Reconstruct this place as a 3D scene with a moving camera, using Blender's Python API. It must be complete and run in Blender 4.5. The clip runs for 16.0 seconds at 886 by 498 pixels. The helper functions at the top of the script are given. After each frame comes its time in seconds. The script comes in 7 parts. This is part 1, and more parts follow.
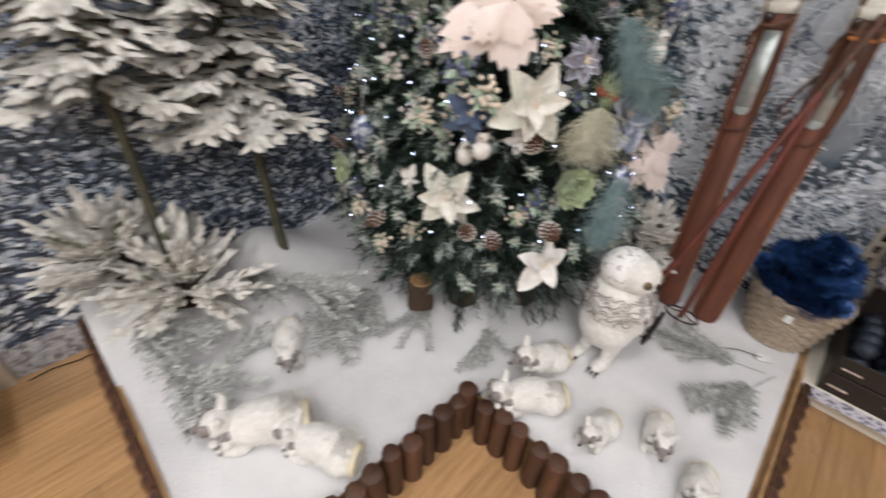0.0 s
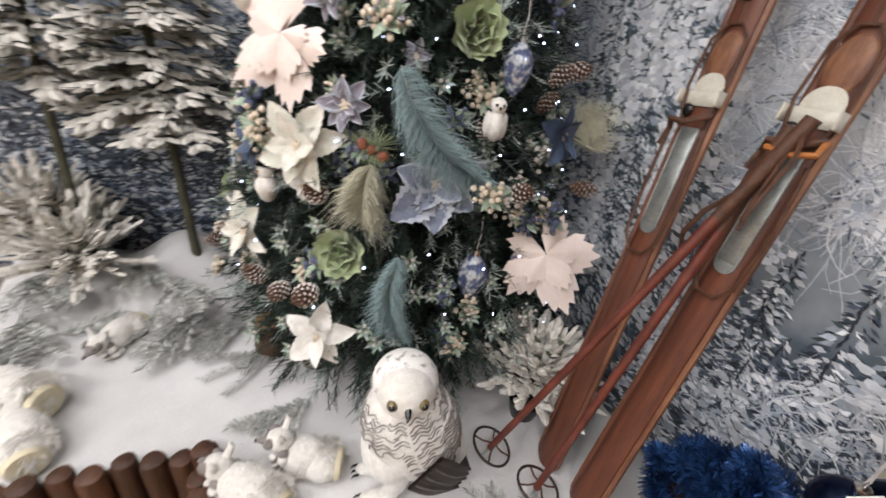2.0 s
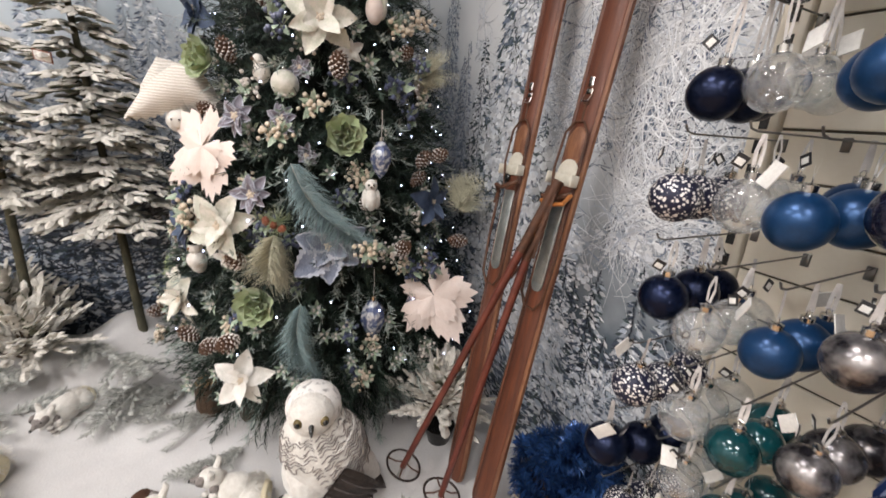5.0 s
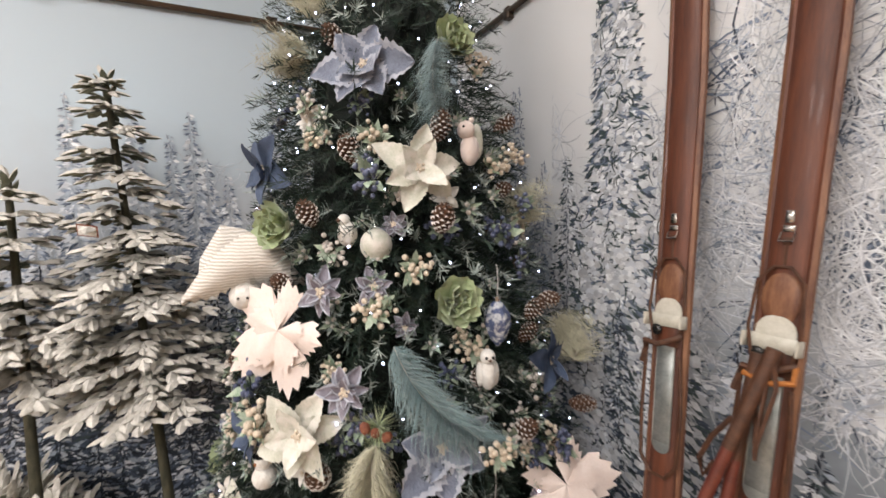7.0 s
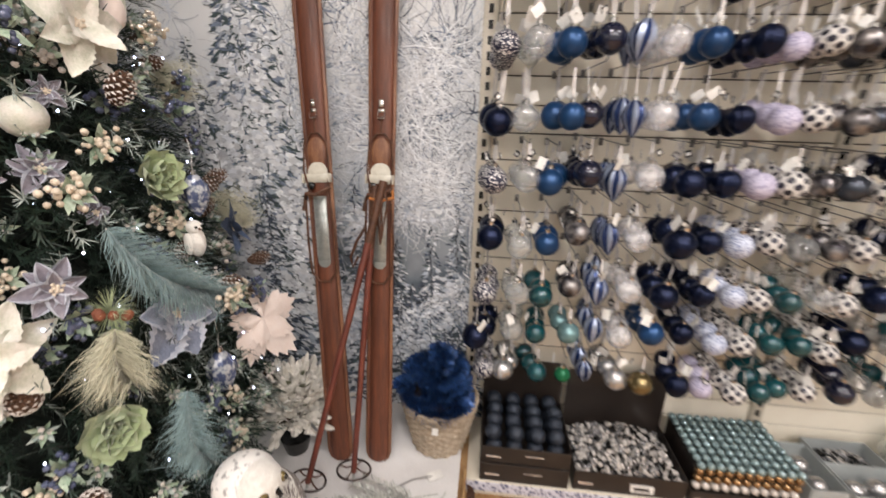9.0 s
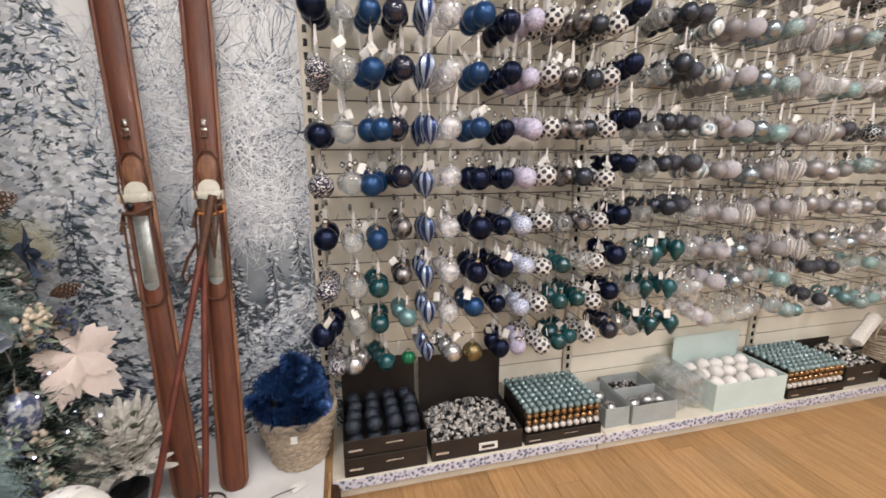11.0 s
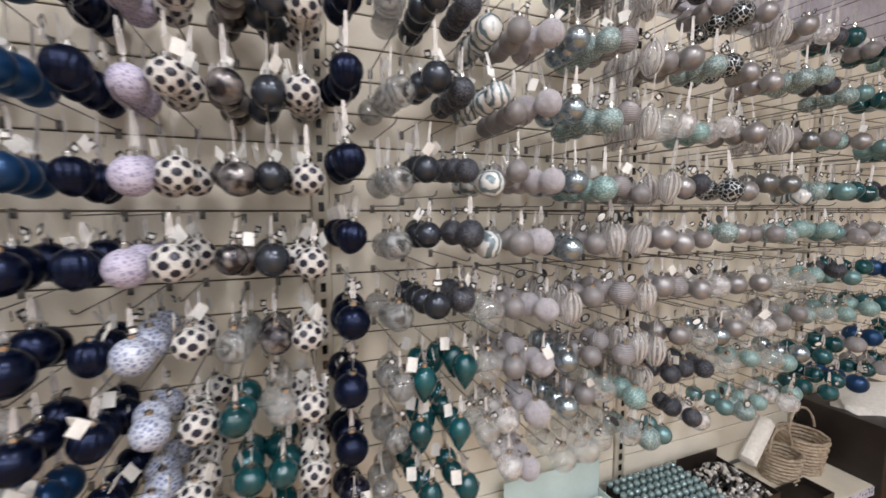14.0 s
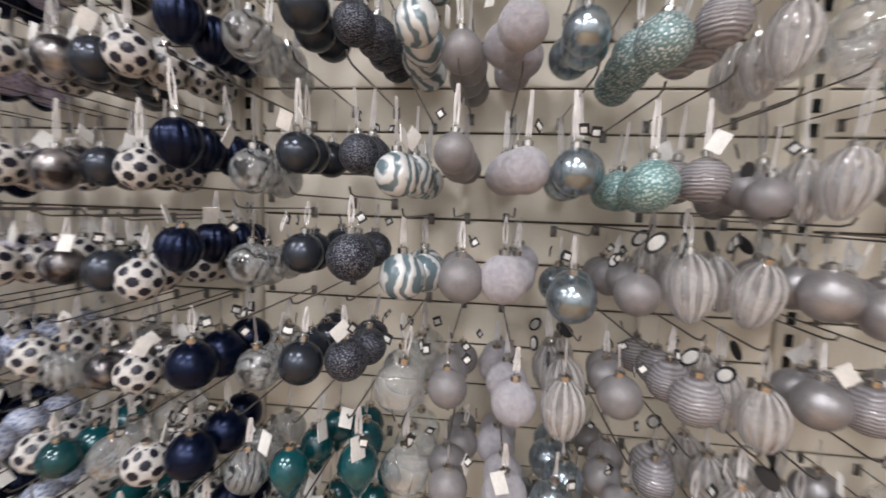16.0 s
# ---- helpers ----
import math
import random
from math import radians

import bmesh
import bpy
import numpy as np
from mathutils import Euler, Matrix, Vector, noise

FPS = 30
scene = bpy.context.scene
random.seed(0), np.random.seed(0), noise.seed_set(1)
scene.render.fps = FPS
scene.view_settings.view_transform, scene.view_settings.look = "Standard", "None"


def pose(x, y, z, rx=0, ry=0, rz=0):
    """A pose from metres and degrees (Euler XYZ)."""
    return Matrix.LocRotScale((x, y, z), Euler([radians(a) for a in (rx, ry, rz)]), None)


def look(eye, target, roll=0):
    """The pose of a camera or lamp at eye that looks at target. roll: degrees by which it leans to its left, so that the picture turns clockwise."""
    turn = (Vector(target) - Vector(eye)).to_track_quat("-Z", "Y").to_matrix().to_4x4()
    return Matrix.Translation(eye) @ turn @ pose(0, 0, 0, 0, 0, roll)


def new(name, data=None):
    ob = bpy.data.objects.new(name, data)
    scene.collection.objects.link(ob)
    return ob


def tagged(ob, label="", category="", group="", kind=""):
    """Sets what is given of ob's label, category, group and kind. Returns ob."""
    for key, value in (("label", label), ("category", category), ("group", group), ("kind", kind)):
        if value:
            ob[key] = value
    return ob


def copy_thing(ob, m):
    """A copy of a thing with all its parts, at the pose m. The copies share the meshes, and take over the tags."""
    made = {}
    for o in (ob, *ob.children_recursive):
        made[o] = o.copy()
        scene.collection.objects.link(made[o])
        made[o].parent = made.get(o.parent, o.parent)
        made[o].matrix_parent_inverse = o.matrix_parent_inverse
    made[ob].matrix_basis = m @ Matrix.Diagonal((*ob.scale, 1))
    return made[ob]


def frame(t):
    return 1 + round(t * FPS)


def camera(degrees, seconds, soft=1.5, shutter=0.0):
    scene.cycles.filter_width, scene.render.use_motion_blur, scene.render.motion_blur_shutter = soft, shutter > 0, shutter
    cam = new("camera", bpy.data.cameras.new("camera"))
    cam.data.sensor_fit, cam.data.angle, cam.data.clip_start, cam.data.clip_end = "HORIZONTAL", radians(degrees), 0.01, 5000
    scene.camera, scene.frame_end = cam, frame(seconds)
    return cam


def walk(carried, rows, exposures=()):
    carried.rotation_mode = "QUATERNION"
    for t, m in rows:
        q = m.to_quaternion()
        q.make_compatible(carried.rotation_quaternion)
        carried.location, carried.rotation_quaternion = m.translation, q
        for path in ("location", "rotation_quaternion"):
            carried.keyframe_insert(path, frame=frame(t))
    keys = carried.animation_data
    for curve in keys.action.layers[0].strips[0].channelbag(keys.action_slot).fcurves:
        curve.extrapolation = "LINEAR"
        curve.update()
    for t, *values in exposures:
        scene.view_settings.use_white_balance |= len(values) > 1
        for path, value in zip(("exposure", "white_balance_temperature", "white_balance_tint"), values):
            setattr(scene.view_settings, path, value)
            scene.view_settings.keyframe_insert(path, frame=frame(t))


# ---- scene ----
cam = camera(94.3, 16.0, 1.6, 0.4)
PATH = [
    (0, (-0.283, -2.026, 1.351), (-1.399, -0.843, 0.186), 3.0),
    (0.5, (-0.161, -1.781, 1.322), (-1.043, -0.384, 0.194), 5.1),
    (1, (-0.028, -1.5, 1.334), (-0.932, -0.024, 0.332), 6.3),
    (1.5, (0.029, -1.285, 1.304), (-1.275, -0.092, 0.368), 7.0),
    (2, (0.132, -1.111, 1.306), (-1.494, -0.382, 0.399), 8.4),
    (2.5, (0.316, -1.121, 1.3), (-1.388, -0.604, 0.389), 9.0),
    (3, (0.525, -1.104, 1.315), (-1.177, -0.567, 0.412), 8.6),
    (3.2, (0.607, -1.089, 1.325), (-1.086, -0.516, 0.429), 8.8),
    (5.3, (0.468, -1.001, 1.416), (-1.234, -0.099, 0.875), 3.2),
    (5.5, (0.437, -1.013, 1.43), (-1.279, -0.11, 0.938), 2.7),
    (6, (0.361, -1.026, 1.471), (-1.406, -0.162, 1.11), 1.2),
    (6.5, (0.261, -1.072, 1.512), (-1.542, -0.242, 1.26), -0.2),
    (7, (0.085, -1.145, 1.549), (-1.71, -0.283, 1.364), -1.5),
    (7.5, (-0.042, -1.181, 1.547), (-1.682, -0.063, 1.305), -1.7),
    (8, (-0.102, -1.243, 1.528), (-1.266, 0.328, 1.108), -0.5),
    (8.5, (-0.041, -1.4, 1.516), (-0.642, 0.426, 0.964), 1.0),
    (9, (0.02, -1.625, 1.504), (-0.173, 0.259, 0.863), 1.6),
    (9.2, (0.028, -1.714, 1.514), (-0.056, 0.172, 0.852), 1.7),
    (11.3, (0.163, -1.848, 1.379), (0.662, 0.053, 1.008), -0.4),
    (11.5, (0.248, -1.813, 1.389), (0.771, 0.088, 1.051), -0.4),
    (12, (0.396, -1.706, 1.403), (0.992, 0.183, 1.124), -0.6),
    (12.5, (0.561, -1.571, 1.423), (1.218, 0.305, 1.198), -0.8),
    (13, (0.697, -1.441, 1.437), (1.4, 0.419, 1.228), -0.8),
    (13.5, (0.865, -1.372, 1.427), (1.587, 0.481, 1.22), -0.4),
    (14, (1.133, -1.326, 1.438), (1.864, 0.525, 1.239), 0.1),
    (14.5, (1.326, -1.227, 1.422), (2.015, 0.64, 1.223), 0.7),
    (15, (1.536, -1.105, 1.448), (2.128, 0.797, 1.269), 1.5),
    (15.5, (1.71, -1.02, 1.448), (2.052, 0.943, 1.274), 1.6),
    (16, (1.838, -0.971, 1.453), (1.618, 1.007, 1.257), 1.9),
]
walk(cam, [(t, look(eye, target, roll)) for t, eye, target, roll in PATH], [(0, -0.32, 6350, 10), (1, -0.08, 6380, 10), (3, 0.0, 6450, 10), (6.5, -0.02, 6750, 11), (9, 0.03, 6900, 12), (12, -0.03, 6550, 10), (16, -0.1, 6250, 10)])

# ---- world and lamps ----
world = bpy.data.worlds.new("shop_world")
scene.world = world
world.use_nodes = True
world.node_tree.nodes["Background"].inputs[0].default_value = (0.75, 0.8, 0.9, 1)
world.node_tree.nodes["Background"].inputs[1].default_value = 0.05
scene.view_settings.exposure = 0.0
LAMPS = [(-0.1, -1.7, 24), (1.7, -1.7, 26), (3.0, -3.3, 34), (4.7, -4.8, 24), (-1.0, -3.3, 30), (0.9, -3.3, 46), (2.4, -4.8, 46), (0.3, -4.8, 42)]

PF = 0.15      # top of the snowy platform
CEIL = 3.3


# ---- mesh helpers ----
class Geo:
    """Collects vertices, faces and material slots for one mesh."""

    def __init__(self):
        self.v, self.f, self.m = [], [], []

    def add(self, verts, faces, slot=0, m=None):
        n = len(self.v)
        self.v += [tuple(m @ Vector(p)) for p in verts] if m else [tuple(p) for p in verts]
        self.f += [tuple(i + n for i in f) for f in faces]
        self.m += [slot] * len(faces)
        return self

    def box(self, x0, y0, z0, x1, y1, z1, slot=0, m=None, b=0.0):
        """A box with its upright and top edges cut by b."""
        if b <= 0:
            vs = [(x0, y0, z0), (x1, y0, z0), (x1, y1, z0), (x0, y1, z0), (x0, y0, z1), (x1, y0, z1), (x1, y1, z1), (x0, y1, z1)]
            fs = [(3, 2, 1, 0), (4, 5, 6, 7), (0, 1, 5, 4), (1, 2, 6, 5), (2, 3, 7, 6), (3, 0, 4, 7)]
            return self.add(vs, fs, slot, m)
        def ring(z, i):
            a, c, d, e = x0 + i, x1 - i, y0 + i, y1 - i
            return [(a + b, d, z), (c - b, d, z), (c, d + b, z), (c, e - b, z), (c - b, e, z), (a + b, e, z), (a, e - b, z), (a, d + b, z)]
        vs = ring(z0, b * 0.6) + ring(z0 + b, 0) + ring(z1 - b, 0) + ring(z1, b * 0.6)
        fs = [tuple(range(7, -1, -1)), tuple(range(24, 32))]
        for r in range(3):
            for i in range(8):
                j = (i + 1) % 8
                fs.append((r * 8 + i, r * 8 + j, r * 8 + 8 + j, r * 8 + 8 + i))
        return self.add(vs, fs, slot, m)

    def lathe(self, prof, n=16, slot=0, m=None, wave=None):
        """Turns a profile of (radius, z) about the z axis; wave(angle) scales the radius."""
        vs, fs = [], []
        for r, z in prof:
            for i in range(n):
                a = 2 * math.pi * i / n
                k = r * (wave(a, z) if wave else 1)
                vs.append((k * math.cos(a), k * math.sin(a), z))
        for j in range(len(prof) - 1):
            for i in range(n):
                k = (i + 1) % n
                fs.append((j * n + i, j * n + k, (j + 1) * n + k, (j + 1) * n + i))
        fs += [tuple(range(n - 1, -1, -1)), tuple((len(prof) - 1) * n + i for i in range(n))]
        return self.add(vs, fs, slot, m)

    def tube(self, pts, r, n=6, slot=0, r1=None):
        """A round bar along points; r to r1."""
        pts = [Vector(p) for p in pts]
        vs, fs = [], []
        for j, p in enumerate(pts):
            d = (pts[min(j + 1, len(pts) - 1)] - pts[max(j - 1, 0)]).normalized()
            a = d.orthogonal().normalized() if j == 0 else (a - d * a.dot(d)).normalized()
            c = d.cross(a)
            k = r if r1 is None else r + (r1 - r) * j / (len(pts) - 1)
            for i in range(n):
                w = 2 * math.pi * i / n
                vs.append(p + (a * math.cos(w) + c * math.sin(w)) * k)
        for j in range(len(pts) - 1):
            for i in range(n):
                k = (i + 1) % n
                fs.append((j * n + i, j * n + k, (j + 1) * n + k, (j + 1) * n + i))
        fs += [tuple(range(n - 1, -1, -1)), tuple((len(pts) - 1) * n + i for i in range(n))]
        return self.add(vs, fs, slot)

    def ball(self, c, r, n=10, slot=0, m=None):
        k = max(4, n * 2 // 3)
        mm = (m or Matrix()) @ Matrix.LocRotScale(c, None, (r, r, r) if not isinstance(r, tuple) else r)
        prof = [(max(0.02, math.sin(math.pi * i / k)), -math.cos(math.pi * i / k)) for i in range(k + 1)]
        return self.lathe(prof, n, slot, mm)

    def sheet(self, rows, slot=0, m=None):
        """A surface through rows of points of equal length."""
        w = len(rows[0])
        vs = [p for r in rows for p in r]
        fs = [(j * w + i, j * w + i + 1, (j + 1) * w + i + 1, (j + 1) * w + i) for j in range(len(rows) - 1) for i in range(w - 1)]
        return self.add(vs, fs, slot, m)


def mesh_of(name, g, mats, smooth=True):
    me = bpy.data.meshes.new(name)
    me.from_pydata(g.v, [], g.f)
    for mt in (mats if isinstance(mats, (list, tuple)) else [mats]):
        me.materials.append(mt)
    me.polygons.foreach_set("material_index", g.m)
    me.polygons.foreach_set("use_smooth", [smooth] * len(g.f))
    me.update()
    if smooth:
        me.set_sharp_from_angle(angle=radians(38))
    return me


def put(name, me, parent=None, m=None, label=""):
    """One object on mesh data, under a parent if one is given."""
    ob = new(name, me)
    if parent:
        ob.parent = parent
    if m is not None:
        ob.matrix_basis = m
    if label:
        tagged(ob, label)
    return ob


def part(name, g, mats, parent, label="", m=None, smooth=True):
    return put(name, mesh_of(name, g, mats, smooth), parent, m, label)


def thing(name, label, category, m=None, group="", kind="", me=None):
    ob = new(name, me)
    if m is not None:
        ob.matrix_basis = m
    return tagged(ob, label, category, group, kind)


def facing(p, n, spin=0.0, s=1.0):
    """A pose at p whose z axis points along n."""
    q = Vector(n).normalized().to_track_quat("Z", "Y")
    return Matrix.Translation(p) @ q.to_matrix().to_4x4() @ pose(0, 0, 0, 0, 0, spin) @ Matrix.Scale(s, 4)


rnd = random.Random(7)
U = rnd.uniform


# ---- materials ----
def mat(name, col, rough=0.6, metal=0.0, col2=None, scale=30.0, bump=0.0, fine=None, sheen=0.0, alpha=1.0, coat=0.0, trans=0.0, vary=0.0, island=0.0, stretch=None):
    """A surface whose colour wanders between col and col2 at two scales, with fine relief."""
    mt = bpy.data.materials.new(name)
    mt.use_nodes = True
    nt = mt.node_tree
    N, L = nt.nodes, nt.links
    bs = N["Principled BSDF"]
    bs.inputs["Roughness"].default_value = rough
    bs.inputs["Metallic"].default_value = metal
    bs.inputs["Sheen Weight"].default_value = sheen
    bs.inputs["Alpha"].default_value = alpha
    bs.inputs["Coat Weight"].default_value = coat
    bs.inputs["Transmission Weight"].default_value = trans
    col2 = col2 or tuple(c * 0.75 for c in col)
    tc = N.new("ShaderNodeTexCoord")
    mp = N.new("ShaderNodeMapping")
    mp.inputs["Scale"].default_value = stretch or (1, 1, 1)
    L.new(tc.outputs["Object"], mp.inputs["Vector"])
    n1, n2 = N.new("ShaderNodeTexNoise"), N.new("ShaderNodeTexNoise")
    n1.inputs["Scale"].default_value = scale
    n1.inputs["Detail"].default_value = 4
    n2.inputs["Scale"].default_value = fine or scale * 9
    n2.inputs["Detail"].default_value = 3
    L.new(mp.outputs[0], n1.inputs["Vector"])
    L.new(mp.outputs[0], n2.inputs["Vector"])
    add = N.new("ShaderNodeMath")
    add.operation = "MULTIPLY_ADD"
    L.new(n2.outputs["Fac"], add.inputs[0])
    add.inputs[1].default_value = 0.5
    L.new(n1.outputs["Fac"], add.inputs[2])
    ramp = N.new("ShaderNodeValToRGB")
    ramp.color_ramp.elements[0].position, ramp.color_ramp.elements[1].position = 0.55, 0.95
    ramp.color_ramp.elements[0].color, ramp.color_ramp.elements[1].color = (*col2, 1), (*col, 1)
    L.new(add.outputs[0], ramp.inputs[0])
    out = ramp.outputs[0]
    if vary or island:
        hsv = N.new("ShaderNodeHueSaturation")
        info = N.new("ShaderNodeObjectInfo" if vary else "ShaderNodeNewGeometry")
        ma = N.new("ShaderNodeMapRange")
        k = vary or island
        ma.inputs[3].default_value, ma.inputs[4].default_value = 1 - k, 1 + k
        L.new(info.outputs["Random" if vary else "Random Per Island"], ma.inputs[0])
        L.new(ma.outputs[0], hsv.inputs["Value"])
        L.new(out, hsv.inputs["Color"])
        out = hsv.outputs[0]
    L.new(out, bs.inputs["Base Color"])
    if bump:
        bp = N.new("ShaderNodeBump")
        bp.inputs["Strength"].default_value = bump
        bp.inputs["Distance"].default_value = 0.01
        L.new(add.outputs[0], bp.inputs["Height"])
        L.new(bp.outputs[0], bs.inputs["Normal"])
    return mt


def pattern(mt, kind, scale, ca, cb, lo=0.4, hi=0.5, rough=None):
    """Gives a material a two-coloured printed or moulded pattern in object space."""
    nt = mt.node_tree
    N, L = nt.nodes, nt.links
    bs = N["Principled BSDF"]
    tc = N.new("ShaderNodeTexCoord")
    if kind == "wave":
        tx = N.new("ShaderNodeTexWave")
        tx.inputs["Distortion"].default_value = 3.0
        tx.inputs["Detail"].default_value = 2
        tx.bands_direction = "Z"
        res = tx.outputs["Fac"]
    elif kind == "swirl":
        tx = N.new("ShaderNodeTexWave")
        tx.inputs["Distortion"].default_value = 9.0
        tx.inputs["Detail"].default_value = 3
        res = tx.outputs["Fac"]
    elif kind == "cells":
        tx = N.new("ShaderNodeTexVoronoi")
        res = tx.outputs["Distance"]
    elif kind == "net":
        tx = N.new("ShaderNodeTexVoronoi")
        tx.feature = "DISTANCE_TO_EDGE"
        res = tx.outputs["Distance"]
    else:
        tx = N.new("ShaderNodeTexNoise")
        tx.inputs["Detail"].default_value = 3
        res = tx.outputs["Fac"]
    tx.inputs["Scale"].default_value = scale
    L.new(tc.outputs["Object"], tx.inputs["Vector"])
    ramp = N.new("ShaderNodeValToRGB")
    e = ramp.color_ramp.elements
    e[0].position, e[1].position = lo, hi
    e[0].color, e[1].color = (*ca, 1), (*cb, 1)
    L.new(res, ramp.inputs[0])
    L.new(ramp.outputs[0], bs.inputs["Base Color"])
    if rough:
        r2 = N.new("ShaderNodeMapRange")
        r2.inputs[1].default_value, r2.inputs[2].default_value = lo, hi
        r2.inputs[3].default_value, r2.inputs[4].default_value = rough
        L.new(res, r2.inputs[0])
        L.new(r2.outputs[0], bs.inputs["Roughness"])
    bp = N.new("ShaderNodeBump")
    bp.inputs["Strength"].default_value = 0.4
    bp.inputs["Distance"].default_value = 0.004
    L.new(res, bp.inputs["Height"])
    L.new(bp.outputs[0], bs.inputs["Normal"])
    return mt


def glow(name, col, strength):
    mt = bpy.data.materials.new(name)
    mt.use_nodes = True
    bs = mt.node_tree.nodes["Principled BSDF"]
    bs.inputs["Base Color"].default_value = (*col, 1)
    bs.inputs["Emission Color"].default_value = (*col, 1)
    bs.inputs["Emission Strength"].default_value = strength
    return mt


PLASTER = mat("wall_paint", (0.72, 0.72, 0.7), 0.7, scale=3, bump=0.05)
CEILM = mat("ceiling_paint", (0.8, 0.8, 0.79), 0.8, scale=5, bump=0.1)
WOODF = mat("oak_laminate", (0.50, 0.30, 0.14), 0.32, 0, (0.34, 0.19, 0.08), 7, 0.03, 60, vary=0.16, stretch=(9, 0.7, 1))
GAPF = mat("floor_joint", (0.2, 0.12, 0.06), 0.6)
SNOW = mat("snow_blanket", (0.72, 0.71, 0.705), 0.9, 0, (0.60, 0.59, 0.585), 5, 0.25, 160, sheen=0.3)
FLUFF = mat("fluffy_white", (0.80, 0.78, 0.73), 0.95, 0, (0.66, 0.63, 0.58), 60, 0.5, 260, sheen=0.5)
FGREY = mat("fluffy_grey", (0.36, 0.32, 0.30), 0.9, 0, (0.2, 0.18, 0.17), 70, 0.8)
BLACK = mat("black_gloss", (0.012, 0.012, 0.012), 0.2)
LOG = mat("stained_log", (0.10, 0.042, 0.02), 0.55, 0, (0.04, 0.017, 0.01), 25, 0.4, 120, vary=0.3, stretch=(1, 1, 0.15))
LOGCUT = mat("pale_split_wood", (0.42, 0.26, 0.12), 0.7, 0, (0.26, 0.14, 0.06), 20, 0.3)
BARK = mat("bark", (0.10, 0.06, 0.035), 0.9, 0, (0.04, 0.025, 0.015), 40, 0.8, stretch=(1, 1, 0.2))
TRUNKG = mat("mossy_pole", (0.10, 0.095, 0.06), 0.9, 0, (0.045, 0.045, 0.03), 50, 0.6, stretch=(1, 1, 0.3))
NEEDLE = mat("dark_green_needles", (0.018, 0.040, 0.026), 0.6, 0, (0.008, 0.019, 0.013), 15, island=0.5)
NEEDLE2 = mat("frosted_needles", (0.50, 0.55, 0.52), 0.8, 0, (0.13, 0.19, 0.17), 60, island=0.4)
# near-black: the shade deep inside the tree is put into this colour
CORE = mat("inner_shade_core", (0.008, 0.016, 0.012), 0.9, 0, (0.004, 0.007, 0.005), 40, 0.8)
FLOCK = mat("flocked_white", (0.75, 0.72, 0.67), 0.95, 0, (0.52, 0.50, 0.44), 50, 0.5, island=0.15)
FLOCKG = mat("flocked_green", (0.19, 0.195, 0.13), 0.9, 0, (0.09, 0.10, 0.065), 40, 0.4, island=0.4)
SPRIG = mat("grey_frosted_sprig", (0.62, 0.62, 0.59), 0.9, 0, (0.36, 0.38, 0.35), 60, 0.3, island=0.4)
CREAM = mat("cream_petal", (0.72, 0.69, 0.63), 0.7, 0, (0.48, 0.50, 0.40), 34, 0.3, 200, sheen=0.4)
WHITEP = mat("white_petal", (0.80, 0.78, 0.74), 0.75, 0, (0.62, 0.61, 0.56), 30, 0.4, sheen=0.4)
HEM = mat("pale_stitched_hem", (0.46, 0.48, 0.54), 0.6, 0, (0.3, 0.33, 0.4), 60)
PINKP = mat("blush_felt_leaf", (0.84, 0.74, 0.69), 0.85, 0, (0.78, 0.66, 0.60), 14, 0.3, 120, sheen=0.5)
BLUEP = mat("dusty_blue_petal", (0.20, 0.235, 0.31), 0.6, 0, (0.10, 0.12, 0.18), 25, 0.5, sheen=0.5)
DARKB = mat("slate_blue_petal", (0.07, 0.10, 0.17), 0.6, 0, (0.03, 0.05, 0.09), 25, 0.4)
LILACP = mat("grey_lilac_petal", (0.27, 0.25, 0.29), 0.7, 0, (0.15, 0.14, 0.18), 25, 0.4)
SAGE = mat("sage_rose", (0.42, 0.49, 0.30), 0.7, 0, (0.27, 0.35, 0.17), 30, 0.3, sheen=0.4)
CONE = mat("cone_scale", (0.16, 0.08, 0.045), 0.7, 0, (0.06, 0.03, 0.018), 90, 0.4)
TIPW = mat("snowy_tip", (0.76, 0.72, 0.68), 0.9, 0, (0.55, 0.5, 0.46), 90, 0.5)
BERRY = mat("cream_berry", (0.72, 0.64, 0.52), 0.35, 0, (0.55, 0.46, 0.36), 30, vary=0.0, coat=0.3)
BERRYB = mat("blue_berry", (0.10, 0.12, 0.20), 0.4, 0, (0.04, 0.05, 0.1), 30, coat=0.3)
TEALF = mat("teal_feather", (0.23, 0.33, 0.34), 0.8, 0, (0.14, 0.23, 0.24), 18, island=0.3, sheen=0.5)
CREAMF = mat("cream_feather", (0.58, 0.56, 0.42), 0.8, 0, (0.40, 0.39, 0.28), 18, island=0.25, sheen=0.5)
LEAFG = mat("frosty_leaf", (0.45, 0.52, 0.42), 0.7, 0, (0.16, 0.24, 0.16), 40, 0.2, island=0.3)
RUST = mat("rust_bark", (0.30, 0.10, 0.05), 0.8, 0, (0.15, 0.05, 0.03), 30, 0.4)
SKI = mat("ski_varnish", (0.150, 0.046, 0.021), 0.55, 0, (0.070, 0.022, 0.012), 9, 0.12, 60, coat=0.05, stretch=(6, 6, 0.5))
SKIE = mat("ski_worn_edge", (0.26, 0.12, 0.06), 0.5, 0, (0.10, 0.035, 0.02), 20, 0.2, stretch=(3, 3, 0.4))
POLE = mat("red_cane", (0.15, 0.036, 0.022), 0.45, 0, (0.08, 0.018, 0.012), 20, 0.1, coat=0.2)
LEATH = mat("brown_leather", (0.11, 0.045, 0.022), 0.55, 0, (0.05, 0.02, 0.01), 50, 0.3)
ORANGE = mat("tan_leather", (0.46, 0.17, 0.04), 0.5, 0, (0.28, 0.09, 0.02), 40, 0.2)
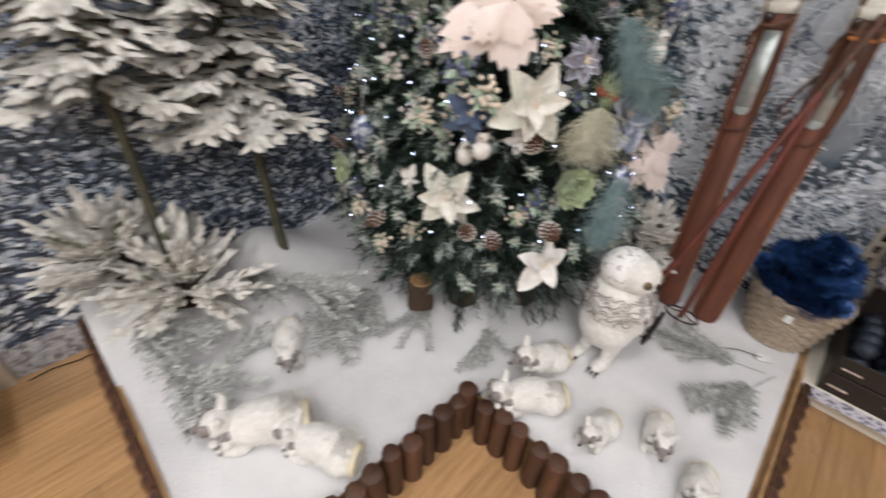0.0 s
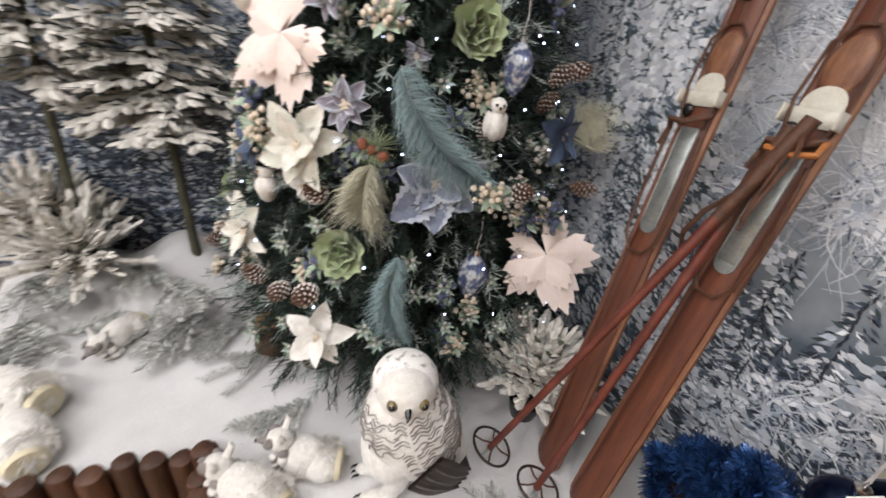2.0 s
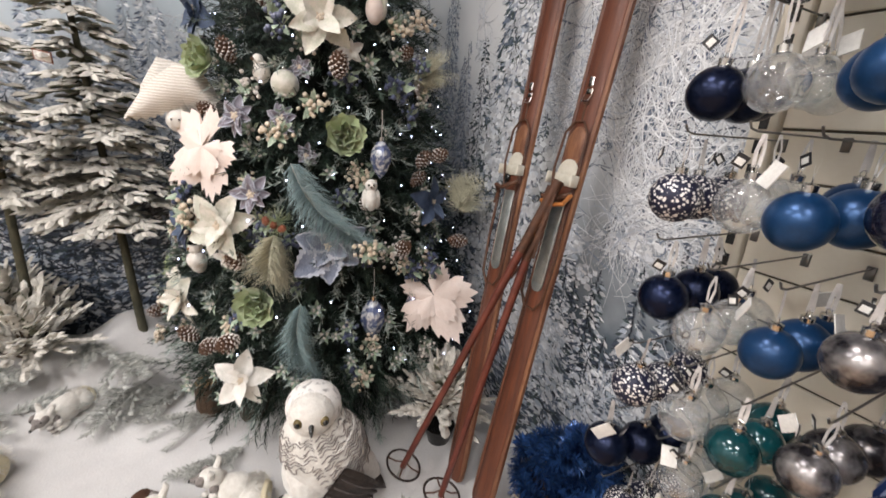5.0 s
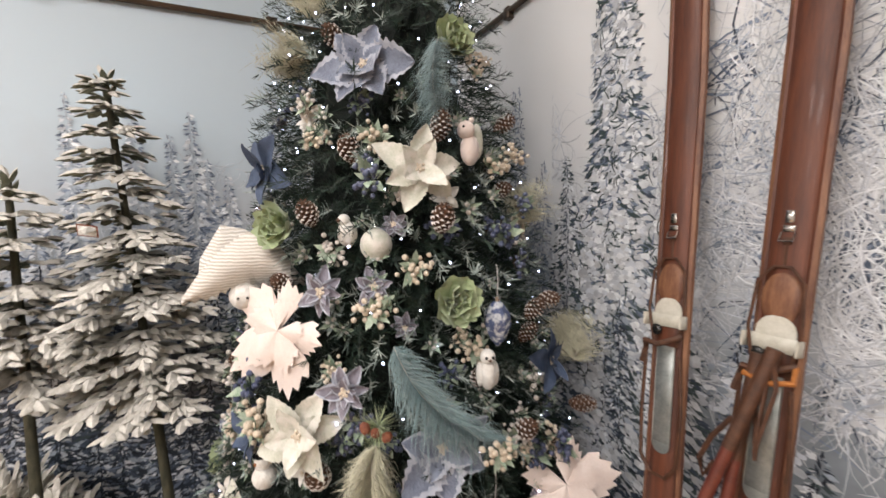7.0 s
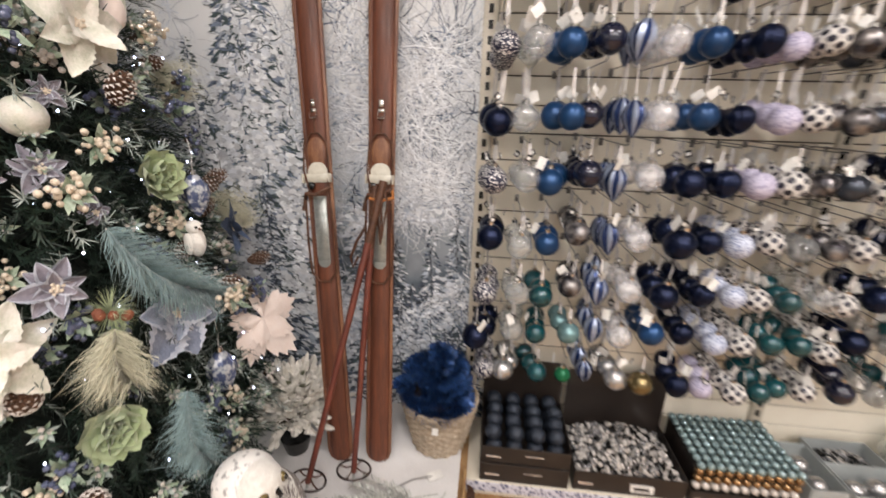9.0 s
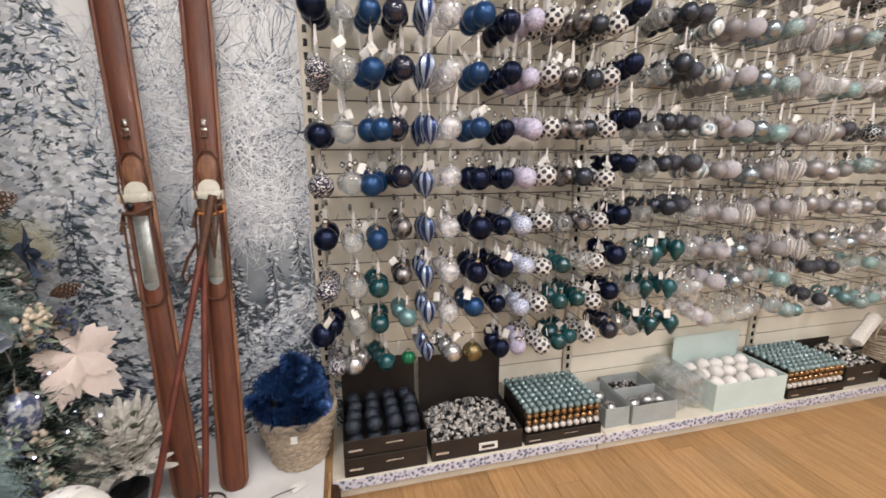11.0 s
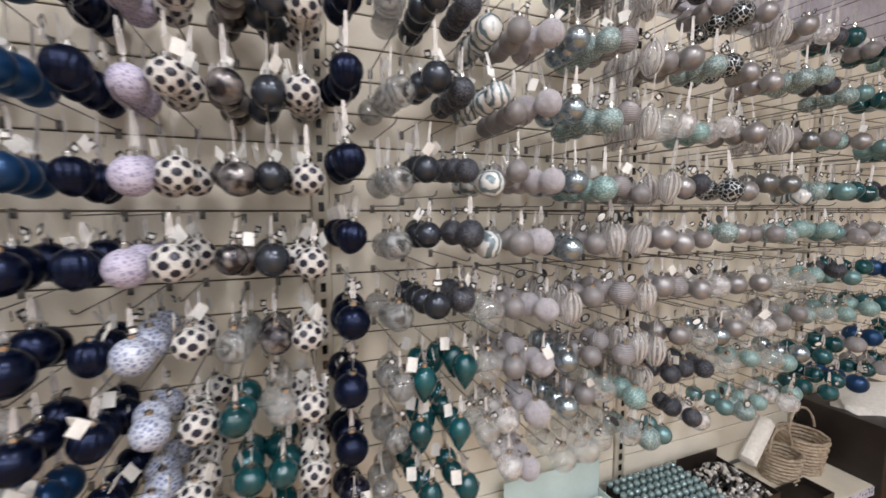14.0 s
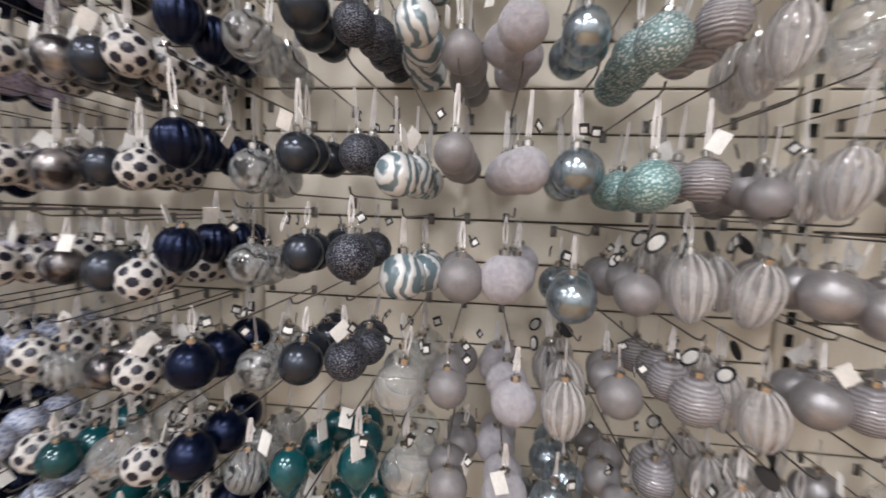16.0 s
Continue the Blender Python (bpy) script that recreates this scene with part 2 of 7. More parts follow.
STEEL = mat("worn_steel", (0.50, 0.53, 0.51), 0.42, 0.75, (0.30, 0.33, 0.32), 30, 0.15)
PLATEW = mat("ivory_plate", (0.66, 0.64, 0.56), 0.5, 0.1, (0.5, 0.48, 0.4), 25, 0.1)
IRON = mat("dark_iron", (0.06, 0.045, 0.04), 0.5, 0.6)
CHROME = mat("chrome", (0.75, 0.74, 0.72), 0.18, 1.0)
WICKER = mat("pale_wicker", (0.46, 0.38, 0.29), 0.7, 0, (0.26, 0.2, 0.14), 60, 0.3, vary=0.12)
TINSEL = mat("blue_tinsel", (0.045, 0.12, 0.32), 0.3, 0.4, (0.012, 0.035, 0.13), 40, island=0.6)
SLAT = mat("cream_slat_panel", (0.90, 0.845, 0.725), 0.42, 0, (0.85, 0.79, 0.67), 6, 0.04, 90)
# dark brown in place of cream: shade in the slat grooves, put into the colour
GROOVE_SHADE = mat("groove_shade_backing", (0.10, 0.085, 0.06), 0.8)
SHELFM = mat("ivory_steel_shelf", (0.70, 0.65, 0.55), 0.45, 0, (0.62, 0.57, 0.47), 8)
STRIP = pattern(mat("printed_ticket_strip", (0.7, 0.7, 0.75), 0.4), "cells", 60, (0.10, 0.11, 0.20), (0.62, 0.62, 0.70), 0.3, 0.55)
CARD = mat("white_card", (0.82, 0.81, 0.78), 0.6, scale=20)
INK = mat("black_card", (0.02, 0.02, 0.022), 0.5)
RIBBON = mat("pale_ribbon", (0.70, 0.68, 0.66), 0.4, 0, (0.5, 0.48, 0.47), 30, sheen=0.3)
BOXK = mat("black_carton", (0.022, 0.016, 0.013), 0.42, 0, (0.012, 0.009, 0.008), 12, 0.05)
BOXG = mat("grey_tray", (0.36, 0.39, 0.39), 0.6, 0, (0.30, 0.33, 0.33), 12)
BOXM = mat("mint_carton", (0.58, 0.69, 0.67), 0.5, 0, (0.52, 0.63, 0.61), 8)
PEARLT = mat("teal_pearl", (0.30, 0.42, 0.44), 0.16, 0.5)
PEARLW = mat("white_pearl", (0.70, 0.66, 0.62), 0.2, 0.2)
PEARLG = mat("bronze_pearl", (0.36, 0.22, 0.11), 0.18, 0.8)
SILVER = mat("silver_bead", (0.80, 0.80, 0.82), 0.22, 0.8)
JAR = mat("blue_jar", (0.06, 0.13, 0.27), 0.12, 0, (0.03, 0.07, 0.16), 12, coat=0.4, vary=0.35)
RAILM = mat("bronze_rail", (0.09, 0.06, 0.04), 0.4, 0.5)
BULB = glow("cool_white_led", (0.62, 0.68, 1.0), 9.0)
PANEL = glow("led_panel", (1.0, 0.97, 0.94), 3.0)

# ---- the room ----
def slab(name, label, x0, y0, z0, x1, y1, z1, mt):
    g = Geo().box(x0, y0, z0, x1, y1, z1)
    return thing(name, label, name.split("_")[0], kind="structure", me=mesh_of(name, g, mt, False))


XL, XR, YF = -2.05, 6.2, -5.6
floor = slab("floor", "oak laminate shop floor in narrow strips", XL - 0.2, YF - 0.2, -0.1, XR + 0.2, 0.2, -0.004, GAPF)
slab("wall_north", "painted shop wall behind mural and display", XL, 0.03, -0.1, XR, 0.18, CEIL, PLASTER)
slab("wall_west", "painted shop wall behind the forest mural", XL - 0.18, YF, -0.1, XL - 0.03, 0.18, CEIL, PLASTER)
slab("wall_south", "plain pale shop wall", XL, YF - 0.15, -0.1, XR, YF, CEIL, PLASTER)
slab("wall_east", "plain pale shop wall", XR, YF, -0.1, XR + 0.15, 0.18, CEIL, PLASTER)
slab("ceiling", "white suspended shop ceiling", XL - 0.18, YF - 0.15, CEIL, XR + 0.15, 0.18, CEIL + 0.1, CEILM)

lamp_frame = Geo().box(-0.31, -0.31, -0.02, 0.31, 0.31, 0.0, 0)
lamp_me = mesh_of("frame", lamp_frame, CARD, False)
pan_me = mesh_of("diffuser", Geo().box(-0.29, -0.29, -0.026, 0.29, 0.29, -0.021), PANEL, False)
for lx, ly, power in LAMPS:
    cl = thing("ceiling_light", "square white LED ceiling panel, lit", "ceiling light", pose(lx, ly, CEIL), "ceiling lights")
    put("frame", lamp_me, cl)
    put("diffuser", pan_me, cl)
    ld = bpy.data.lights.new("panel_light", "AREA")
    ld.shape, ld.size, ld.energy, ld.color = "SQUARE", 0.6, power, (1.0, 0.975, 0.985)
    lo = new("panel_light", ld)
    lo.matrix_basis = pose(lx, ly, CEIL - 0.04)


# ---- printed forest mural on two walls ----
def print_mat(name, lo, mid, hi, z0, z1, z2, mottle):
    """Paper print whose ground tone runs with height, as the picture does."""
    mt = bpy.data.materials.new(name)
    mt.use_nodes = True
    N, L = mt.node_tree.nodes, mt.node_tree.links
    bs = N["Principled BSDF"]
    bs.inputs["Roughness"].default_value = 0.55
    tc, sp, nz, ad = N.new("ShaderNodeTexCoord"), N.new("ShaderNodeSeparateXYZ"), N.new("ShaderNodeTexNoise"), N.new("ShaderNodeMath")
    L.new(tc.outputs["Object"], sp.inputs[0])
    L.new(tc.outputs["Object"], nz.inputs["Vector"])
    nz.inputs["Scale"].default_value, nz.inputs["Detail"].default_value = 5, 8
    ad.operation = "MULTIPLY_ADD"
    L.new(nz.outputs["Fac"], ad.inputs[0])
    ad.inputs[1].default_value = mottle
    L.new(sp.outputs[2], ad.inputs[2])
    mr = N.new("ShaderNodeMapRange")
    mr.inputs[1].default_value, mr.inputs[2].default_value = 0.0, 3.0
    L.new(ad.outputs[0], mr.inputs[0])
    rp = N.new("ShaderNodeValToRGB")
    e = rp.color_ramp.elements
    e[0].position, e[1].position = z0 / 3, z2 / 3
    e[0].color, e[1].color = (*lo, 1), (*hi, 1)
    x = e.new(z1 / 3)
    x.color = (*mid, 1)
    L.new(mr.outputs[0], rp.inputs[0])
    L.new(rp.outputs[0], bs.inputs["Base Color"])
    return mt


INKS = [mat("print_" + n, c, 0.55, 0, tuple(k * 0.8 for k in c), 40, island=0.25) for n, c in (
    ("deep", (0.020, 0.028, 0.044)), ("slate", (0.07, 0.095, 0.14)), ("mist", (0.20, 0.25, 0.34)),
    ("haze", (0.42, 0.48, 0.56)), ("frost", (0.64, 0.68, 0.73)), ("snow", (0.82, 0.85, 0.88)), ("pine", (0.055, 0.085, 0.09)))]
mr_ = random.Random(11)


class Print:
    """Flat printed marks on a wall: u along it, v up it."""

    def __init__(self, to3):
        self.g, self.to3, self.k = Geo(), to3, 0

    def mark(self, u, v, du, dv, w, slot):
        self.k += 1
        d = 0.002 + 0.006 * (self.k / 120000.0)
        n = math.hypot(du, dv) or 1
        pu, pv = -dv / n * w, du / n * w
        pts = [(u, v), (u + du * 0.45 + pu, v + dv * 0.45 + pv), (u + du, v + dv), (u + du * 0.45 - pu, v + dv * 0.45 - pv)]
        self.g.add([self.to3(a, b, d) for a, b in pts], [(0, 1, 2, 3)], slot)

    def conifer(self, u0, base, top, wide, n, dark, light, snowy, big=1.0):
        """A snow-laden fir drawn in drooping strokes, tier by tier."""
        tiers = max(5, int((top - base) / 0.085))
        for i in range(int((top - base) / 0.02)):
            self.mark(u0 + mr_.gauss(0, 0.004), base + i * 0.02, mr_.gauss(0, 0.006), 0.03, 0.004, dark[0])
        for i in range(int(n * 1.9)):
            s = mr_.random() ** 0.7
            tier = (s * tiers) % 1.0
            hw = wide * s * (0.55 + 0.45 * tier)
            du = mr_.uniform(-1, 1) * hw
            v = top - (top - base) * s - abs(du) * 0.35
            lit = mr_.random() < snowy * (1.25 - tier)
            sl = mr_.choice(light if lit else dark)
            ln = mr_.uniform(0.014, 0.042) * (0.6 + s) * big
            a = mr_.uniform(-0.9, 0.1)
            sg = 1 if du > 0 else -1
            self.mark(u0 + du, v, sg * ln * math.cos(a), ln * math.sin(a), ln * (0.25 if lit else 0.15), sl)

    def blobs(self, u0, u1, v0, v1, n, slots, r=0.010):
        """Clusters of ragged snow pads lying on twigs."""
        for i in range(n):
            cu, cv = mr_.uniform(u0 + 0.03, u1 - 0.03), mr_.uniform(v0, v1)
            if noise.noise((cu * 5, cv * 4, 7.3)) < -0.12:
                continue
            for j in range(mr_.randrange(3, 9)):
                u, v = min(u1, max(u0, cu + mr_.gauss(0, 0.022))), cv + mr_.gauss(0, 0.016)
                rr, sl = r * mr_.uniform(0.4, 1.3), mr_.choice(slots)
                self.k += 1
                d = 0.002 + 0.006 * (self.k / 120000.0)
                ring = [(min(u1, max(u0, u + rr * 1.3 * mr_.uniform(0.6, 1.2) * math.cos(e))), v + rr * mr_.uniform(0.55, 1.1) * math.sin(e)) for e in [math.pi * 2 * q / 7 for q in range(7)]]
                self.g.add([self.to3(p[0], p[1], d) for p in ring], [tuple(range(7))], sl)

    def twigs(self, u0, u1, v0, v1, n, slots, long=0.06, w=0.0016):
        """Fine frosted twigs in all directions, each a bent tapering strip."""
        for i in range(n):
            u, v, a = mr_.uniform(u0, u1), mr_.uniform(v0, v1), mr_.uniform(0, 6.28)
            if noise.noise((u * 5, v * 4, 7.3)) + 0.35 * noise.noise((u * 17, v * 15, 2.1)) < -0.06:
                continue
            bend = mr_.uniform(-1.0, 1.0)
            sl, L = mr_.choice(slots), long * mr_.uniform(0.5, 1.5) / 5
            ww = w * mr_.uniform(0.5, 1.2)
            self.k += 1
            d = 0.002 + 0.006 * (self.k / 120000.0)
            rows = []
            for k in range(6):
                c = ww * (1 - 0.7 * k / 5)
                rows.append([(min(u1, max(u0, u - math.sin(a) * c)), v + math.cos(a) * c), (min(u1, max(u0, u + math.sin(a) * c)), v - math.cos(a) * c)])
                u, v, a = u + math.cos(a) * L, v + math.sin(a) * L, a + bend * 0.5 + mr_.uniform(-0.25, 0.25)
            self.g.sheet([[self.to3(p[0], p[1], d) for p in r] for r in rows], sl)


MT = 2.43
W_END = -2.43
bg_w = print_mat("mural_sheet_west", (0.05, 0.07, 0.105), (0.46, 0.50, 0.54), (0.50, 0.60, 0.67), 0.9, 1.75, 2.2, 0.5)
bg_n = print_mat("mural_sheet_north", (0.09, 0.12, 0.15), (0.60, 0.645, 0.68), (0.80, 0.82, 0.83), 1.1, 1.6, 2.1, 0.6)
g = Geo().box(XL - 0.03, W_END, 0.0, XL, 0.0, CEIL)
mural_w = thing("mural_west", "printed mural of snowy dark-blue conifer forest under pale sky", "wall mural", kind="structure", me=mesh_of("mural_west", g, bg_w, False))
g = Geo().box(XL, 0.0, 0.0, 0.0, 0.03, CEIL)
mural_n = thing("mural_north", "printed mural of frosted white winter trees", "wall mural", kind="structure", me=mesh_of("mural_north", g, bg_n, False))

pw = Print(lambda u, v, d: (XL + d, u, v))
pw.twigs(-2.41, -0.02, 1.3, 1.8, 1300, [3, 4, 4], 0.10)
for i in range(26):
    pw.conifer(-2.38 + 2.33 * ((i * 0.618) % 1), 1.0, 1.55 + 0.6 * mr_.random() ** 1.6, mr_.uniform(0.08, 0.15), 520, [3, 2, 2, 1], [4, 5, 4, 3], 0.62)
for i in range(30):
    pw.conifer(-2.38 + 2.33 * ((i * 0.618) % 1), 0.1, mr_.uniform(1.0, 1.55), mr_.uniform(0.2, 0.34), 420, [0, 0, 1, 6], [3, 2, 4, 4], 0.34, 1.25)
for i in range(26):
    pw.conifer(-2.35 + 2.28 * ((i * 0.382) % 1), 0.05, mr_.uniform(0.55, 1.0), mr_.uniform(0.14, 0.26), 380, [0, 0, 1], [4, 3, 5, 2], 0.42, 1.25)
part("printed_trees", pw.g, INKS, mural_w, "dark firs and pale frosted trees in print", smooth=False)

pn = Print(lambda u, v, d: (u, -d, v))
for i in range(16):
    pn.conifer(mr_.uniform(-2.0, -1.3), 0.9, mr_.uniform(1.6, 2.1), mr_.uniform(0.1, 0.16), 260, [2, 3, 2], [4, 4, 3], 0.5)
pn.twigs(-0.80, -0.01, 1.0, 2.42, 500, [2, 1, 2], 0.25, 0.0042)
pn.twigs(-1.25, -0.60, 1.0, 2.0, 1300, [5, 4, 4], 0.14, 0.0026)
pn.twigs(-0.80, -0.01, 1.05, 2.42, 3400, [5, 5, 4, 4, 3], 0.18, 0.0024)
pn.twigs(-0.36, -0.01, 0.9, 2.1, 700, [1, 2, 1], 0.14, 0.0034)
pn.twigs(-0.36, -0.01, 0.95, 2.42, 2000, [5, 5, 4], 0.18, 0.0023)
pn.conifer(-1.16, 0.4, 1.75, 0.26, 1300, [1, 6, 6], [5, 5, 4], 0.5, 1.2)
pn.conifer(-0.70, 0.3, 1.45, 0.22, 1200, [1, 6, 6], [5, 4, 4], 0.45, 1.2)
pn.conifer(-0.93, 0.5, 2.75, 0.28, 4200, [6, 6, 1, 2], [4, 5, 4, 3], 0.52, 1.2)
for i in range(34):
    pn.conifer(mr_.uniform(-2.0, -0.04), 0.1, mr_.uniform(0.7, 1.25), mr_.uniform(0.12, 0.24), 420, [0, 1, 1, 6], [4, 5, 4, 3], 0.5, 1.1)
pn.twigs(-0.60, -0.01, 0.45, 1.15, 700, [4, 4, 3, 2], 0.07, 0.0026)
for k in range(9):
    wide = 0.04 + 0.024 * (9 - k)
    pn.blobs(-0.93 - wide, -0.93 + wide, 0.75 + 0.2 * k, 0.95 + 0.2 * k, 12 + 5 * (9 - k), [4, 5, 4, 5], 0.012)
    pn.twigs(-0.93 - wide, -0.93 + wide, 0.75 + 0.2 * k, 0.95 + 0.2 * k, 20 + 9 * (9 - k), [6, 2, 6, 4], 0.05, 0.004)
pn.blobs(-0.62, -0.01, 0.40, 1.12, 210, [4, 5, 4, 3], 0.011)
pn.blobs(-1.15, -0.62, 0.55, 1.45, 170, [5, 5, 4], 0.014)
pn.twigs(-0.62, -0.01, 0.55, 1.2, 500, [4, 5, 4, 3], 0.12, 0.0022)
part("printed_trees", pn.g, INKS, mural_n, "frost-white branches and firs in print", smooth=False)

rail = thing("trim", "dark bronze rail along the top of the mural", "trim", kind="structure")
for nm, pts in (("rail_west", [(XL + 0.02, W_END, MT), (XL + 0.02, -0.02, MT)]), ("rail_north", [(XL + 0.02, -0.02, MT), (0, -0.02, MT)])):
    part("rail", Geo().tube(pts, 0.013, 8), RAILM, rail)
    mid = [tuple(a + (b - a) * k for a, b in zip(*pts)) for k in (0.25, 0.6, 0.9)]
    for p in mid:
        part("bracket", Geo().box(p[0] - 0.02, p[1] - 0.012, p[2] - 0.03, p[0] + 0.02, p[1] + 0.035, p[2] + 0.02, b=0.004), RAILM, rail)


# ---- snowy platform with log edging ----
PX0, PX1, PY = -0.81, 0.01, -1.310
PL = -2.16


def in_platform(x, y):
    return XL <= x <= PX1 and PL <= y <= 0 and not (x > PX0 and y < PY)


def snow_z(x, y):
    h = 0.004 * noise.noise((x * 3, y * 3, 0)) + 0.003 * noise.noise((x * 11, y * 11, 4))
    for cx, cy, r, a in ((-1.84, -1.52, 0.26, 0.22), (-1.78, -1.94, 0.24, 0.13), (-1.95, -2.06, 0.2, 0.12), (-1.60, -1.63, 0.16, 0.08), (-1.9, -0.9, 0.3, 0.1), (-2.0, -0.5, 0.3, 0.12)):
        d = ((x - cx) ** 2 + (y - cy) ** 2) / (r * r)
        h += a * math.exp(-d * 1.6)
    return PF + h


g = Geo()
xs = [XL + (PX0 - XL) * i / 44 for i in range(45)] + [PX0 + (PX1 - PX0) * i / 28 for i in range(1, 29)]
ys = [PL + (PY - PL) * i / 28 for i in range(29)] + [PY - PY * i / 42 for i in range(1, 43)]
idx = {}
for i, x in enumerate(xs):
    for j, y in enumerate(ys):
        if in_platform(x, y):
            idx[i, j] = len(g.v)
            g.v.append((x, y, snow_z(x, y)))
for i in range(len(xs) - 1):
    for j in range(len(ys) - 1):
        q = [(i, j), (i + 1, j), (i + 1, j + 1), (i, j + 1)]
        if all(k in idx for k in q) and not (xs[i] >= PX0 - 1e-6 and ys[j + 1] <= PY + 1e-6):
            g.f.append(tuple(idx[k] for k in q))
            g.m.append(0)
platform = thing("display_platform", "low display platform covered in white snow blanket", "display platform", kind="structure")
part("snow_blanket", g, SNOW, platform, "soft white artificial snow fleece")
for x0, y0, x1, y1 in ((XL, PL, PX0, -0.004), (PX0 + 0.004, PY, PX1, -0.004)):
    part("deck", Geo().box(x0, y0, 0.0, x1, y1, PF - 0.012), LOGCUT, platform, smooth=False)

logr = random.Random(3)


def log_mesh(r, h):
    """A short round post with a chamfered, slightly domed top."""
    return mesh_of("log", Geo().lathe([(r * 0.95, 0.0), (r, 0.012), (r * 0.99, h * 0.5), (r, h - 0.014), (r * 0.9, h - 0.004), (r * 0.5, h)], 12,
                                      wave=lambda a, z: 1 + 0.05 * math.sin(3 * a + z * 20)), LOG)


logs = [log_mesh(0.031, 0.19), log_mesh(0.033, 0.20), log_mesh(0.030, 0.205)]
edging = thing("log_edging", "dark brown stained log-roll edging round the snowy platform", "log edging")


def log_row(x0, y0, x1, y1):
    n = int(math.hypot(x1 - x0, y1 - y0) / 0.064)
    for i in range(n + 1):
        k = i / n
        put("log", logr.choice(logs), edging, pose(x0 + (x1 - x0) * k + logr.gauss(0, 0.002), y0 + (y1 - y0) * k + logr.gauss(0, 0.002), 0, logr.gauss(0, 1.2), logr.gauss(0, 1.2), logr.uniform(0, 360)))


log_row(PX0 + 0.034, PL - 0.03, PX0 + 0.034, PY - 0.02)
log_row(PX0 + 0.04, PY - 0.034, PX1 + 0.03, PY - 0.034)
# split logs on the two ends, their pale flat backs towards the snow
half = Geo()
for a, z0 in ((0, 0.0),):
    ring = [(0.031 * math.cos(math.pi * i / 6), 0.03 * math.sin(math.pi * i / 6)) for i in range(7)]
    vs = [(x, -y, z) for z in (0.0, 0.165, 0.175) for x, y in ((p[0] * (1 if z < 0.17 else 0.85), p[1] * (1 if z < 0.17 else 0.8)) for p in ring)]
    fs = [(r * 7 + i, r * 7 + i + 1, r * 7 + 8 + i, r * 7 + 7 + i) for r in range(2) for i in range(6)] + [tuple(range(14, 21)), (0, 7, 13, 6)[::1], (7, 14, 20, 13)]
    half.add(vs, fs[:-2], 0)
    half.f += [tuple(fs[-2]), tuple(fs[-1])]
    half.m += [1, 1]
half_me = mesh_of("split_log", half, [LOG, LOGCUT])
for i in range(19):
    put("split_log", half_me, edging, pose(XL + 0.05 + i * 0.0625, PL - 0.004, 0, logr.gauss(0, 1), logr.gauss(0, 1), 0))
for i in range(14):
    put("split_log", half_me, edging, pose(PX1 + 0.004, PY + 0.03 + i * 0.0625, 0, logr.gauss(0, 1), logr.gauss(0, 1), 90))
part("backing_strip", Geo().box(XL, PL, 0.03, PX0, PL + 0.012, 0.165, b=0.002), LOGCUT, edging, "pale sawn backing strip", smooth=False)
part("backing_strip", Geo().box(PX1 - 0.012, PY, 0.03, PX1, -0.36, 0.165, b=0.002), LOGCUT, edging, "pale sawn backing strip", smooth=False)


# ---- the decorated tree ----
AX, AY, TREE_TOP = -1.34, -0.655, 2.66


def tree_r(z):
    return max(0.02, min(0.60 - 0.19 * (z - 0.6), 0.8 * (TREE_TOP - z) + 0.02)) if z > 0.42 else 0.634 * max(0.2, (z - 0.12) / 0.3) ** 0.5


tr_ = random.Random(21)


def sprig(g, base, d, length, n, slot_tip, needle=0.034, w=0.0013, droop=0.25, slot=0, frost=0.5):
    """A twig with needles set round it."""
    d = Vector(d).normalized()
    side = d.cross(Vector((0, 0, 1))).normalized() if abs(d.z) < 0.95 else Vector((1, 0, 0))
    upv = side.cross(d)
    base = Vector(base)
    for i in range(n):
        k = (i + tr_.random()) / n
        p = base + d * (length * k) - Vector((0, 0, droop * length * k * k))
        a = tr_.uniform(0, 6.28)
        out = (side * math.cos(a) + upv * math.sin(a)) * 0.8 + d * 0.75
        ln = needle * tr_.uniform(0.7, 1.15)
        q = p + out.normalized() * ln
        s = out.cross(d).normalized() * w
        g.add([p - s, p + s, q + s * 0.5, q - s * 0.5], [(0, 1, 2, 3)], slot_tip if k > frost else slot)


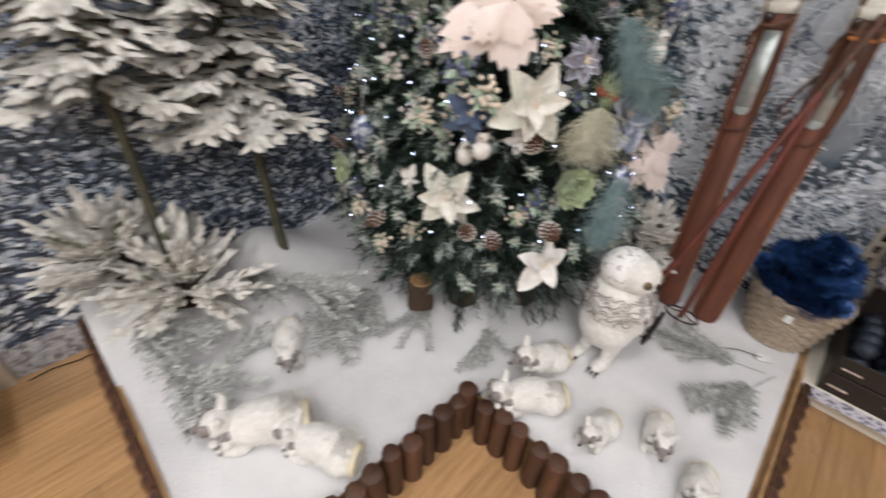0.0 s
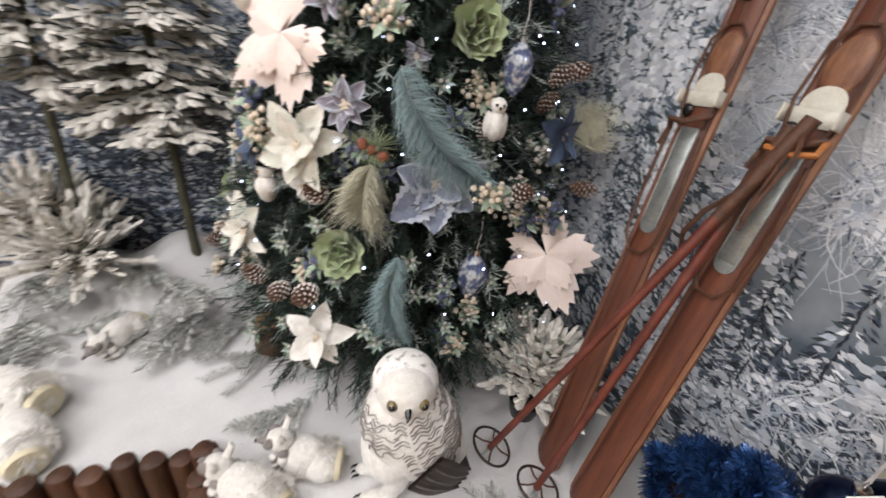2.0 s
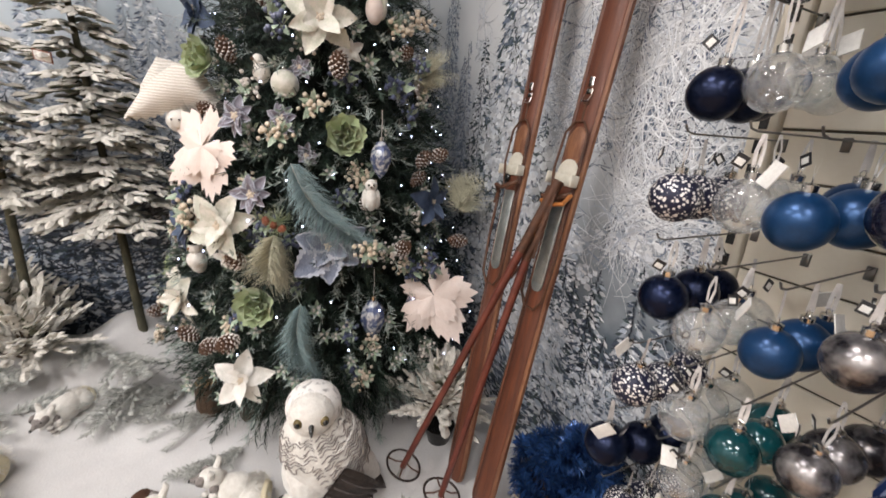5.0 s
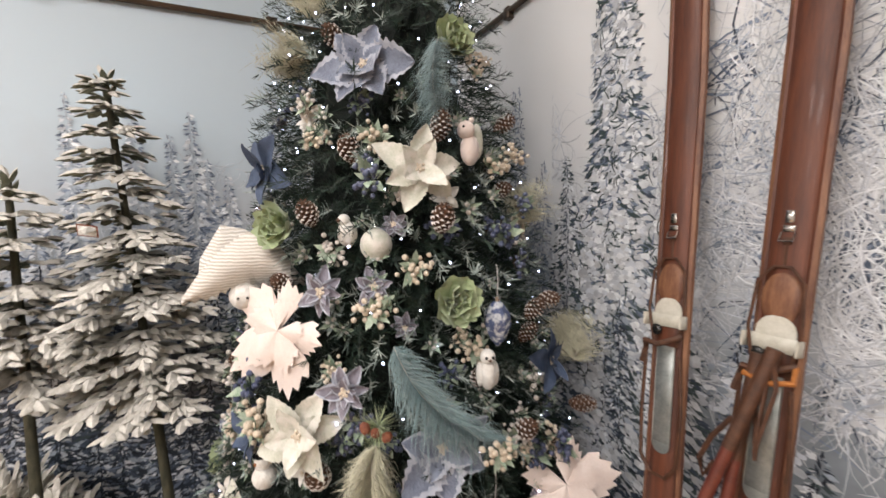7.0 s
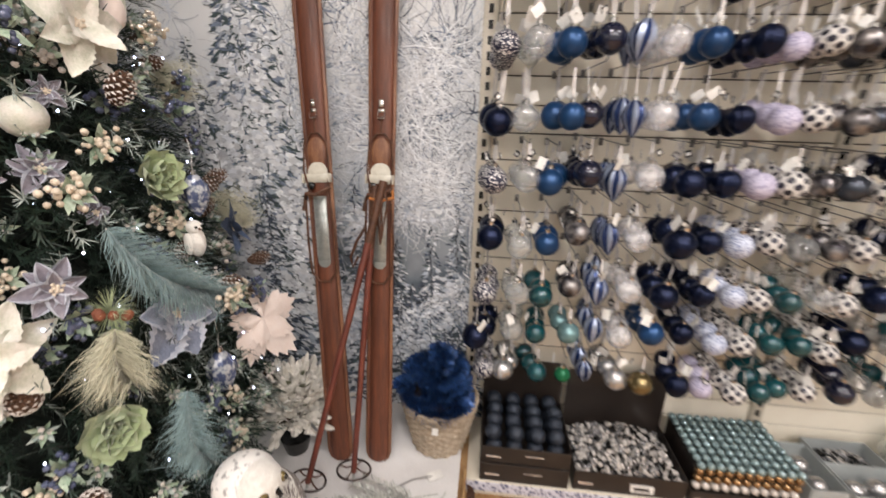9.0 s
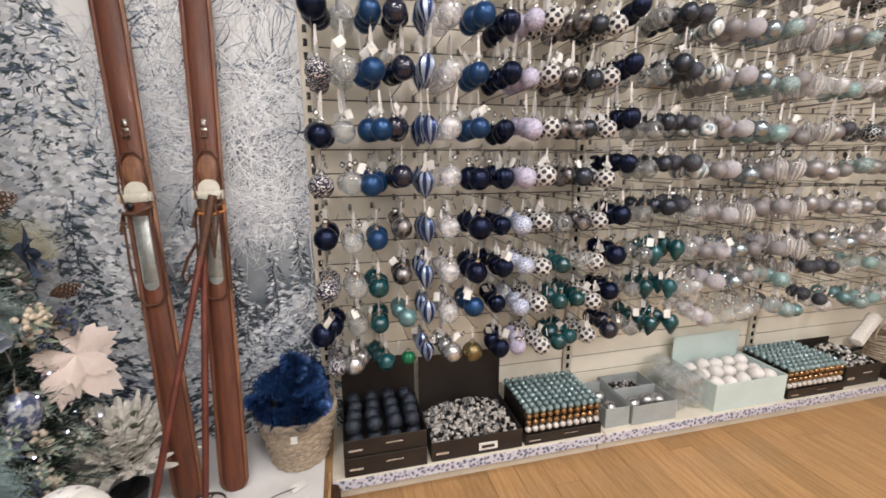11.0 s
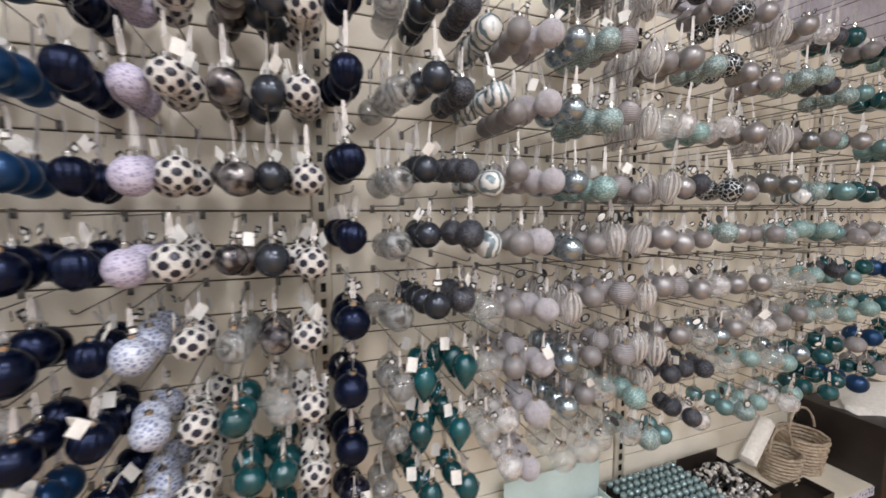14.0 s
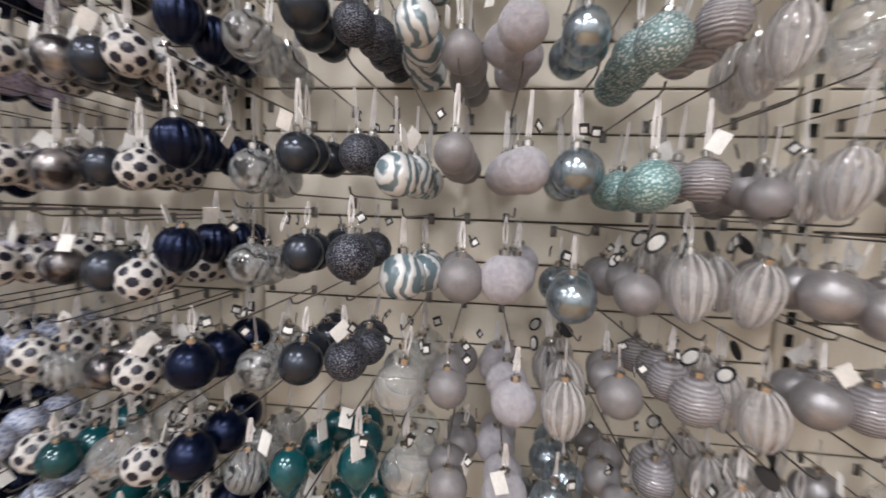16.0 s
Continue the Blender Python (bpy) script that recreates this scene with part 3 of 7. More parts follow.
def build_tree():
    base = thing("christmas_tree", "dark green artificial Christmas tree with frosted tips, richly decorated", "christmas tree", pose(AX, AY, PF))
    inv = Vector((AX, AY, PF))
    part("trunk", Geo().tube([(0, 0, 0), (0.01, 0, 0.8), (0, 0, TREE_TOP - PF - 0.1)], 0.05, 12, r1=0.012), BARK, base, "brown bark trunk")
    # ragged dark sheet inside the crown, coloured as the shade between its branches
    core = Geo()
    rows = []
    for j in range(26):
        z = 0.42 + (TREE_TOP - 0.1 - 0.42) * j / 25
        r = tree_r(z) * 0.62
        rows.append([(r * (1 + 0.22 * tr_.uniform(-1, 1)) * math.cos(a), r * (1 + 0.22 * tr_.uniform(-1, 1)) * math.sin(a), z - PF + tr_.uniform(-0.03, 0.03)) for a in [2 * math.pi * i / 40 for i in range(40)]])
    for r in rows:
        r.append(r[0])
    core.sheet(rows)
    part("inner_shade_sheet", core, CORE, base, "dark core sheet with the shade between branches put into its colour", smooth=False)
    g = Geo()
    for i in range(4300):
        z = 0.36 + (TREE_TOP - 0.38) * (1 - math.sqrt(1 - tr_.random() * 0.97))
        a = tr_.uniform(0, 6.283)
        R = tree_r(z)
        f = tr_.uniform(0.6, 0.95)
        p = Vector((math.cos(a) * R * f, math.sin(a) * R * f, z - PF))
        d = Vector((math.cos(a) + tr_.gauss(0, 0.4), math.sin(a) + tr_.gauss(0, 0.4), tr_.uniform(-0.35, 0.5)))
        frosty = tr_.random() < 0.24
        sprig(g, p, d, tr_.uniform(0.08, 0.15), 32, 1 if frosty else 0, 0.031, 0.0016, 0.3, 0, 0.5)
    for i in range(420):
        a = tr_.uniform(0, 6.283)
        z = tr_.uniform(0.30, 0.52)
        q = tr_.uniform(0.26, 0.46)
        p = Vector((math.cos(a) * q, math.sin(a) * q, z - PF))
        sprig(g, p, (math.cos(a) + tr_.gauss(0, 0.25), math.sin(a) + tr_.gauss(0, 0.25), -0.75), tr_.uniform(0.15, 0.24), 55, 1 if tr_.random() < 0.2 else 0, 0.042, 0.0021, 0.1, 0, 0.6)
    part("crown", g, [NEEDLE, NEEDLE2], base, "dense green needles with frosted tips", smooth=False)
    return base


build_tree()
stump = thing("log_slice", "short sawn bark log standing under the tree", "log", pose(-1.20, -1.17, PF - 0.004))
part("bark", Geo().lathe([(0.05, 0), (0.052, 0.02), (0.05, 0.15), (0.046, 0.153)], 18, wave=lambda a, z: 1 + 0.04 * math.sin(7 * a)), BARK, stump)
part("cut_face", Geo().lathe([(0.046, 0.154), (0.044, 0.158), (0.01, 0.158)], 18), LOGCUT, stump, "pale cut face")
for sx, sy, sr, sh in ((-0.97, -0.80, 0.07, 0.16), (-1.12, -1.00, 0.06, 0.1), (-1.42, -0.98, 0.07, 0.2)):
    sl = thing("log_slice", "short sawn bark log standing under the tree", "log", pose(sx, sy, PF - 0.004))
    part("bark", Geo().lathe([(sr, 0), (sr * 1.04, 0.02), (sr, sh - 0.006), (sr * 0.9, sh)], 18, wave=lambda a, z: 1 + 0.04 * math.sin(6 * a)), BARK, sl)

# string of lights wound round the tree
lights = thing("light_string", "string of tiny cool white fairy lights, lit", "fairy lights", pose(AX, AY, PF))
wire = Geo()
pts = []
for i in range(700):
    k = i / 699
    z = 0.5 + (TREE_TOP - 0.62) * k
    a = k * 2 * math.pi * 15
    r = tree_r(z) * (0.94 + 0.05 * math.sin(i * 1.7))
    pts.append((r * math.cos(a), r * math.sin(a), z - PF + 0.02 * math.sin(i * 0.9)))
wire.tube(pts, 0.0011, 3)
part("wire", wire, NEEDLE, lights, "thin dark green wire")
bulbs = Geo()
for i in range(0, 700, 2):
    p = pts[i]
    s = 1.07 + tr_.uniform(0, 0.08)
    bulbs.ball((p[0] * s, p[1] * s, p[2] + tr_.uniform(-0.03, 0.03)), 0.0030, 5)
tagged(part("bulbs", bulbs, BULB, lights, "tiny glowing LED bulbs"), kind="stuff")


# ---- tree ornaments ----
def petal_mesh(name, mt, ln, w, curl=0.25, teeth=0.0, edge=None, seed=0):
    """A broad pointed petal along x, veined, ruffled and slightly torn at its edge."""
    q = random.Random(seed)
    rows, n = [], 16
    ph, tw = q.uniform(0, 6), q.uniform(-0.5, 0.5)
    for i in range(n + 1):
        k = i / n
        hw = max(0.0008, w * (math.sin(math.pi * k ** 0.75) ** 0.75 if 0 < k < 1 else 0))
        if teeth and 0 < k < 1:
            hw *= 1 + teeth * (1 if i % 2 else -1) * q.uniform(0.5, 1)
        z = curl * ln * (k * k) - 0.55 * curl * ln * max(0, k - 0.55) ** 2 * 4
        rows.append([(ln * k - abs(c) * 0.15 * hw, c * hw, z + 0.30 * hw * abs(c) + tw * c * hw * k + 0.10 * w * math.sin(7 * k + ph + 3 * c) * abs(c)) for c in (-1, -0.66, -0.33, 0, 0.33, 0.66, 1)])
    g = Geo().sheet(rows)
    if edge:
        for i in range(1, n):
            for c in (0, 5):
                g.m[i * 6 + c] = 1
    return mesh_of(name, g, [mt, edge] if edge else mt)


def poinsettia(label, mt, r, edge=None, n=6, teeth=0.12, ctr=None, wide=0.29):
    """Two uneven rings of ruffled petals round a beaded centre."""
    ob = thing("poinsettia", label, "artificial flower", group="tree flowers")
    big = [petal_mesh("petal", mt, r, r * wide, c, teeth, edge, i) for i, c in enumerate((0.05, 0.22, -0.15))]
    small = [petal_mesh("petal", mt, r * 0.66, r * wide * 0.7, c, teeth, edge, 5 + i) for i, c in enumerate((0.3, 0.15))]
    for i in range(n):
        put("petal", rnd.choice(big), ob, pose(0, 0, 0, rnd.uniform(-14, 14), rnd.uniform(-16, 14), 360 / n * i + rnd.uniform(-14, 14)) @ Matrix.Scale(rnd.uniform(0.82, 1.12), 4))
    for i in range(n - 2):
        put("petal", rnd.choice(small), ob, pose(0, 0, 0.008, rnd.uniform(-14, 14), rnd.uniform(-34, -8), 360 / (n - 2) * i + 25 + rnd.uniform(-16, 16)) @ Matrix.Scale(rnd.uniform(0.8, 1.15), 4))
    c = Geo()
    for i in range(9):
        c.ball((0.012 * math.cos(i * 2.4) * (i / 9 + 0.2), 0.012 * math.sin(i * 2.4) * (i / 9 + 0.2), 0.014), 0.0045, 6)
    tagged(part("stamen_cluster", c, ctr or BERRY, ob, "small beaded centre"), kind="stuff")
    return ob


def rose(label, mt, r):
    ob = thing("fabric_rose", label, "artificial flower", group="tree roses")
    for ring_i, (n, ln, tilt) in enumerate(((7, 1.0, -22), (6, 0.82, -42), (5, 0.6, -60), (4, 0.4, -74))):
        rows = []
        for i in range(8):
            k = i / 7
            hw = r * ln * (0.25 + 0.5 * math.sin(k * 2.2))
            rows.append([(r * ln * k, s * hw, r * 0.3 * k * k + 0.25 * hw * s * s + 0.10 * r * k * math.sin(4 * s + ring_i)) for s in (-1, -0.6, -0.2, 0.2, 0.6, 1)])
        me = mesh_of("petal", Geo().sheet(rows), mt)
        for i in range(n):
            put("petal", me, ob, pose(0, 0, 0.004 * ring_i, 0, tilt + rnd.uniform(-5, 5), 360 / n * i + ring_i * 31 + rnd.uniform(-8, 8)))
    return ob


def pine_cone(label, r=0.027, h=0.085):
    g = Geo()
    g.lathe([(r * 0.2, 0), (r * 0.62, h * 0.2), (r * 0.62, h * 0.5), (r * 0.3, h * 0.85), (0.002, h)], 10, 0)
    for i in range(70):
        k = i / 70
        rr = r * math.sin(math.pi * (0.12 + 0.82 * k)) ** 0.7
        a = i * 2.39996
        m = pose(0, 0, h * k, 0, 0, math.degrees(a)) @ pose(rr * 0.45, 0, 0, 0, -28 + 40 * k, 0)
        s = rr * 0.62
        g.add([(0, -s * 0.25, 0), (s, -s * 0.42, 0.001), (s * 1.12, 0, 0.002), (s, s * 0.42, 0.001), (0, s * 0.25, 0), (s * 0.9, 0, 0.006)],
              [(0, 1, 5), (0, 5, 4), (4, 5, 3)], 0, m)
        g.add([(s, -s * 0.42, 0.001), (s * 1.12, 0, 0.002), (s, s * 0.42, 0.001), (s * 0.86, 0, 0.0062)], [(0, 1, 3), (1, 2, 3)], 1, m)
    return thing("pine_cone", label, "pine cone", group="tree pine cones", me=mesh_of("pine_cone", g, [CONE, TIPW], False))


def maple(label, mt, r):
    """Layered felt leaf with toothed lobes."""
    ob = thing("felt_leaf", label, "artificial leaf", group="felt leaves")
    out = []
    tips = ((-2.25, 0.62), (-1.15, 0.88), (0.0, 1.0), (1.15, 0.88), (2.25, 0.62))
    for a, k in tips:
        for da, f in ((-0.54, 0.50), (-0.40, 0.72), (-0.33, 0.62), (-0.20, 0.86), (-0.13, 0.74), (0.0, 1.0), (0.11, 0.74), (0.19, 0.84), (0.32, 0.60), (0.41, 0.70), (0.54, 0.48)):
            f = 0.30 + 0.70 * f
            out.append((1.1 * r * k * f * math.cos(a + da), 0.95 * r * k * f * math.sin(a + da)))
    ring = [[(x * f, y * f, -0.07 * r * f * f + 0.035 * r * math.cos(5.4 * math.atan2(y, x)) * f) for x, y in out] for f in (0.03, 0.35, 0.65, 1.0)]
    me = mesh_of("blade", Geo().sheet(ring), mt)
    for i, (sc, sp, tl) in enumerate(((1.0, 0, 0), (0.62, 10, -4))):
        put("blade", me, ob, pose(0, 0, 0.010 * i, 0, tl, sp) @ Matrix.Scale(sc, 4))
    return ob


def feather(label, mt, ln, w, bend=0.3):
    ob = thing("feather", label, "feather", group="tree feathers")
    g, q = Geo(), []
    for i in range(14):
        k = i / 13
        q.append((ln * k, bend * ln * (k * k * 0.9 - 0.25 * math.sin(3 * k)), -bend * ln * k * k * 0.8))
    part("quill", Geo().tube(q, 0.0014, 5, r1=0.0005), WHITEP, ob, "pale quill")
    fr = random.Random(int(ln * 1000))
    for i in range(1900):
        k = fr.random()
        j = min(12, int(k * 13))
        p = Vector(q[j]).lerp(Vector(q[j + 1]), k * 13 - j)
        hw = w * math.sin(math.pi * min(1, k * 0.88 + 0.1)) ** 0.5 * fr.uniform(0.55, 1.2)
        c = fr.choice((-1, 1))
        hw *= fr.uniform(0.6, 1.25)
        e1 = p + Vector((hw * fr.uniform(0.2, 0.6), c * hw * fr.uniform(0.2, 0.6), fr.gauss(0.2, 0.5) * hw))
        e2 = e1 + Vector((hw * fr.uniform(0.4, 0.9), c * hw * fr.uniform(0.1, 0.5), fr.gauss(-0.25, 0.45) * hw))
        t = Vector((0.0007, 0, 0.0005))
        g.add([p - t, p + t, e1 + t, e1 - t, e2], [(0, 1, 2, 3), (3, 2, 4)])
    part("vane", g, mt, ob, "soft downy barbs", smooth=False)
    return ob


def berries(label, mt, n, spread, r=0.0085, leaf=True, long=0.0):
    ob = thing("berry_pick", label, "berry pick", group="berry picks")
    g, st = Geo(), Geo()
    br = random.Random(n * 7 + int(long * 100))
    for i in range(n):
        p = Vector((br.gauss(0, spread * 0.5), br.gauss(0, spread * 0.5) + long * i / n, br.uniform(0.0, spread * 0.7)))
        g.ball(p, r * br.uniform(0.7, 1.1), 7)
        st.tube([(0, long * i / n * 0.8, -0.02), p], 0.0008, 3)
    tagged(part("berry_cluster", g, mt, ob), kind="stuff")
    tagged(part("stem_cluster", st, BARK, ob, "thin brown stems"), kind="stuff")
    if leaf:
        lg = Geo()
        for i in range(14):
            a, e = br.uniform(0, 6.28), br.uniform(0.01, 0.035)
            m = pose(0, 0, 0, 0, br.uniform(-60, 0), math.degrees(a))
            l = spread * br.uniform(0.9, 1.6)
            lg.add([(0, 0, 0), (l * 0.5, -l * 0.2, 0.004), (l, 0, 0), (l * 0.5, l * 0.2, 0.004)], [(0, 1, 2, 3)], 0, m)
        part("leaves", lg, LEAFG, ob, "frosted green leaves")
    return ob


def glass_drop(label):
    ob = thing("glass_drop", label, "hanging ornament", group="tree ornaments")
    part("body", Geo().lathe([(0.002, -0.05), (0.014, -0.035), (0.024, -0.008), (0.022, 0.012), (0.01, 0.03), (0.005, 0.034)], 16, wave=lambda a, z: 1 + 0.06 * math.cos(8 * a)), B_SPECK, ob)
    part("cap", Geo().lathe([(0.006, 0.033), (0.006, 0.042), (0.003, 0.044)], 10), CHROME, ob, "silver cap")
    part("cord", Geo().tube([(0, 0, 0.043), (0.004, 0, 0.07), (0, 0, 0.10)], 0.0008, 4), RIBBON, ob, "pale cord")
    return ob


def small_figure(label, name, cat, mats, blobs):
    """A little hanging figure: one mesh of merged rounded masses."""
    g = Geo()
    for c, r, s in blobs:
        g.ball(c, r, 12, s)
    return thing(name, label, cat, group="tree ornaments", me=mesh_of(name, g, mats))


def normal_at(p, lift=0.25):
    return Vector((p[0] - AX, p[1] - AY, 0)).normalized() + Vector((0, 0, lift))


B_SPECK = pattern(mat("frosted_blue_glass", (0.3, 0.35, 0.45), 0.25, 0.3), "noise", 90, (0.10, 0.13, 0.24), (0.62, 0.66, 0.70), 0.45, 0.6)


def hang(ob, p, spin=0.0, s=1.0, lift=0.25, out=0.0):
    n = normal_at(p, lift)
    ob.matrix_basis = facing(Vector(p) + n.normalized() * out, n, spin, s)
    return ob


def again(ob, p, spin=0.0, s=1.0, lift=0.25, out=0.0):
    n = normal_at(p, lift)
    c = copy_thing(ob, facing(Vector(p) + n.normalized() * out, n, spin, s))
    return c


def upright(p, turn=0, s=1.0):
    return pose(p[0], p[1], p[2], 0, 0, turn) @ Matrix.Scale(s, 4)


pb = hang(poinsettia("dusty blue fabric poinsettia with pale stitched edges", BLUEP, 0.125, HEM, 6, 0.14, None, 0.38), (-1.04, -0.82, 1.925), 10, 1.05, 0.3, 0.03)
again(pb, (-0.78, -0.755, 0.985), 40, 0.95, 0.25, 0.02)
pd = hang(poinsettia("slate blue velvet poinsettia", DARKB, 0.125, None, 5, 0.05), (-1.20, -1.06, 1.675), 190, 1, 0.0, 0.02)
again(pd, (-1.02, -1.16, 1.00), 60, 0.7, 0.1, 0.0)
again(pd, (-0.855, -0.38, 1.105), 10, 0.85, 0.1, 0.02)
pc = hang(poinsettia("cream glittered fabric poinsettia", CREAM, 0.115, None, 6, 0.08), (-0.875, -0.75, 1.648), 20, 1, 0.15, 0.02)
again(pc, (-0.905, -1.045, 1.035), 75, 1.05, 0.1, 0.02)
again(pc, (-1.06, -1.185, 0.735), 0, 0.98, 0.25, 0.02)
pwh = hang(poinsettia("white fabric lily-like poinsettia", WHITEP, 0.125, None, 5, 0.06), (-0.80, -1.015, 0.545), 15, 0.95, 0.3, 0.03)
pl = hang(poinsettia("grey lilac felt star flower", LILACP, 0.062, HEM, 8, 0.05), (-0.842, -0.953, 1.145), 0, 1, 0.1, 0.02)
again(pl, (-0.93, -0.975, 1.362), 30, 1.0, 0.1, 0.02)
r0 = hang(rose("sage green fabric rose", SAGE, 0.060), (-0.975, -0.61, 2.003), 0, 1, 0.2, 0.01)
for p, s in (((-1.055, -1.045, 1.520), 1.05), ((-0.815, -0.695, 1.327), 1.05), ((-0.800, -0.958, 0.808), 1.1), ((-1.50, -1.24, 0.70), 1.0)):
    again(r0, p, rnd.uniform(0, 360), s, 0.1, 0.01)
c0 = hang(pine_cone("brown pine cone with snowy tips"), (-0.93, -0.665, 1.735), 0, 1.0, 1.6, 0.0)
for p, up in (((-1.143, -0.862, 2.03), 0.3), ((-1.003, -0.875, 1.68), 1.2), ((-0.855, -0.700, 1.495), 1.1), ((-1.010, -0.985, 1.520), 1.2), ((-0.890, -0.410, 1.225), 1.0), ((-0.930, -0.340, 1.255), 0.4), ((-0.955, -1.098, 0.612), 0.0),
              ((-1.280, -1.270, 0.610), -0.1), ((-0.810, -0.510, 0.930), 0.8), ((-0.925, -1.005, 0.885), 0.8), ((-0.840, -0.290, 0.956), 0.1), ((-0.80, -1.035, 0.690), 0.2)):
    n = normal_at(p, 0)
    copy_thing(c0, facing(Vector(p), n + Vector((U(-0.2, 0.2), U(-0.2, 0.2), up)), U(0, 360), U(0.92, 1.08)))
m0 = hang(maple("large blush pink layered felt leaf", PINKP, 0.205), (-1.00, -1.06, 1.265), 215, 1, 0.1, 0.03)
copy_thing(m0, facing((-0.76, -0.375, 0.775), (1.0, -0.35, 0.25), 300, 1.0))
f0 = hang(feather("large dusty teal ostrich feather", TEALF, 0.34, 0.085), (-0.82, -0.845, 1.235), -58, 1, 0.25, 0.03)
again(f0, (-0.97, -0.66, 1.985), -100, 0.68, 0.2, 0.05)
again(f0, (-0.68, -0.855, 0.835), -95, 0.75, 0.1, 0.0)
f1 = hang(feather("soft cream feather plume tucked in the tree", CREAMF, 0.14, 0.075), (-0.785, -0.905, 1.03), -100, 1, 0.1, 0.02)
again(f1, (-0.90, -0.24, 1.065), 20, 1.1, 0.2, 0.02)
again(f1, (-1.22, -0.93, 2.02), 170, 1.1, 0.2, 0.02)
again(f1, (-0.95, -0.42, 1.52), 20, 1.0, 0.2, 0.02)
again(f1, (-1.20, -0.91, 2.11), 120, 0.9, 0.2, 0.02)
b0 = hang(berries("cluster of cream berries with frosted leaves", BERRY, 26, 0.042), (-1.10, -0.94, 1.752), 0, 1, 0.2, 0.01)
for p in ((-0.975, -0.82, 1.735), (-1.04, -0.54, 2.02), (-0.832, -0.885, 1.322), (-0.685, -0.655, 0.992), (-0.99, -1.14, 1.05), (-1.08, -1.15, 1.02), (-1.16, -1.19, 0.97), (-0.85, -0.775, 1.412), (-1.20, -1.20, 0.55), (-0.76, -0.62, 0.62)):
    again(b0, p, U(0, 360), U(0.9, 1.15), 0.15, 0.01)
b1 = hang(berries("spray of cream berries on a long stem", BERRY, 46, 0.03, 0.0085, True, 0.17), (-0.94, -0.52, 1.66), -70, 1, 0.2, 0.02)
again(b1, (-1.02, -0.52, 1.94), -50, 0.7, 0.3, 0.02)
b2 = hang(berries("cluster of blue-grey berries", BERRYB, 24, 0.04), (-1.10, -1.13, 1.18), 0, 1, 0.2, 0.01)
for p in ((-1.08, -1.155, 1.10), (-0.87, -0.50, 1.48), (-0.86, -0.46, 1.40), (-0.76, -0.40, 0.90), (-0.90, -0.42, 1.56), (-0.92, -0.86, 1.63), (-1.20, -1.15, 1.15), (-0.80, -0.45, 0.86), (-0.84, -0.93, 1.06)):
    again(b2, p, U(0, 360), U(0.8, 1.1), 0.15, 0.0)
b3 = hang(berries("dark berry twig reaching out of the tree", BERRYB, 16, 0.03, 0.0065, False, 0.2), (-1.20, -0.93, 1.92), 120, 1, 0.0, 0.02)
gd = glass_drop("frosted blue glass drop with silver cap")
gd.matrix_basis = upright((-0.775, -0.585, 1.273), 0, 1.4)
for p in ((-0.775, -0.60, 0.715), (-1.45, -1.22, 0.84)):
    copy_thing(gd, upright(p, 0, 1.3))
gl = small_figure("cream cracked-glass globe ornament", "globe_ornament", "bauble", [CREAM, CHROME], (((0, 0, 0), 0.042, 0), ((0, 0, 0.044), 0.008, 1)))
gl.matrix_basis = upright((-0.925, -0.848, 1.468))
ow = small_figure("small white owl tree ornament", "owl_ornament", "ornament", [FLUFF, BLACK, CONE], (((0, 0, 0), (0.026, 0.022, 0.04), 0), ((0, 0, 0.045), (0.022, 0.02, 0.02), 0), ((0.018, -0.008, 0.048), 0.004, 1), ((0.018, 0.008, 0.048), 0.004, 1), ((0.021, 0, 0.042), 0.004, 2), ((-0.005, 0.02, 0), (0.014, 0.01, 0.032), 0), ((-0.005, -0.02, 0), (0.014, 0.01, 0.032), 0)))
ow.matrix_basis = upright((-0.775, -0.615, 1.135), -15)
sq = small_figure("tan squirrel tree ornament", "squirrel_ornament", "ornament", [PINKP, BLACK, CREAM], (((0, 0, 0), (0.024, 0.02, 0.035), 0), ((0.012, 0, 0.042), 0.02, 0), ((0.028, 0.008, 0.046), 0.003, 1), ((0.006, 0.012, 0.062), 0.006, 0), ((0.006, -0.012, 0.062), 0.006, 0), ((-0.025, 0, 0.02), (0.014, 0.014, 0.04), 2)))
sq.matrix_basis = upright((-0.925, -0.57, 1.715), -70, 1.25)
bud = small_figure("frosted cream bird-shaped bud ornament", "bird_ornament", "ornament", [WHITEP, CONE], (((0, 0, 0), (0.026, 0.026, 0.034), 0), ((0.01, 0, 0.034), 0.016, 0), ((0.028, 0, 0.034), 0.005, 1)))
bud.matrix_basis = upright((-0.965, -0.91, 1.498), -60)
copy_thing(bud, upright((-1.05, -1.14, 0.865), -40))
sm = small_figure("white snowman ornament with dark hat", "snowman_ornament", "ornament", [FLUFF, BLACK, ORANGE], (((0, 0, 0), 0.03, 0), ((0, 0, 0.042), 0.022, 0), ((0, 0, 0.066), (0.016, 0.016, 0.014), 1), ((0.022, 0, 0.042), 0.004, 2), ((0, 0, 0.058), (0.024, 0.024, 0.003), 1)))
sm.matrix_basis = upright((-0.99, -1.14, 0.90), -60)
th = Geo()
for i in range(160):
    d = Vector((rnd.gauss(0, 1), rnd.gauss(0, 1), abs(rnd.gauss(0, 1)))).normalized()
    s = d.orthogonal().normalized() * 0.0012
    th.add([s, -s, d * 0.06], [(0, 1, 2)], 0)
for i in range(5):
    th.ball((rnd.uniform(-0.03, 0.03), rnd.uniform(-0.03, 0.03), 0.02), 0.012, 7, 1)
tobj = thing("thistle_pick", "spiky green thistle pick with rust berries", "artificial pick", group="berry picks", me=mesh_of("thistle_pick", th, [SAGE, RUST], False))
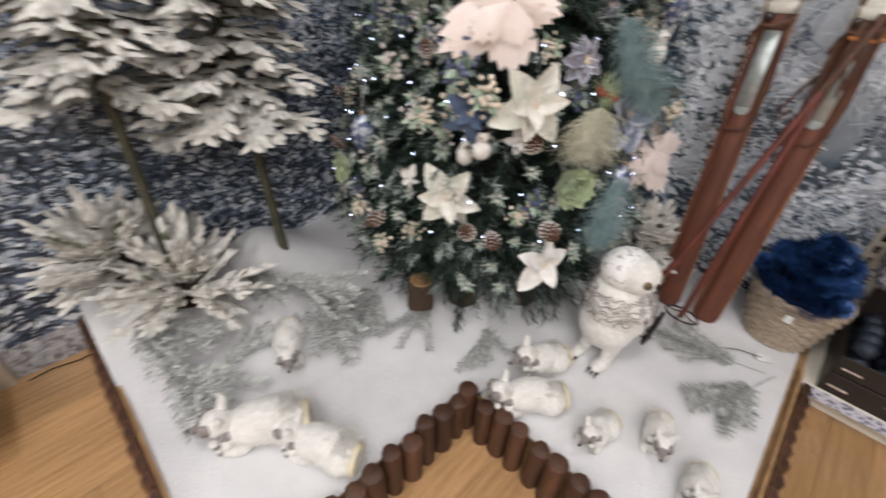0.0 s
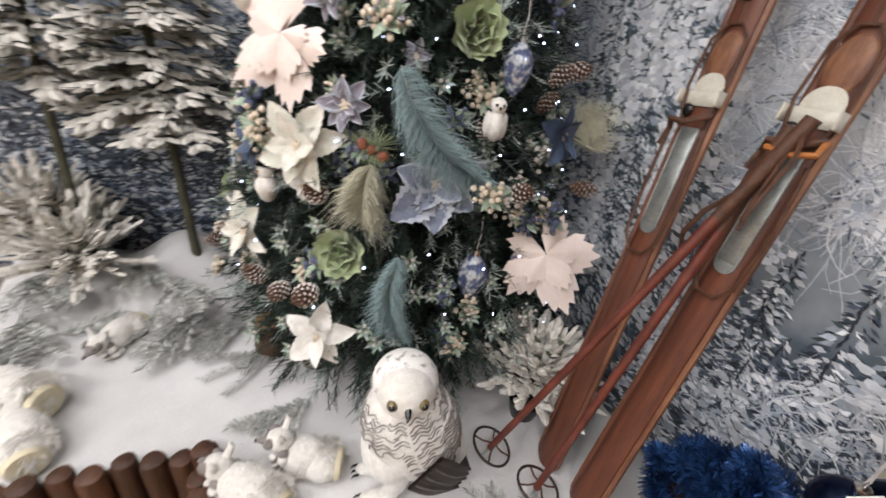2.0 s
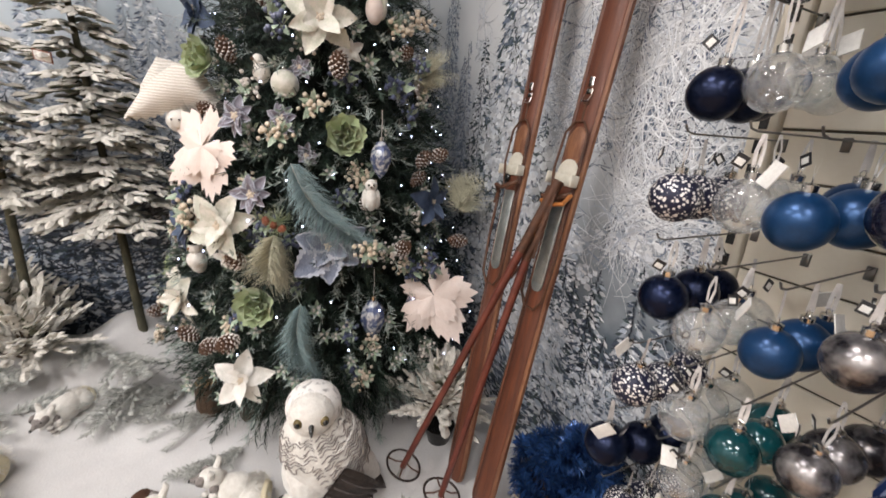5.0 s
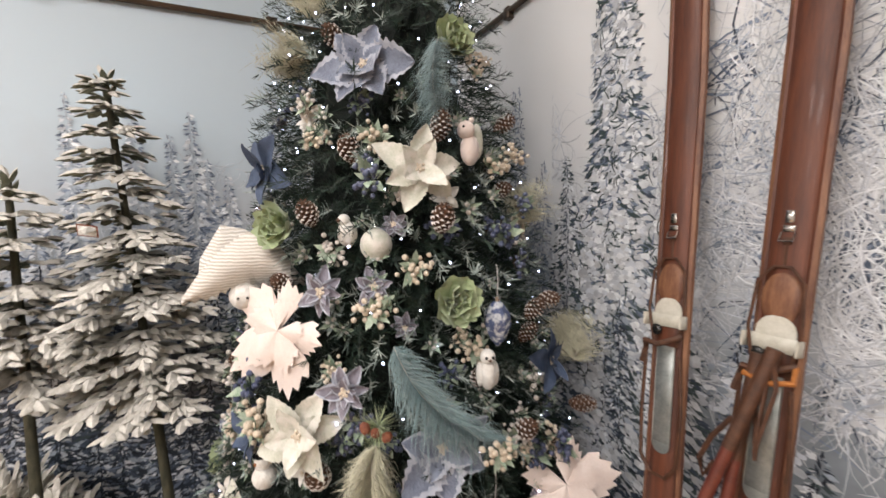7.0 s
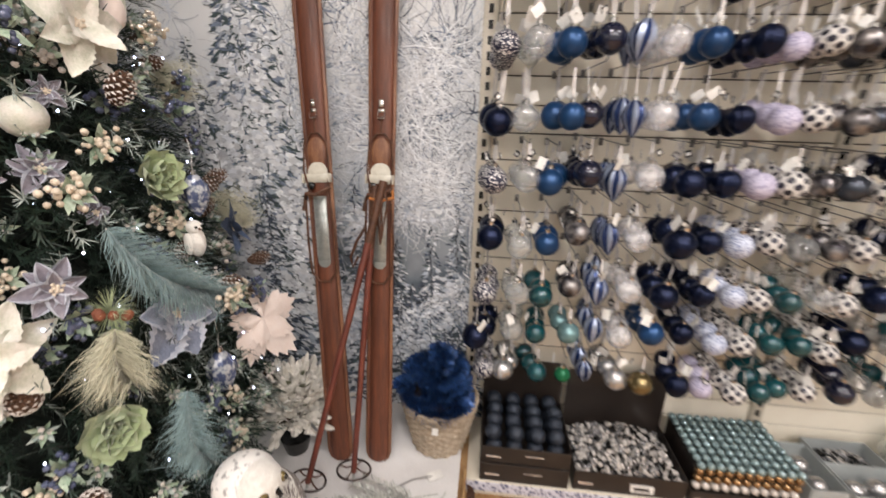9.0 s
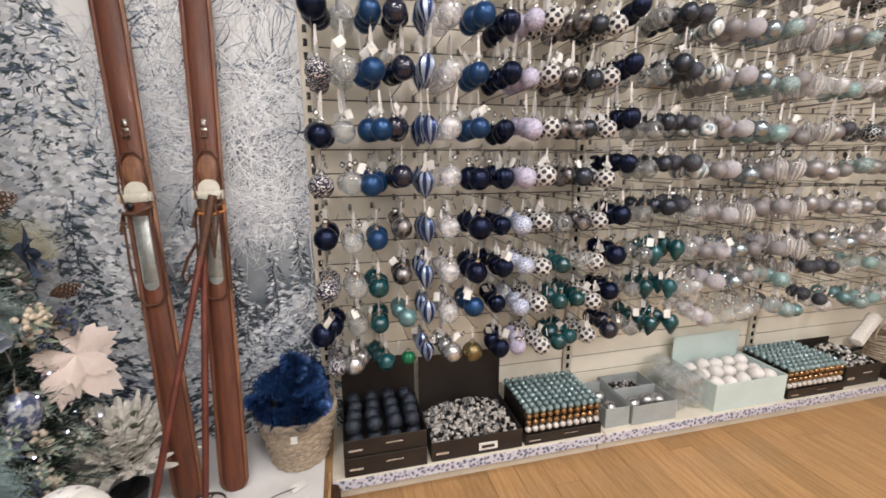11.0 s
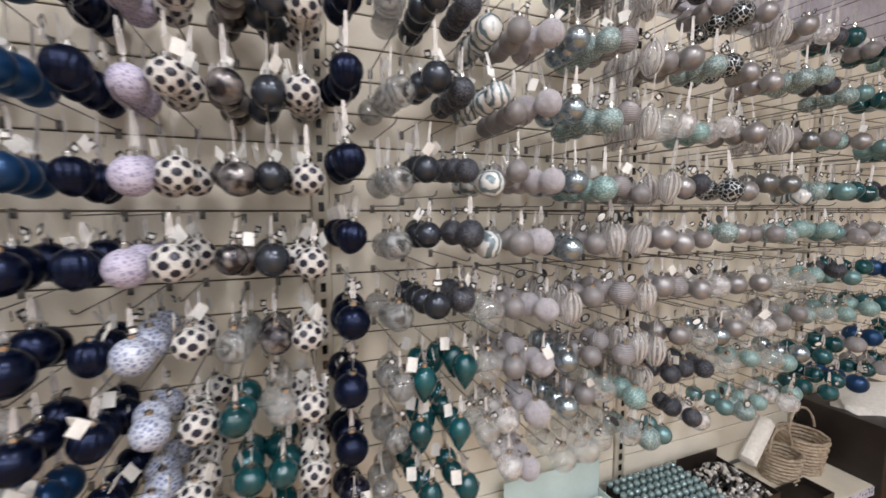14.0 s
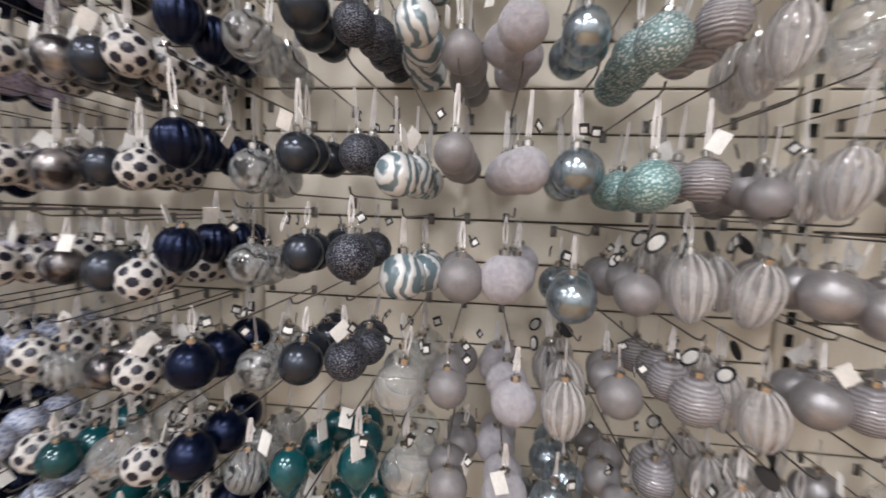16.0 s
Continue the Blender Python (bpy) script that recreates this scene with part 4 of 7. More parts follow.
hang(tobj, (-0.79, -0.899, 1.067), 0, 1, 0.2, 0.01)
# flying owl with spread wings on the tree's side
bird = Geo()
bird.ball((0, 0, 0), (0.06, 0.05, 0.045), 14, 0)
bird.ball((0.055, 0, 0.01), 0.032, 12, 0)
LEAD = ((0.13, 0.10), (0.066, 0.20), (0.0, 0.185), (-0.06, 0.14), (-0.115, 0.08), (-0.165, 0.01))
TRAIL = ((0.12, 0.0), (0.085, 0.03), (0.03, 0.045), (-0.03, 0.035), (-0.09, 0.01), (-0.16, 0.0))
for sg, back in ((1, 0.02), (-1, -0.07)):
    rows = []
    for i in range(26):
        k = i / 25 * 4.999
        n, f = int(k), k - int(k)
        (ly, lz), (ty, tz) = (tuple(p[n][c] * (1 - f) + p[n + 1][c] * f for c in (0, 1)) for p in (LEAD, TRAIL))
        tz -= 0.012 * abs(math.sin(i * 1.57))
        rows.append([(back + 0.05 * math.sin(math.pi * c) * (1 - i / 40), sg * (ly + (ty - ly) * c), lz + (tz - lz) * c) for c in (0, 0.15, 0.3, 0.45, 0.6, 0.8, 1.0)])
    bird.sheet(rows, 1)
for sg in (-1, 1):
    bird.ball((0.083, sg * 0.012, 0.016), 0.004, 6, 2)
FEATH = pattern(mat("barred_white_feathers", (0.7, 0.66, 0.6), 0.85), "wave", 34, (0.56, 0.52, 0.46), (0.76, 0.73, 0.68), 0.2, 0.7)
fo = thing("flying_owl", "white barred owl figure with spread wings, perched on the tree", "owl figure", pose(-1.15, -1.15, 1.335, 0, 8, -8) @ Matrix.Scale(0.92, 4), me=mesh_of("flying_owl", bird, [FLUFF, FEATH, BLACK]))

xr = random.Random(15)


def on_tree():
    """A place on the side of the tree that faces the aisle."""
    z = 0.5 + 1.65 * (1 - math.sqrt(1 - xr.random() * 0.97))
    a = xr.uniform(-2.5, 0.7)
    r = tree_r(z) * xr.uniform(0.97, 1.06)
    return (AX + r * math.cos(a), AY + r * math.sin(a), z)


bw = hang(berries("cluster of frosted white berries and leaves", TIPW, 30, 0.040, 0.0075), on_tree(), 0, 1, 0.2, 0.01)
for i in range(24):
    again(bw, on_tree(), xr.uniform(0, 360), xr.uniform(0.7, 1.1), 0.2, 0.01)
for i in range(16):
    again(b0, on_tree(), xr.uniform(0, 360), xr.uniform(0.7, 1.0), 0.2, 0.01)
for i in range(20):
    again(b2, on_tree(), xr.uniform(0, 360), xr.uniform(0.7, 1.0), 0.2, 0.0)
for i in range(12):
    p = on_tree()
    n = normal_at(p, 0)
    copy_thing(c0, facing(Vector(p), n + Vector((xr.uniform(-0.4, 0.4), xr.uniform(-0.4, 0.4), xr.uniform(0.1, 1.2))), xr.uniform(0, 360), xr.uniform(0.75, 0.95)))
for i in range(7):
    again(pl, on_tree(), xr.uniform(0, 360), xr.uniform(0.6, 0.9), 0.1, 0.01)
for i in range(5):
    again(pwh, on_tree(), xr.uniform(0, 360), xr.uniform(0.4, 0.55), 0.1, 0.01)
BERRY_ME = mesh_of("berry", Geo().ball((0, 0, 0), 0.0075, 7), TIPW)
# frosted filler picks all over the visible side
fill = Geo()
fill.v.append((0, 0, 0))
for i in range(18):
    m = pose(0, 0, 0, 0, -20 - 50 * (i / 18), math.degrees(i * 2.4))
    l = 0.03 + 0.02 * (i % 3) / 2
    n = len(fill.v)
    fill.v += [tuple(m @ Vector(p)) for p in ((l * 0.6, -l * 0.15, 0.004), (l, 0, 0.0), (l * 0.6, l * 0.15, 0.004))]
    fill.f.append((0, n, n + 1, n + 2))
    fill.m.append(i % 2)
fp = thing("frosted_pick", "small pick of frosted leaves and white berries", "artificial pick", group="frosted picks", me=mesh_of("frosted_pick", fill, [LEAFG, NEEDLE2], False))
for i in range(3):
    put("berry", BERRY_ME, fp, pose(0.012 * math.cos(i * 2.1), 0.012 * math.sin(i * 2.1), 0.018))
hang(fp, (-0.9, -0.6, 1.55), 0, 1, 0.2, 0.0)
pr = random.Random(5)
for i in range(170):
    z = 0.42 + 1.75 * (1 - math.sqrt(1 - pr.random() * 0.97))
    a = pr.uniform(-2.6, 0.75)
    R = tree_r(z) * pr.uniform(0.98, 1.06)
    again(fp, (AX + R * math.cos(a), AY + R * math.sin(a), z), pr.uniform(0, 360), pr.uniform(0.55, 1.0), 0.2, 0.0)


# ---- flocked pole trees, shrubs and sprigs ----
def flock_leaf(g, p, d, ln, w, top, under):
    """A thick snow-covered needle clump: domed above, green below."""
    d = Vector(d).normalized()
    s = d.cross(Vector((0, 0, 1)))
    s = s.normalized() if s.length > 0.01 else Vector((1, 0, 0))
    u = s.cross(d)
    p = Vector(p)
    a, b, c = p + d * ln * 0.35, p + d * ln * 0.75, p + d * ln
    g.add([p, a + s * w, a - s * w, a + u * w * 0.6, b + s * w * 0.9, b - s * w * 0.9, b + u * w * 0.55, c, a - u * w * 0.35, b - u * w * 0.3],
          [(0, 1, 3), (0, 3, 2), (1, 4, 6, 3), (3, 6, 5, 2), (4, 7, 6), (6, 7, 5)], top)
    n = len(g.v) - 10
    for f in ((0, 8, 1), (0, 2, 8), (1, 8, 9, 4), (8, 2, 5, 9), (4, 9, 7), (9, 5, 7)):
        g.f.append(tuple(i + n for i in f))
        g.m.append(under)


def pole_tree(bx, by, tx, ty, top, low, wide, seed):
    q = random.Random(seed)
    ob = thing("flocked_tree", "slim artificial fir with snow-flocked branches on a bare pole", "artificial tree", pose(bx, by, PF - 0.01), "flocked trees")
    lean = Vector((tx - bx, ty - by, top - PF))
    part("trunk", Geo().tube([lean * k for k in (0, 0.3, 0.6, 0.97)], 0.021, 10, r1=0.010), TRUNKG, ob, "mossy brown pole")
    g = Geo()
    tiers = int((top - low) / 0.072)
    for t in range(tiers):
        k = t / tiers
        z = low + (top - low) * k
        R = wide * (1 - k) ** 0.8 + 0.025
        c = lean * ((z - PF) / (top - PF))
        for b in range(max(5, int(9 * (1 - k) + 4))):
            a = q.uniform(0, 6.283)
            L = R * q.uniform(0.65, 1.1)
            n = max(1, int(L / 0.042))
            for j in range(n + 1):
                r = L * (j + 0.6) / (n + 1)
                p = c + Vector((math.cos(a) * r, math.sin(a) * r, q.gauss(0, 0.012) - 0.28 * r))
                for e in (-0.75, 0.0, 0.75):
                    aa = a + e + q.gauss(0, 0.15)
                    flock_leaf(g, p, (math.cos(aa), math.sin(aa), -0.25 + q.gauss(0, 0.12)), q.uniform(0.05, 0.085), q.uniform(0.012, 0.019), 0, 1)
    for i in range(9):
        flock_leaf(g, lean * (0.93 + 0.005 * i), (math.cos(i * 1.26) * 0.6, math.sin(i * 1.26) * 0.6, 1), 0.065, 0.011, 0, 2)
    part("foliage", g, [FLOCK, FLOCKG, FLOCKG], ob, "cream snow-flocked branches")


pole_tree(-1.74, -1.46, -1.74, -1.55, 2.1, 0.93, 0.25, 31)
pole_tree(-1.76, -1.87, -1.75, -1.83, 1.74, 1.05, 0.25, 32)
tagp = thing("price_tag", "small white price tag with red border hanging in the flocked tree", "price tag", pose(-1.60, -1.60, 1.515, 20, 10, 75))
part("card", Geo().box(-0.03, -0.001, -0.02, 0.03, 0.001, 0.02), RUST, tagp, smooth=False)
part("face", Geo().box(-0.026, -0.0025, -0.016, 0.026, 0.0025, 0.016), CARD, tagp, "white face", smooth=False)


def shrub(x, y, z, r, seed, label="bushy snow-flocked artificial fir shrub"):
    q = random.Random(seed)
    ob = thing("flocked_shrub", label, "artificial shrub", pose(x, y, z), "flocked shrubs")
    st = Geo()
    g = Geo()
    for i in range(62):
        a = q.uniform(0, 6.283)
        el = q.uniform(-0.15, 1.45)
        d = Vector((math.cos(a) * math.cos(el), math.sin(a) * math.cos(el), math.sin(el)))
        L = r * q.uniform(0.75, 1.1)
        c = Vector((0, 0, r * 0.55))
        st.tube([c * 0.4, c + d * L * 0.5], 0.004, 4)
        for j in range(9):
            p = c + d * L * (0.25 + 0.75 * j / 9)
            sd = d.orthogonal().normalized()
            sd.rotate(Matrix.Rotation(q.uniform(0, 6.28), 3, d))
            dd = d + sd * 0.5
            flock_leaf(g, p, dd, q.uniform(0.034, 0.052), q.uniform(0.014, 0.020), 0, 0 if q.random() < 0.7 else 1)
        flock_leaf(g, c + d * L, d, 0.055, 0.013, 0, 0)
        for j in range(7):
            flock_leaf(g, c + d * L * (0.3 + 0.1 * j), d, 0.06, 0.013, 0, 0)
    tagged(part("stem", st, BARK, ob, "hidden brown stems"), kind="stuff")
    part("foliage", g, [FLOCK, FLOCKG], ob)
    return ob


shrub(-1.66, -1.86, snow_z(-1.66, -1.86) - 0.01, 0.24, 41)
shrub(-1.86, -2.0, snow_z(-1.86, -2.0) - 0.01, 0.22, 42)
small = shrub(-0.70, -0.335, PF + 0.07, 0.19, 43, "small snow-flocked fir in a dark pot")
part("pot", Geo().lathe([(0.045, -0.072), (0.06, -0.01), (0.062, 0.0), (0.05, 0.0)], 18), BLACK, small, "small black pot")


def floor_sprig(x, y, turn, s, seed, n=9):
    q = random.Random(seed)
    g, st = Geo(), Geo()
    for i in range(n):
        a = q.uniform(-0.6, 0.6)
        L = 0.30 * q.uniform(0.6, 1)
        x0 = q.uniform(0, 0.12)
        p0 = Vector((x0, q.uniform(-0.03, 0.03), 0.012))
        p1 = p0 + Vector((math.cos(a) * L, math.sin(a) * L, q.uniform(0.0, 0.03)))
        st.tube([p0, p0.lerp(p1, 0.5) + Vector((0, 0, 0.012)), p1], 0.0018, 4)
        for j in range(90):
            k = j / 90
            p = p0.lerp(p1, k) + Vector((0, 0, 0.012 * math.sin(math.pi * k)))
            aa = a + q.choice((-1, 1)) * q.uniform(0.5, 1.1)
            ln = q.uniform(0.02, 0.045)
            w = q.uniform(0.002, 0.0045)
            e = p + Vector((math.cos(aa) * ln, math.sin(aa) * ln, q.uniform(-0.004, 0.02)))
            t = Vector((-math.sin(aa) * w, math.cos(aa) * w, 0.001))
            g.add([p, p.lerp(e, 0.5) + t, e, p.lerp(e, 0.5) - t], [(0, 1, 2, 3)])
    st.tube([(-0.12, 0, 0.006), (0, 0, 0.012), (0.12, 0, 0.014)], 0.0025, 5)
    ob = thing("frosted_sprig", "grey frosted conifer sprig lying on the snow", "artificial sprig", pose(x, y, snow_z(x, y), 0, 0, turn) @ Matrix.Scale(s, 4), "frosted sprigs")
    tagged(part("stem", st, SPRIG, ob), kind="stuff")
    tagged(part("foliage", g, SPRIG, ob, smooth=False), kind="stuff")


for a in ((-1.70, -2.05, 30, 1.0, 51, 12), (-1.53, -2.03, 15, 1.0, 52, 12), (-1.43, -1.90, 100, 0.9, 53, 10), (-1.60, -1.55, 20, 1.0, 54, 12), (-1.48, -1.43, -30, 1.0, 55, 10), (-1.40, -1.25, -60, 0.9, 56, 9),
          (-0.18, -0.51, 200, 0.8, 57, 12), (-0.10, -0.57, 250, 0.9, 58, 12), (-1.18, -1.13, -70, 0.7, 59, 8), (-0.93, -1.05, -50, 0.7, 60, 8), (-1.73, -1.67, 10, 0.9, 61, 8)):
    floor_sprig(*a)

tagw = thing("wire_tag", "white wire plant tag lying on the snow", "tag", pose(-0.19, -0.45, PF + 0.006, 0, 0, 30))
part("wire", Geo().tube([(-0.1, 0, 0.004), (0, 0.01, 0.012), (0.08, 0, 0.006)], 0.0018, 5), IRON, tagw)
part("card", Geo().box(0.06, -0.02, 0.004, 0.12, 0.02, 0.007), CARD, tagw, smooth=False)


# ---- owl statue ----
def owl():
    """Owl with a sloping back, its head turned to its left."""
    g = Geo()
    spine = [(0.004, 0.335, 0.052), (0.002, 0.295, 0.086), (-0.012, 0.245, 0.106), (-0.035, 0.195, 0.113), (-0.066, 0.150, 0.100), (-0.108, 0.115, 0.074), (-0.155, 0.088, 0.042), (-0.185, 0.070, 0.008)]

    def skin(k, a, lift=0.0):
        k = min(6.999, max(0.0, k))
        n = int(k)
        f = k - n
        x, z, r = (spine[n][c] * (1 - f) + spine[n + 1][c] * f for c in range(3))
        up, dn = spine[max(0, n - 1)], spine[min(7, n + 2)]
        t = Vector((dn[0] - up[0], 0, dn[1] - up[1])).normalized()
        return Vector((x, 0, z)) + (r + lift) * (0.92 * math.cos(a) * Vector((0, 1, 0)) + math.sin(a) * Vector((t.z, 0, -t.x)))

    def vane(p0, p1, w, th, slot):
        p0, p1 = Vector(p0), Vector(p1)
        side = (p1 - p0).cross(Vector((0, 1, 0))).normalized()
        rows = []
        for n in range(9):
            k = n / 8
            c = p0.lerp(p1, k) + Vector((0, 0.012 * math.sin(math.pi * k) * (1 if p0.y > 0 else -1), 0))
            ww = w * (0.55 + 0.45 * math.sin(math.pi * min(1, k * 1.2))) * (1 - k ** 6)
            rows.append([c + ww * math.cos(b) * side + Vector((0, th * math.sin(b), 0)) for b in [math.pi * e / 4 for e in range(9)]])
        g.sheet(rows, slot)

    g.sheet([[skin(n / 4, 2 * math.pi * e / 32) for e in range(33)] for n in range(29)], 0)
    g.ball((0.012, 0, 0.150), (0.076, 0.088, 0.090), 22, 0)
    turn = pose(0.002, 0.004, 0.014, 0, 0, 84)
    g.ball((-0.002, -0.004, 0.350), (0.073, 0.073, 0.066), 24, 4)
    g.ball(turn @ Vector((0.026, 0, 0.342)), (0.060, 0.060, 0.056), 22, 0)
    for c in (-1, 1):
        g.ball(turn @ Vector((0.073, c * 0.031, 0.350)), 0.0125, 12, 5)
        g.ball(turn @ Vector((0.080, c * 0.033, 0.351)), 0.0078, 10, 2)
        for i in range(7):
            k = i / 6
            vane((-0.066 + 0.056 * k, c * (0.112 - 0.004 * k), 0.225 - 0.082 * k), (-0.172 + 0.030 * k, c * (0.066 + 0.004 * (i % 3)), 0.105 - 0.060 * k), 0.017, 0.005, 3)
        for i in range(3):
            vane((-0.058 + 0.02 * i, c * 0.120, 0.205 - 0.022 * i), (-0.158 + 0.012 * i, c * 0.080, 0.105 - 0.018 * i), 0.0005, 0.0022, 6)
        g.tube([(-0.006, c * 0.036, 0.12), (0.004, c * 0.038, 0.055), (0.020, c * 0.038, 0.020)], 0.034, 12, 0, 0.020)
        g.ball((0.044, c * 0.040, 0.016), (0.050, 0.023, 0.016), 12, 0)
        for t in (-0.014, 0, 0.014):
            g.tube([(0.084, c * 0.040 + t, 0.013), (0.098, c * 0.040 + t, 0.011), (0.103, c * 0.040 + t, 0.002)], 0.004, 6, 2, 0.0012)
    g.tube([turn @ Vector(p) for p in ((0.080, 0, 0.346), (0.093, 0, 0.336), (0.089, 0, 0.318))], 0.0085, 8, 2, 0.002)
    for i in range(3):
        vane((-0.150, -0.014 + 0.014 * i, 0.085), (-0.205, -0.010 + 0.010 * i, 0.018), 0.012, 0.004, 3)
    q = random.Random(6)
    for row in range(26):
        k = 0.75 + row * 0.158
        n0 = q.uniform(0, 6)
        run = []
        for e in range(97):
            a = 2 * math.pi * e / 96
            shown = k < 2.1 or math.sin(a) > -0.28 + 0.12 * math.sin(9 * a)
            gap = math.sin(5 * a + n0 + 2.3 * row) > 0.86
            if shown and not gap and e < 96:
                run.append(skin(k + 0.10 * math.sin(15 * a + n0 * 0.3) + q.gauss(0, 0.012), a, 0.0012))
            else:
                if len(run) > 3:
                    g.tube(run, 0.0019, 5, 6, 0.0011)
                run = []
    bars = FLUFF
    cap = pattern(mat("speckled_crown", (0.8, 0.78, 0.74), 0.9, sheen=0.3), "noise", 70, (0.34, 0.33, 0.32), (0.82, 0.80, 0.77), 0.34, 0.46)
    eye = mat("owl_eye", (0.16, 0.12, 0.05), 0.12)
    return thing("owl_statue", "white snowy owl statue with dark barred plumage standing on snow", "owl statue", pose(-0.57, -0.845, PF + 0.002, 0, 0, -95) @ Matrix.Scale(1.13, 4),
                 me=mesh_of("owl_statue", g, [FLUFF, bars, BLACK, mat("dark_wing_feather", (0.05, 0.035, 0.03), 0.6, 0, (0.02, 0.015, 0.012), 60, 0.4), cap, eye, FGREY]))


owl()


def critter(x, y, turn, s, kind, seed):
    """A small fluffy woodland figure with a scarf."""
    q = random.Random(seed)
    g = Geo()
    lying = kind == "lying"
    g.ball((0, 0, 0.05), (0.085 if lying else 0.06, 0.05, 0.05 if lying else 0.058), 18, 0)
    g.ball((-0.05, 0.01, 0.045), (0.05, 0.052, 0.044), 14, 0)
    hx, hz = (0.085, 0.075) if lying else (0.06, 0.105)
    g.ball((hx, 0, hz), (0.036, 0.03, 0.029), 14, 0)
    g.ball((hx + 0.022, 0, hz - 0.004), (0.022, 0.024, 0.021), 12, 1)
    g.tube([(hx + 0.030, 0, hz - 0.006), (hx + 0.058, 0, hz - 0.012)], 0.015, 10, 1, 0.005)
    g.ball((hx + 0.060, 0, hz - 0.012), 0.0055, 8, 2)
    for s_ in (-1, 1):
        g.ball((hx + 0.02, s_ * 0.021, hz + 0.006), (0.016, 0.011, 0.016), 10, 1)
        g.ball((hx + 0.035, s_ * 0.019, hz + 0.006), 0.004, 6, 2)
        g.tube([(hx - 0.008, s_ * 0.018, hz + 0.018), (hx - 0.014, s_ * 0.03, hz + 0.044), (hx - 0.008, s_ * 0.03, hz + 0.052)], 0.011, 8, 0, 0.004)
        g.ball((hx - 0.03, s_ * 0.034, 0.016), (0.03, 0.015, 0.014), 10, 0)
    for i in range(9):
        a = math.pi * 2 * i / 9
        g.ball((hx - 0.016, 0.034 * math.cos(a), hz - 0.030 + 0.022 * math.sin(a)), 0.0135, 8, 1 if i % 2 else 0)
    for i in range(6):
        g.ball((hx + 0.012 - 0.003 * i, 0.022 + 0.002 * i, hz - 0.036 - 0.009 * i), (0.010, 0.012, 0.006), 8, 1 if i % 2 else 0)
    g.lathe([(0.0, -0.098), (0.036, -0.098), (0.040, -0.093), (0.042, -0.086)], 20, 3, pose(0, 0.01, 0.046, 0, 90, 0))
    for i in range(900):
        a, e = q.uniform(0, 6.28), q.uniform(-0.3, 1.5)
        d = Vector((math.cos(a) * math.cos(e), math.sin(a) * math.cos(e), math.sin(e)))
        cx = q.choice((0.0, -0.05))
        p = Vector((cx + (0.075 if lying and cx == 0 else 0.052) * d.x, 0.047 * d.y, 0.048 + 0.047 * d.z))
        t = d.orthogonal().normalized() * 0.003
        g.add([p - t, p + t, p + d * q.uniform(0.006, 0.014) + Vector((-0.008, q.gauss(0, 0.004), -0.003))], [(0, 1, 2)], 0)
    names = {"lying": "white fluffy fawn figure lying on the snow", "sitting": "white fluffy squirrel figure with grey striped scarf on snow"}
    return thing("woodland_figure", names[kind], "animal figure", pose(x, y, snow_z(x, y) - 0.002, 0, 0, turn) @ Matrix.Scale(s, 4), "woodland figures", me=mesh_of("woodland_figure", g, [FLUFF, FGREY, BLACK, mat("straw_foam", (0.80, 0.72, 0.52), 0.9)]))


for a in ((-1.35, -1.68, -25, 1.0, "lying", 1), (-1.11, -1.88, -120, 1.35, "lying", 2), (-0.93, -1.79, -150, 1.15, "lying", 3), (-0.68, -1.08, -110, 1.1, "sitting", 4), (-0.62, -1.22, -130, 1.15, "lying", 5),
          (-0.41, -1.17, -95, 0.85, "sitting", 6), (-0.27, -1.05, -70, 0.85, "sitting", 7), (-0.13, -1.13, -80, 0.85, "sitting", 8)):
    critter(*a)


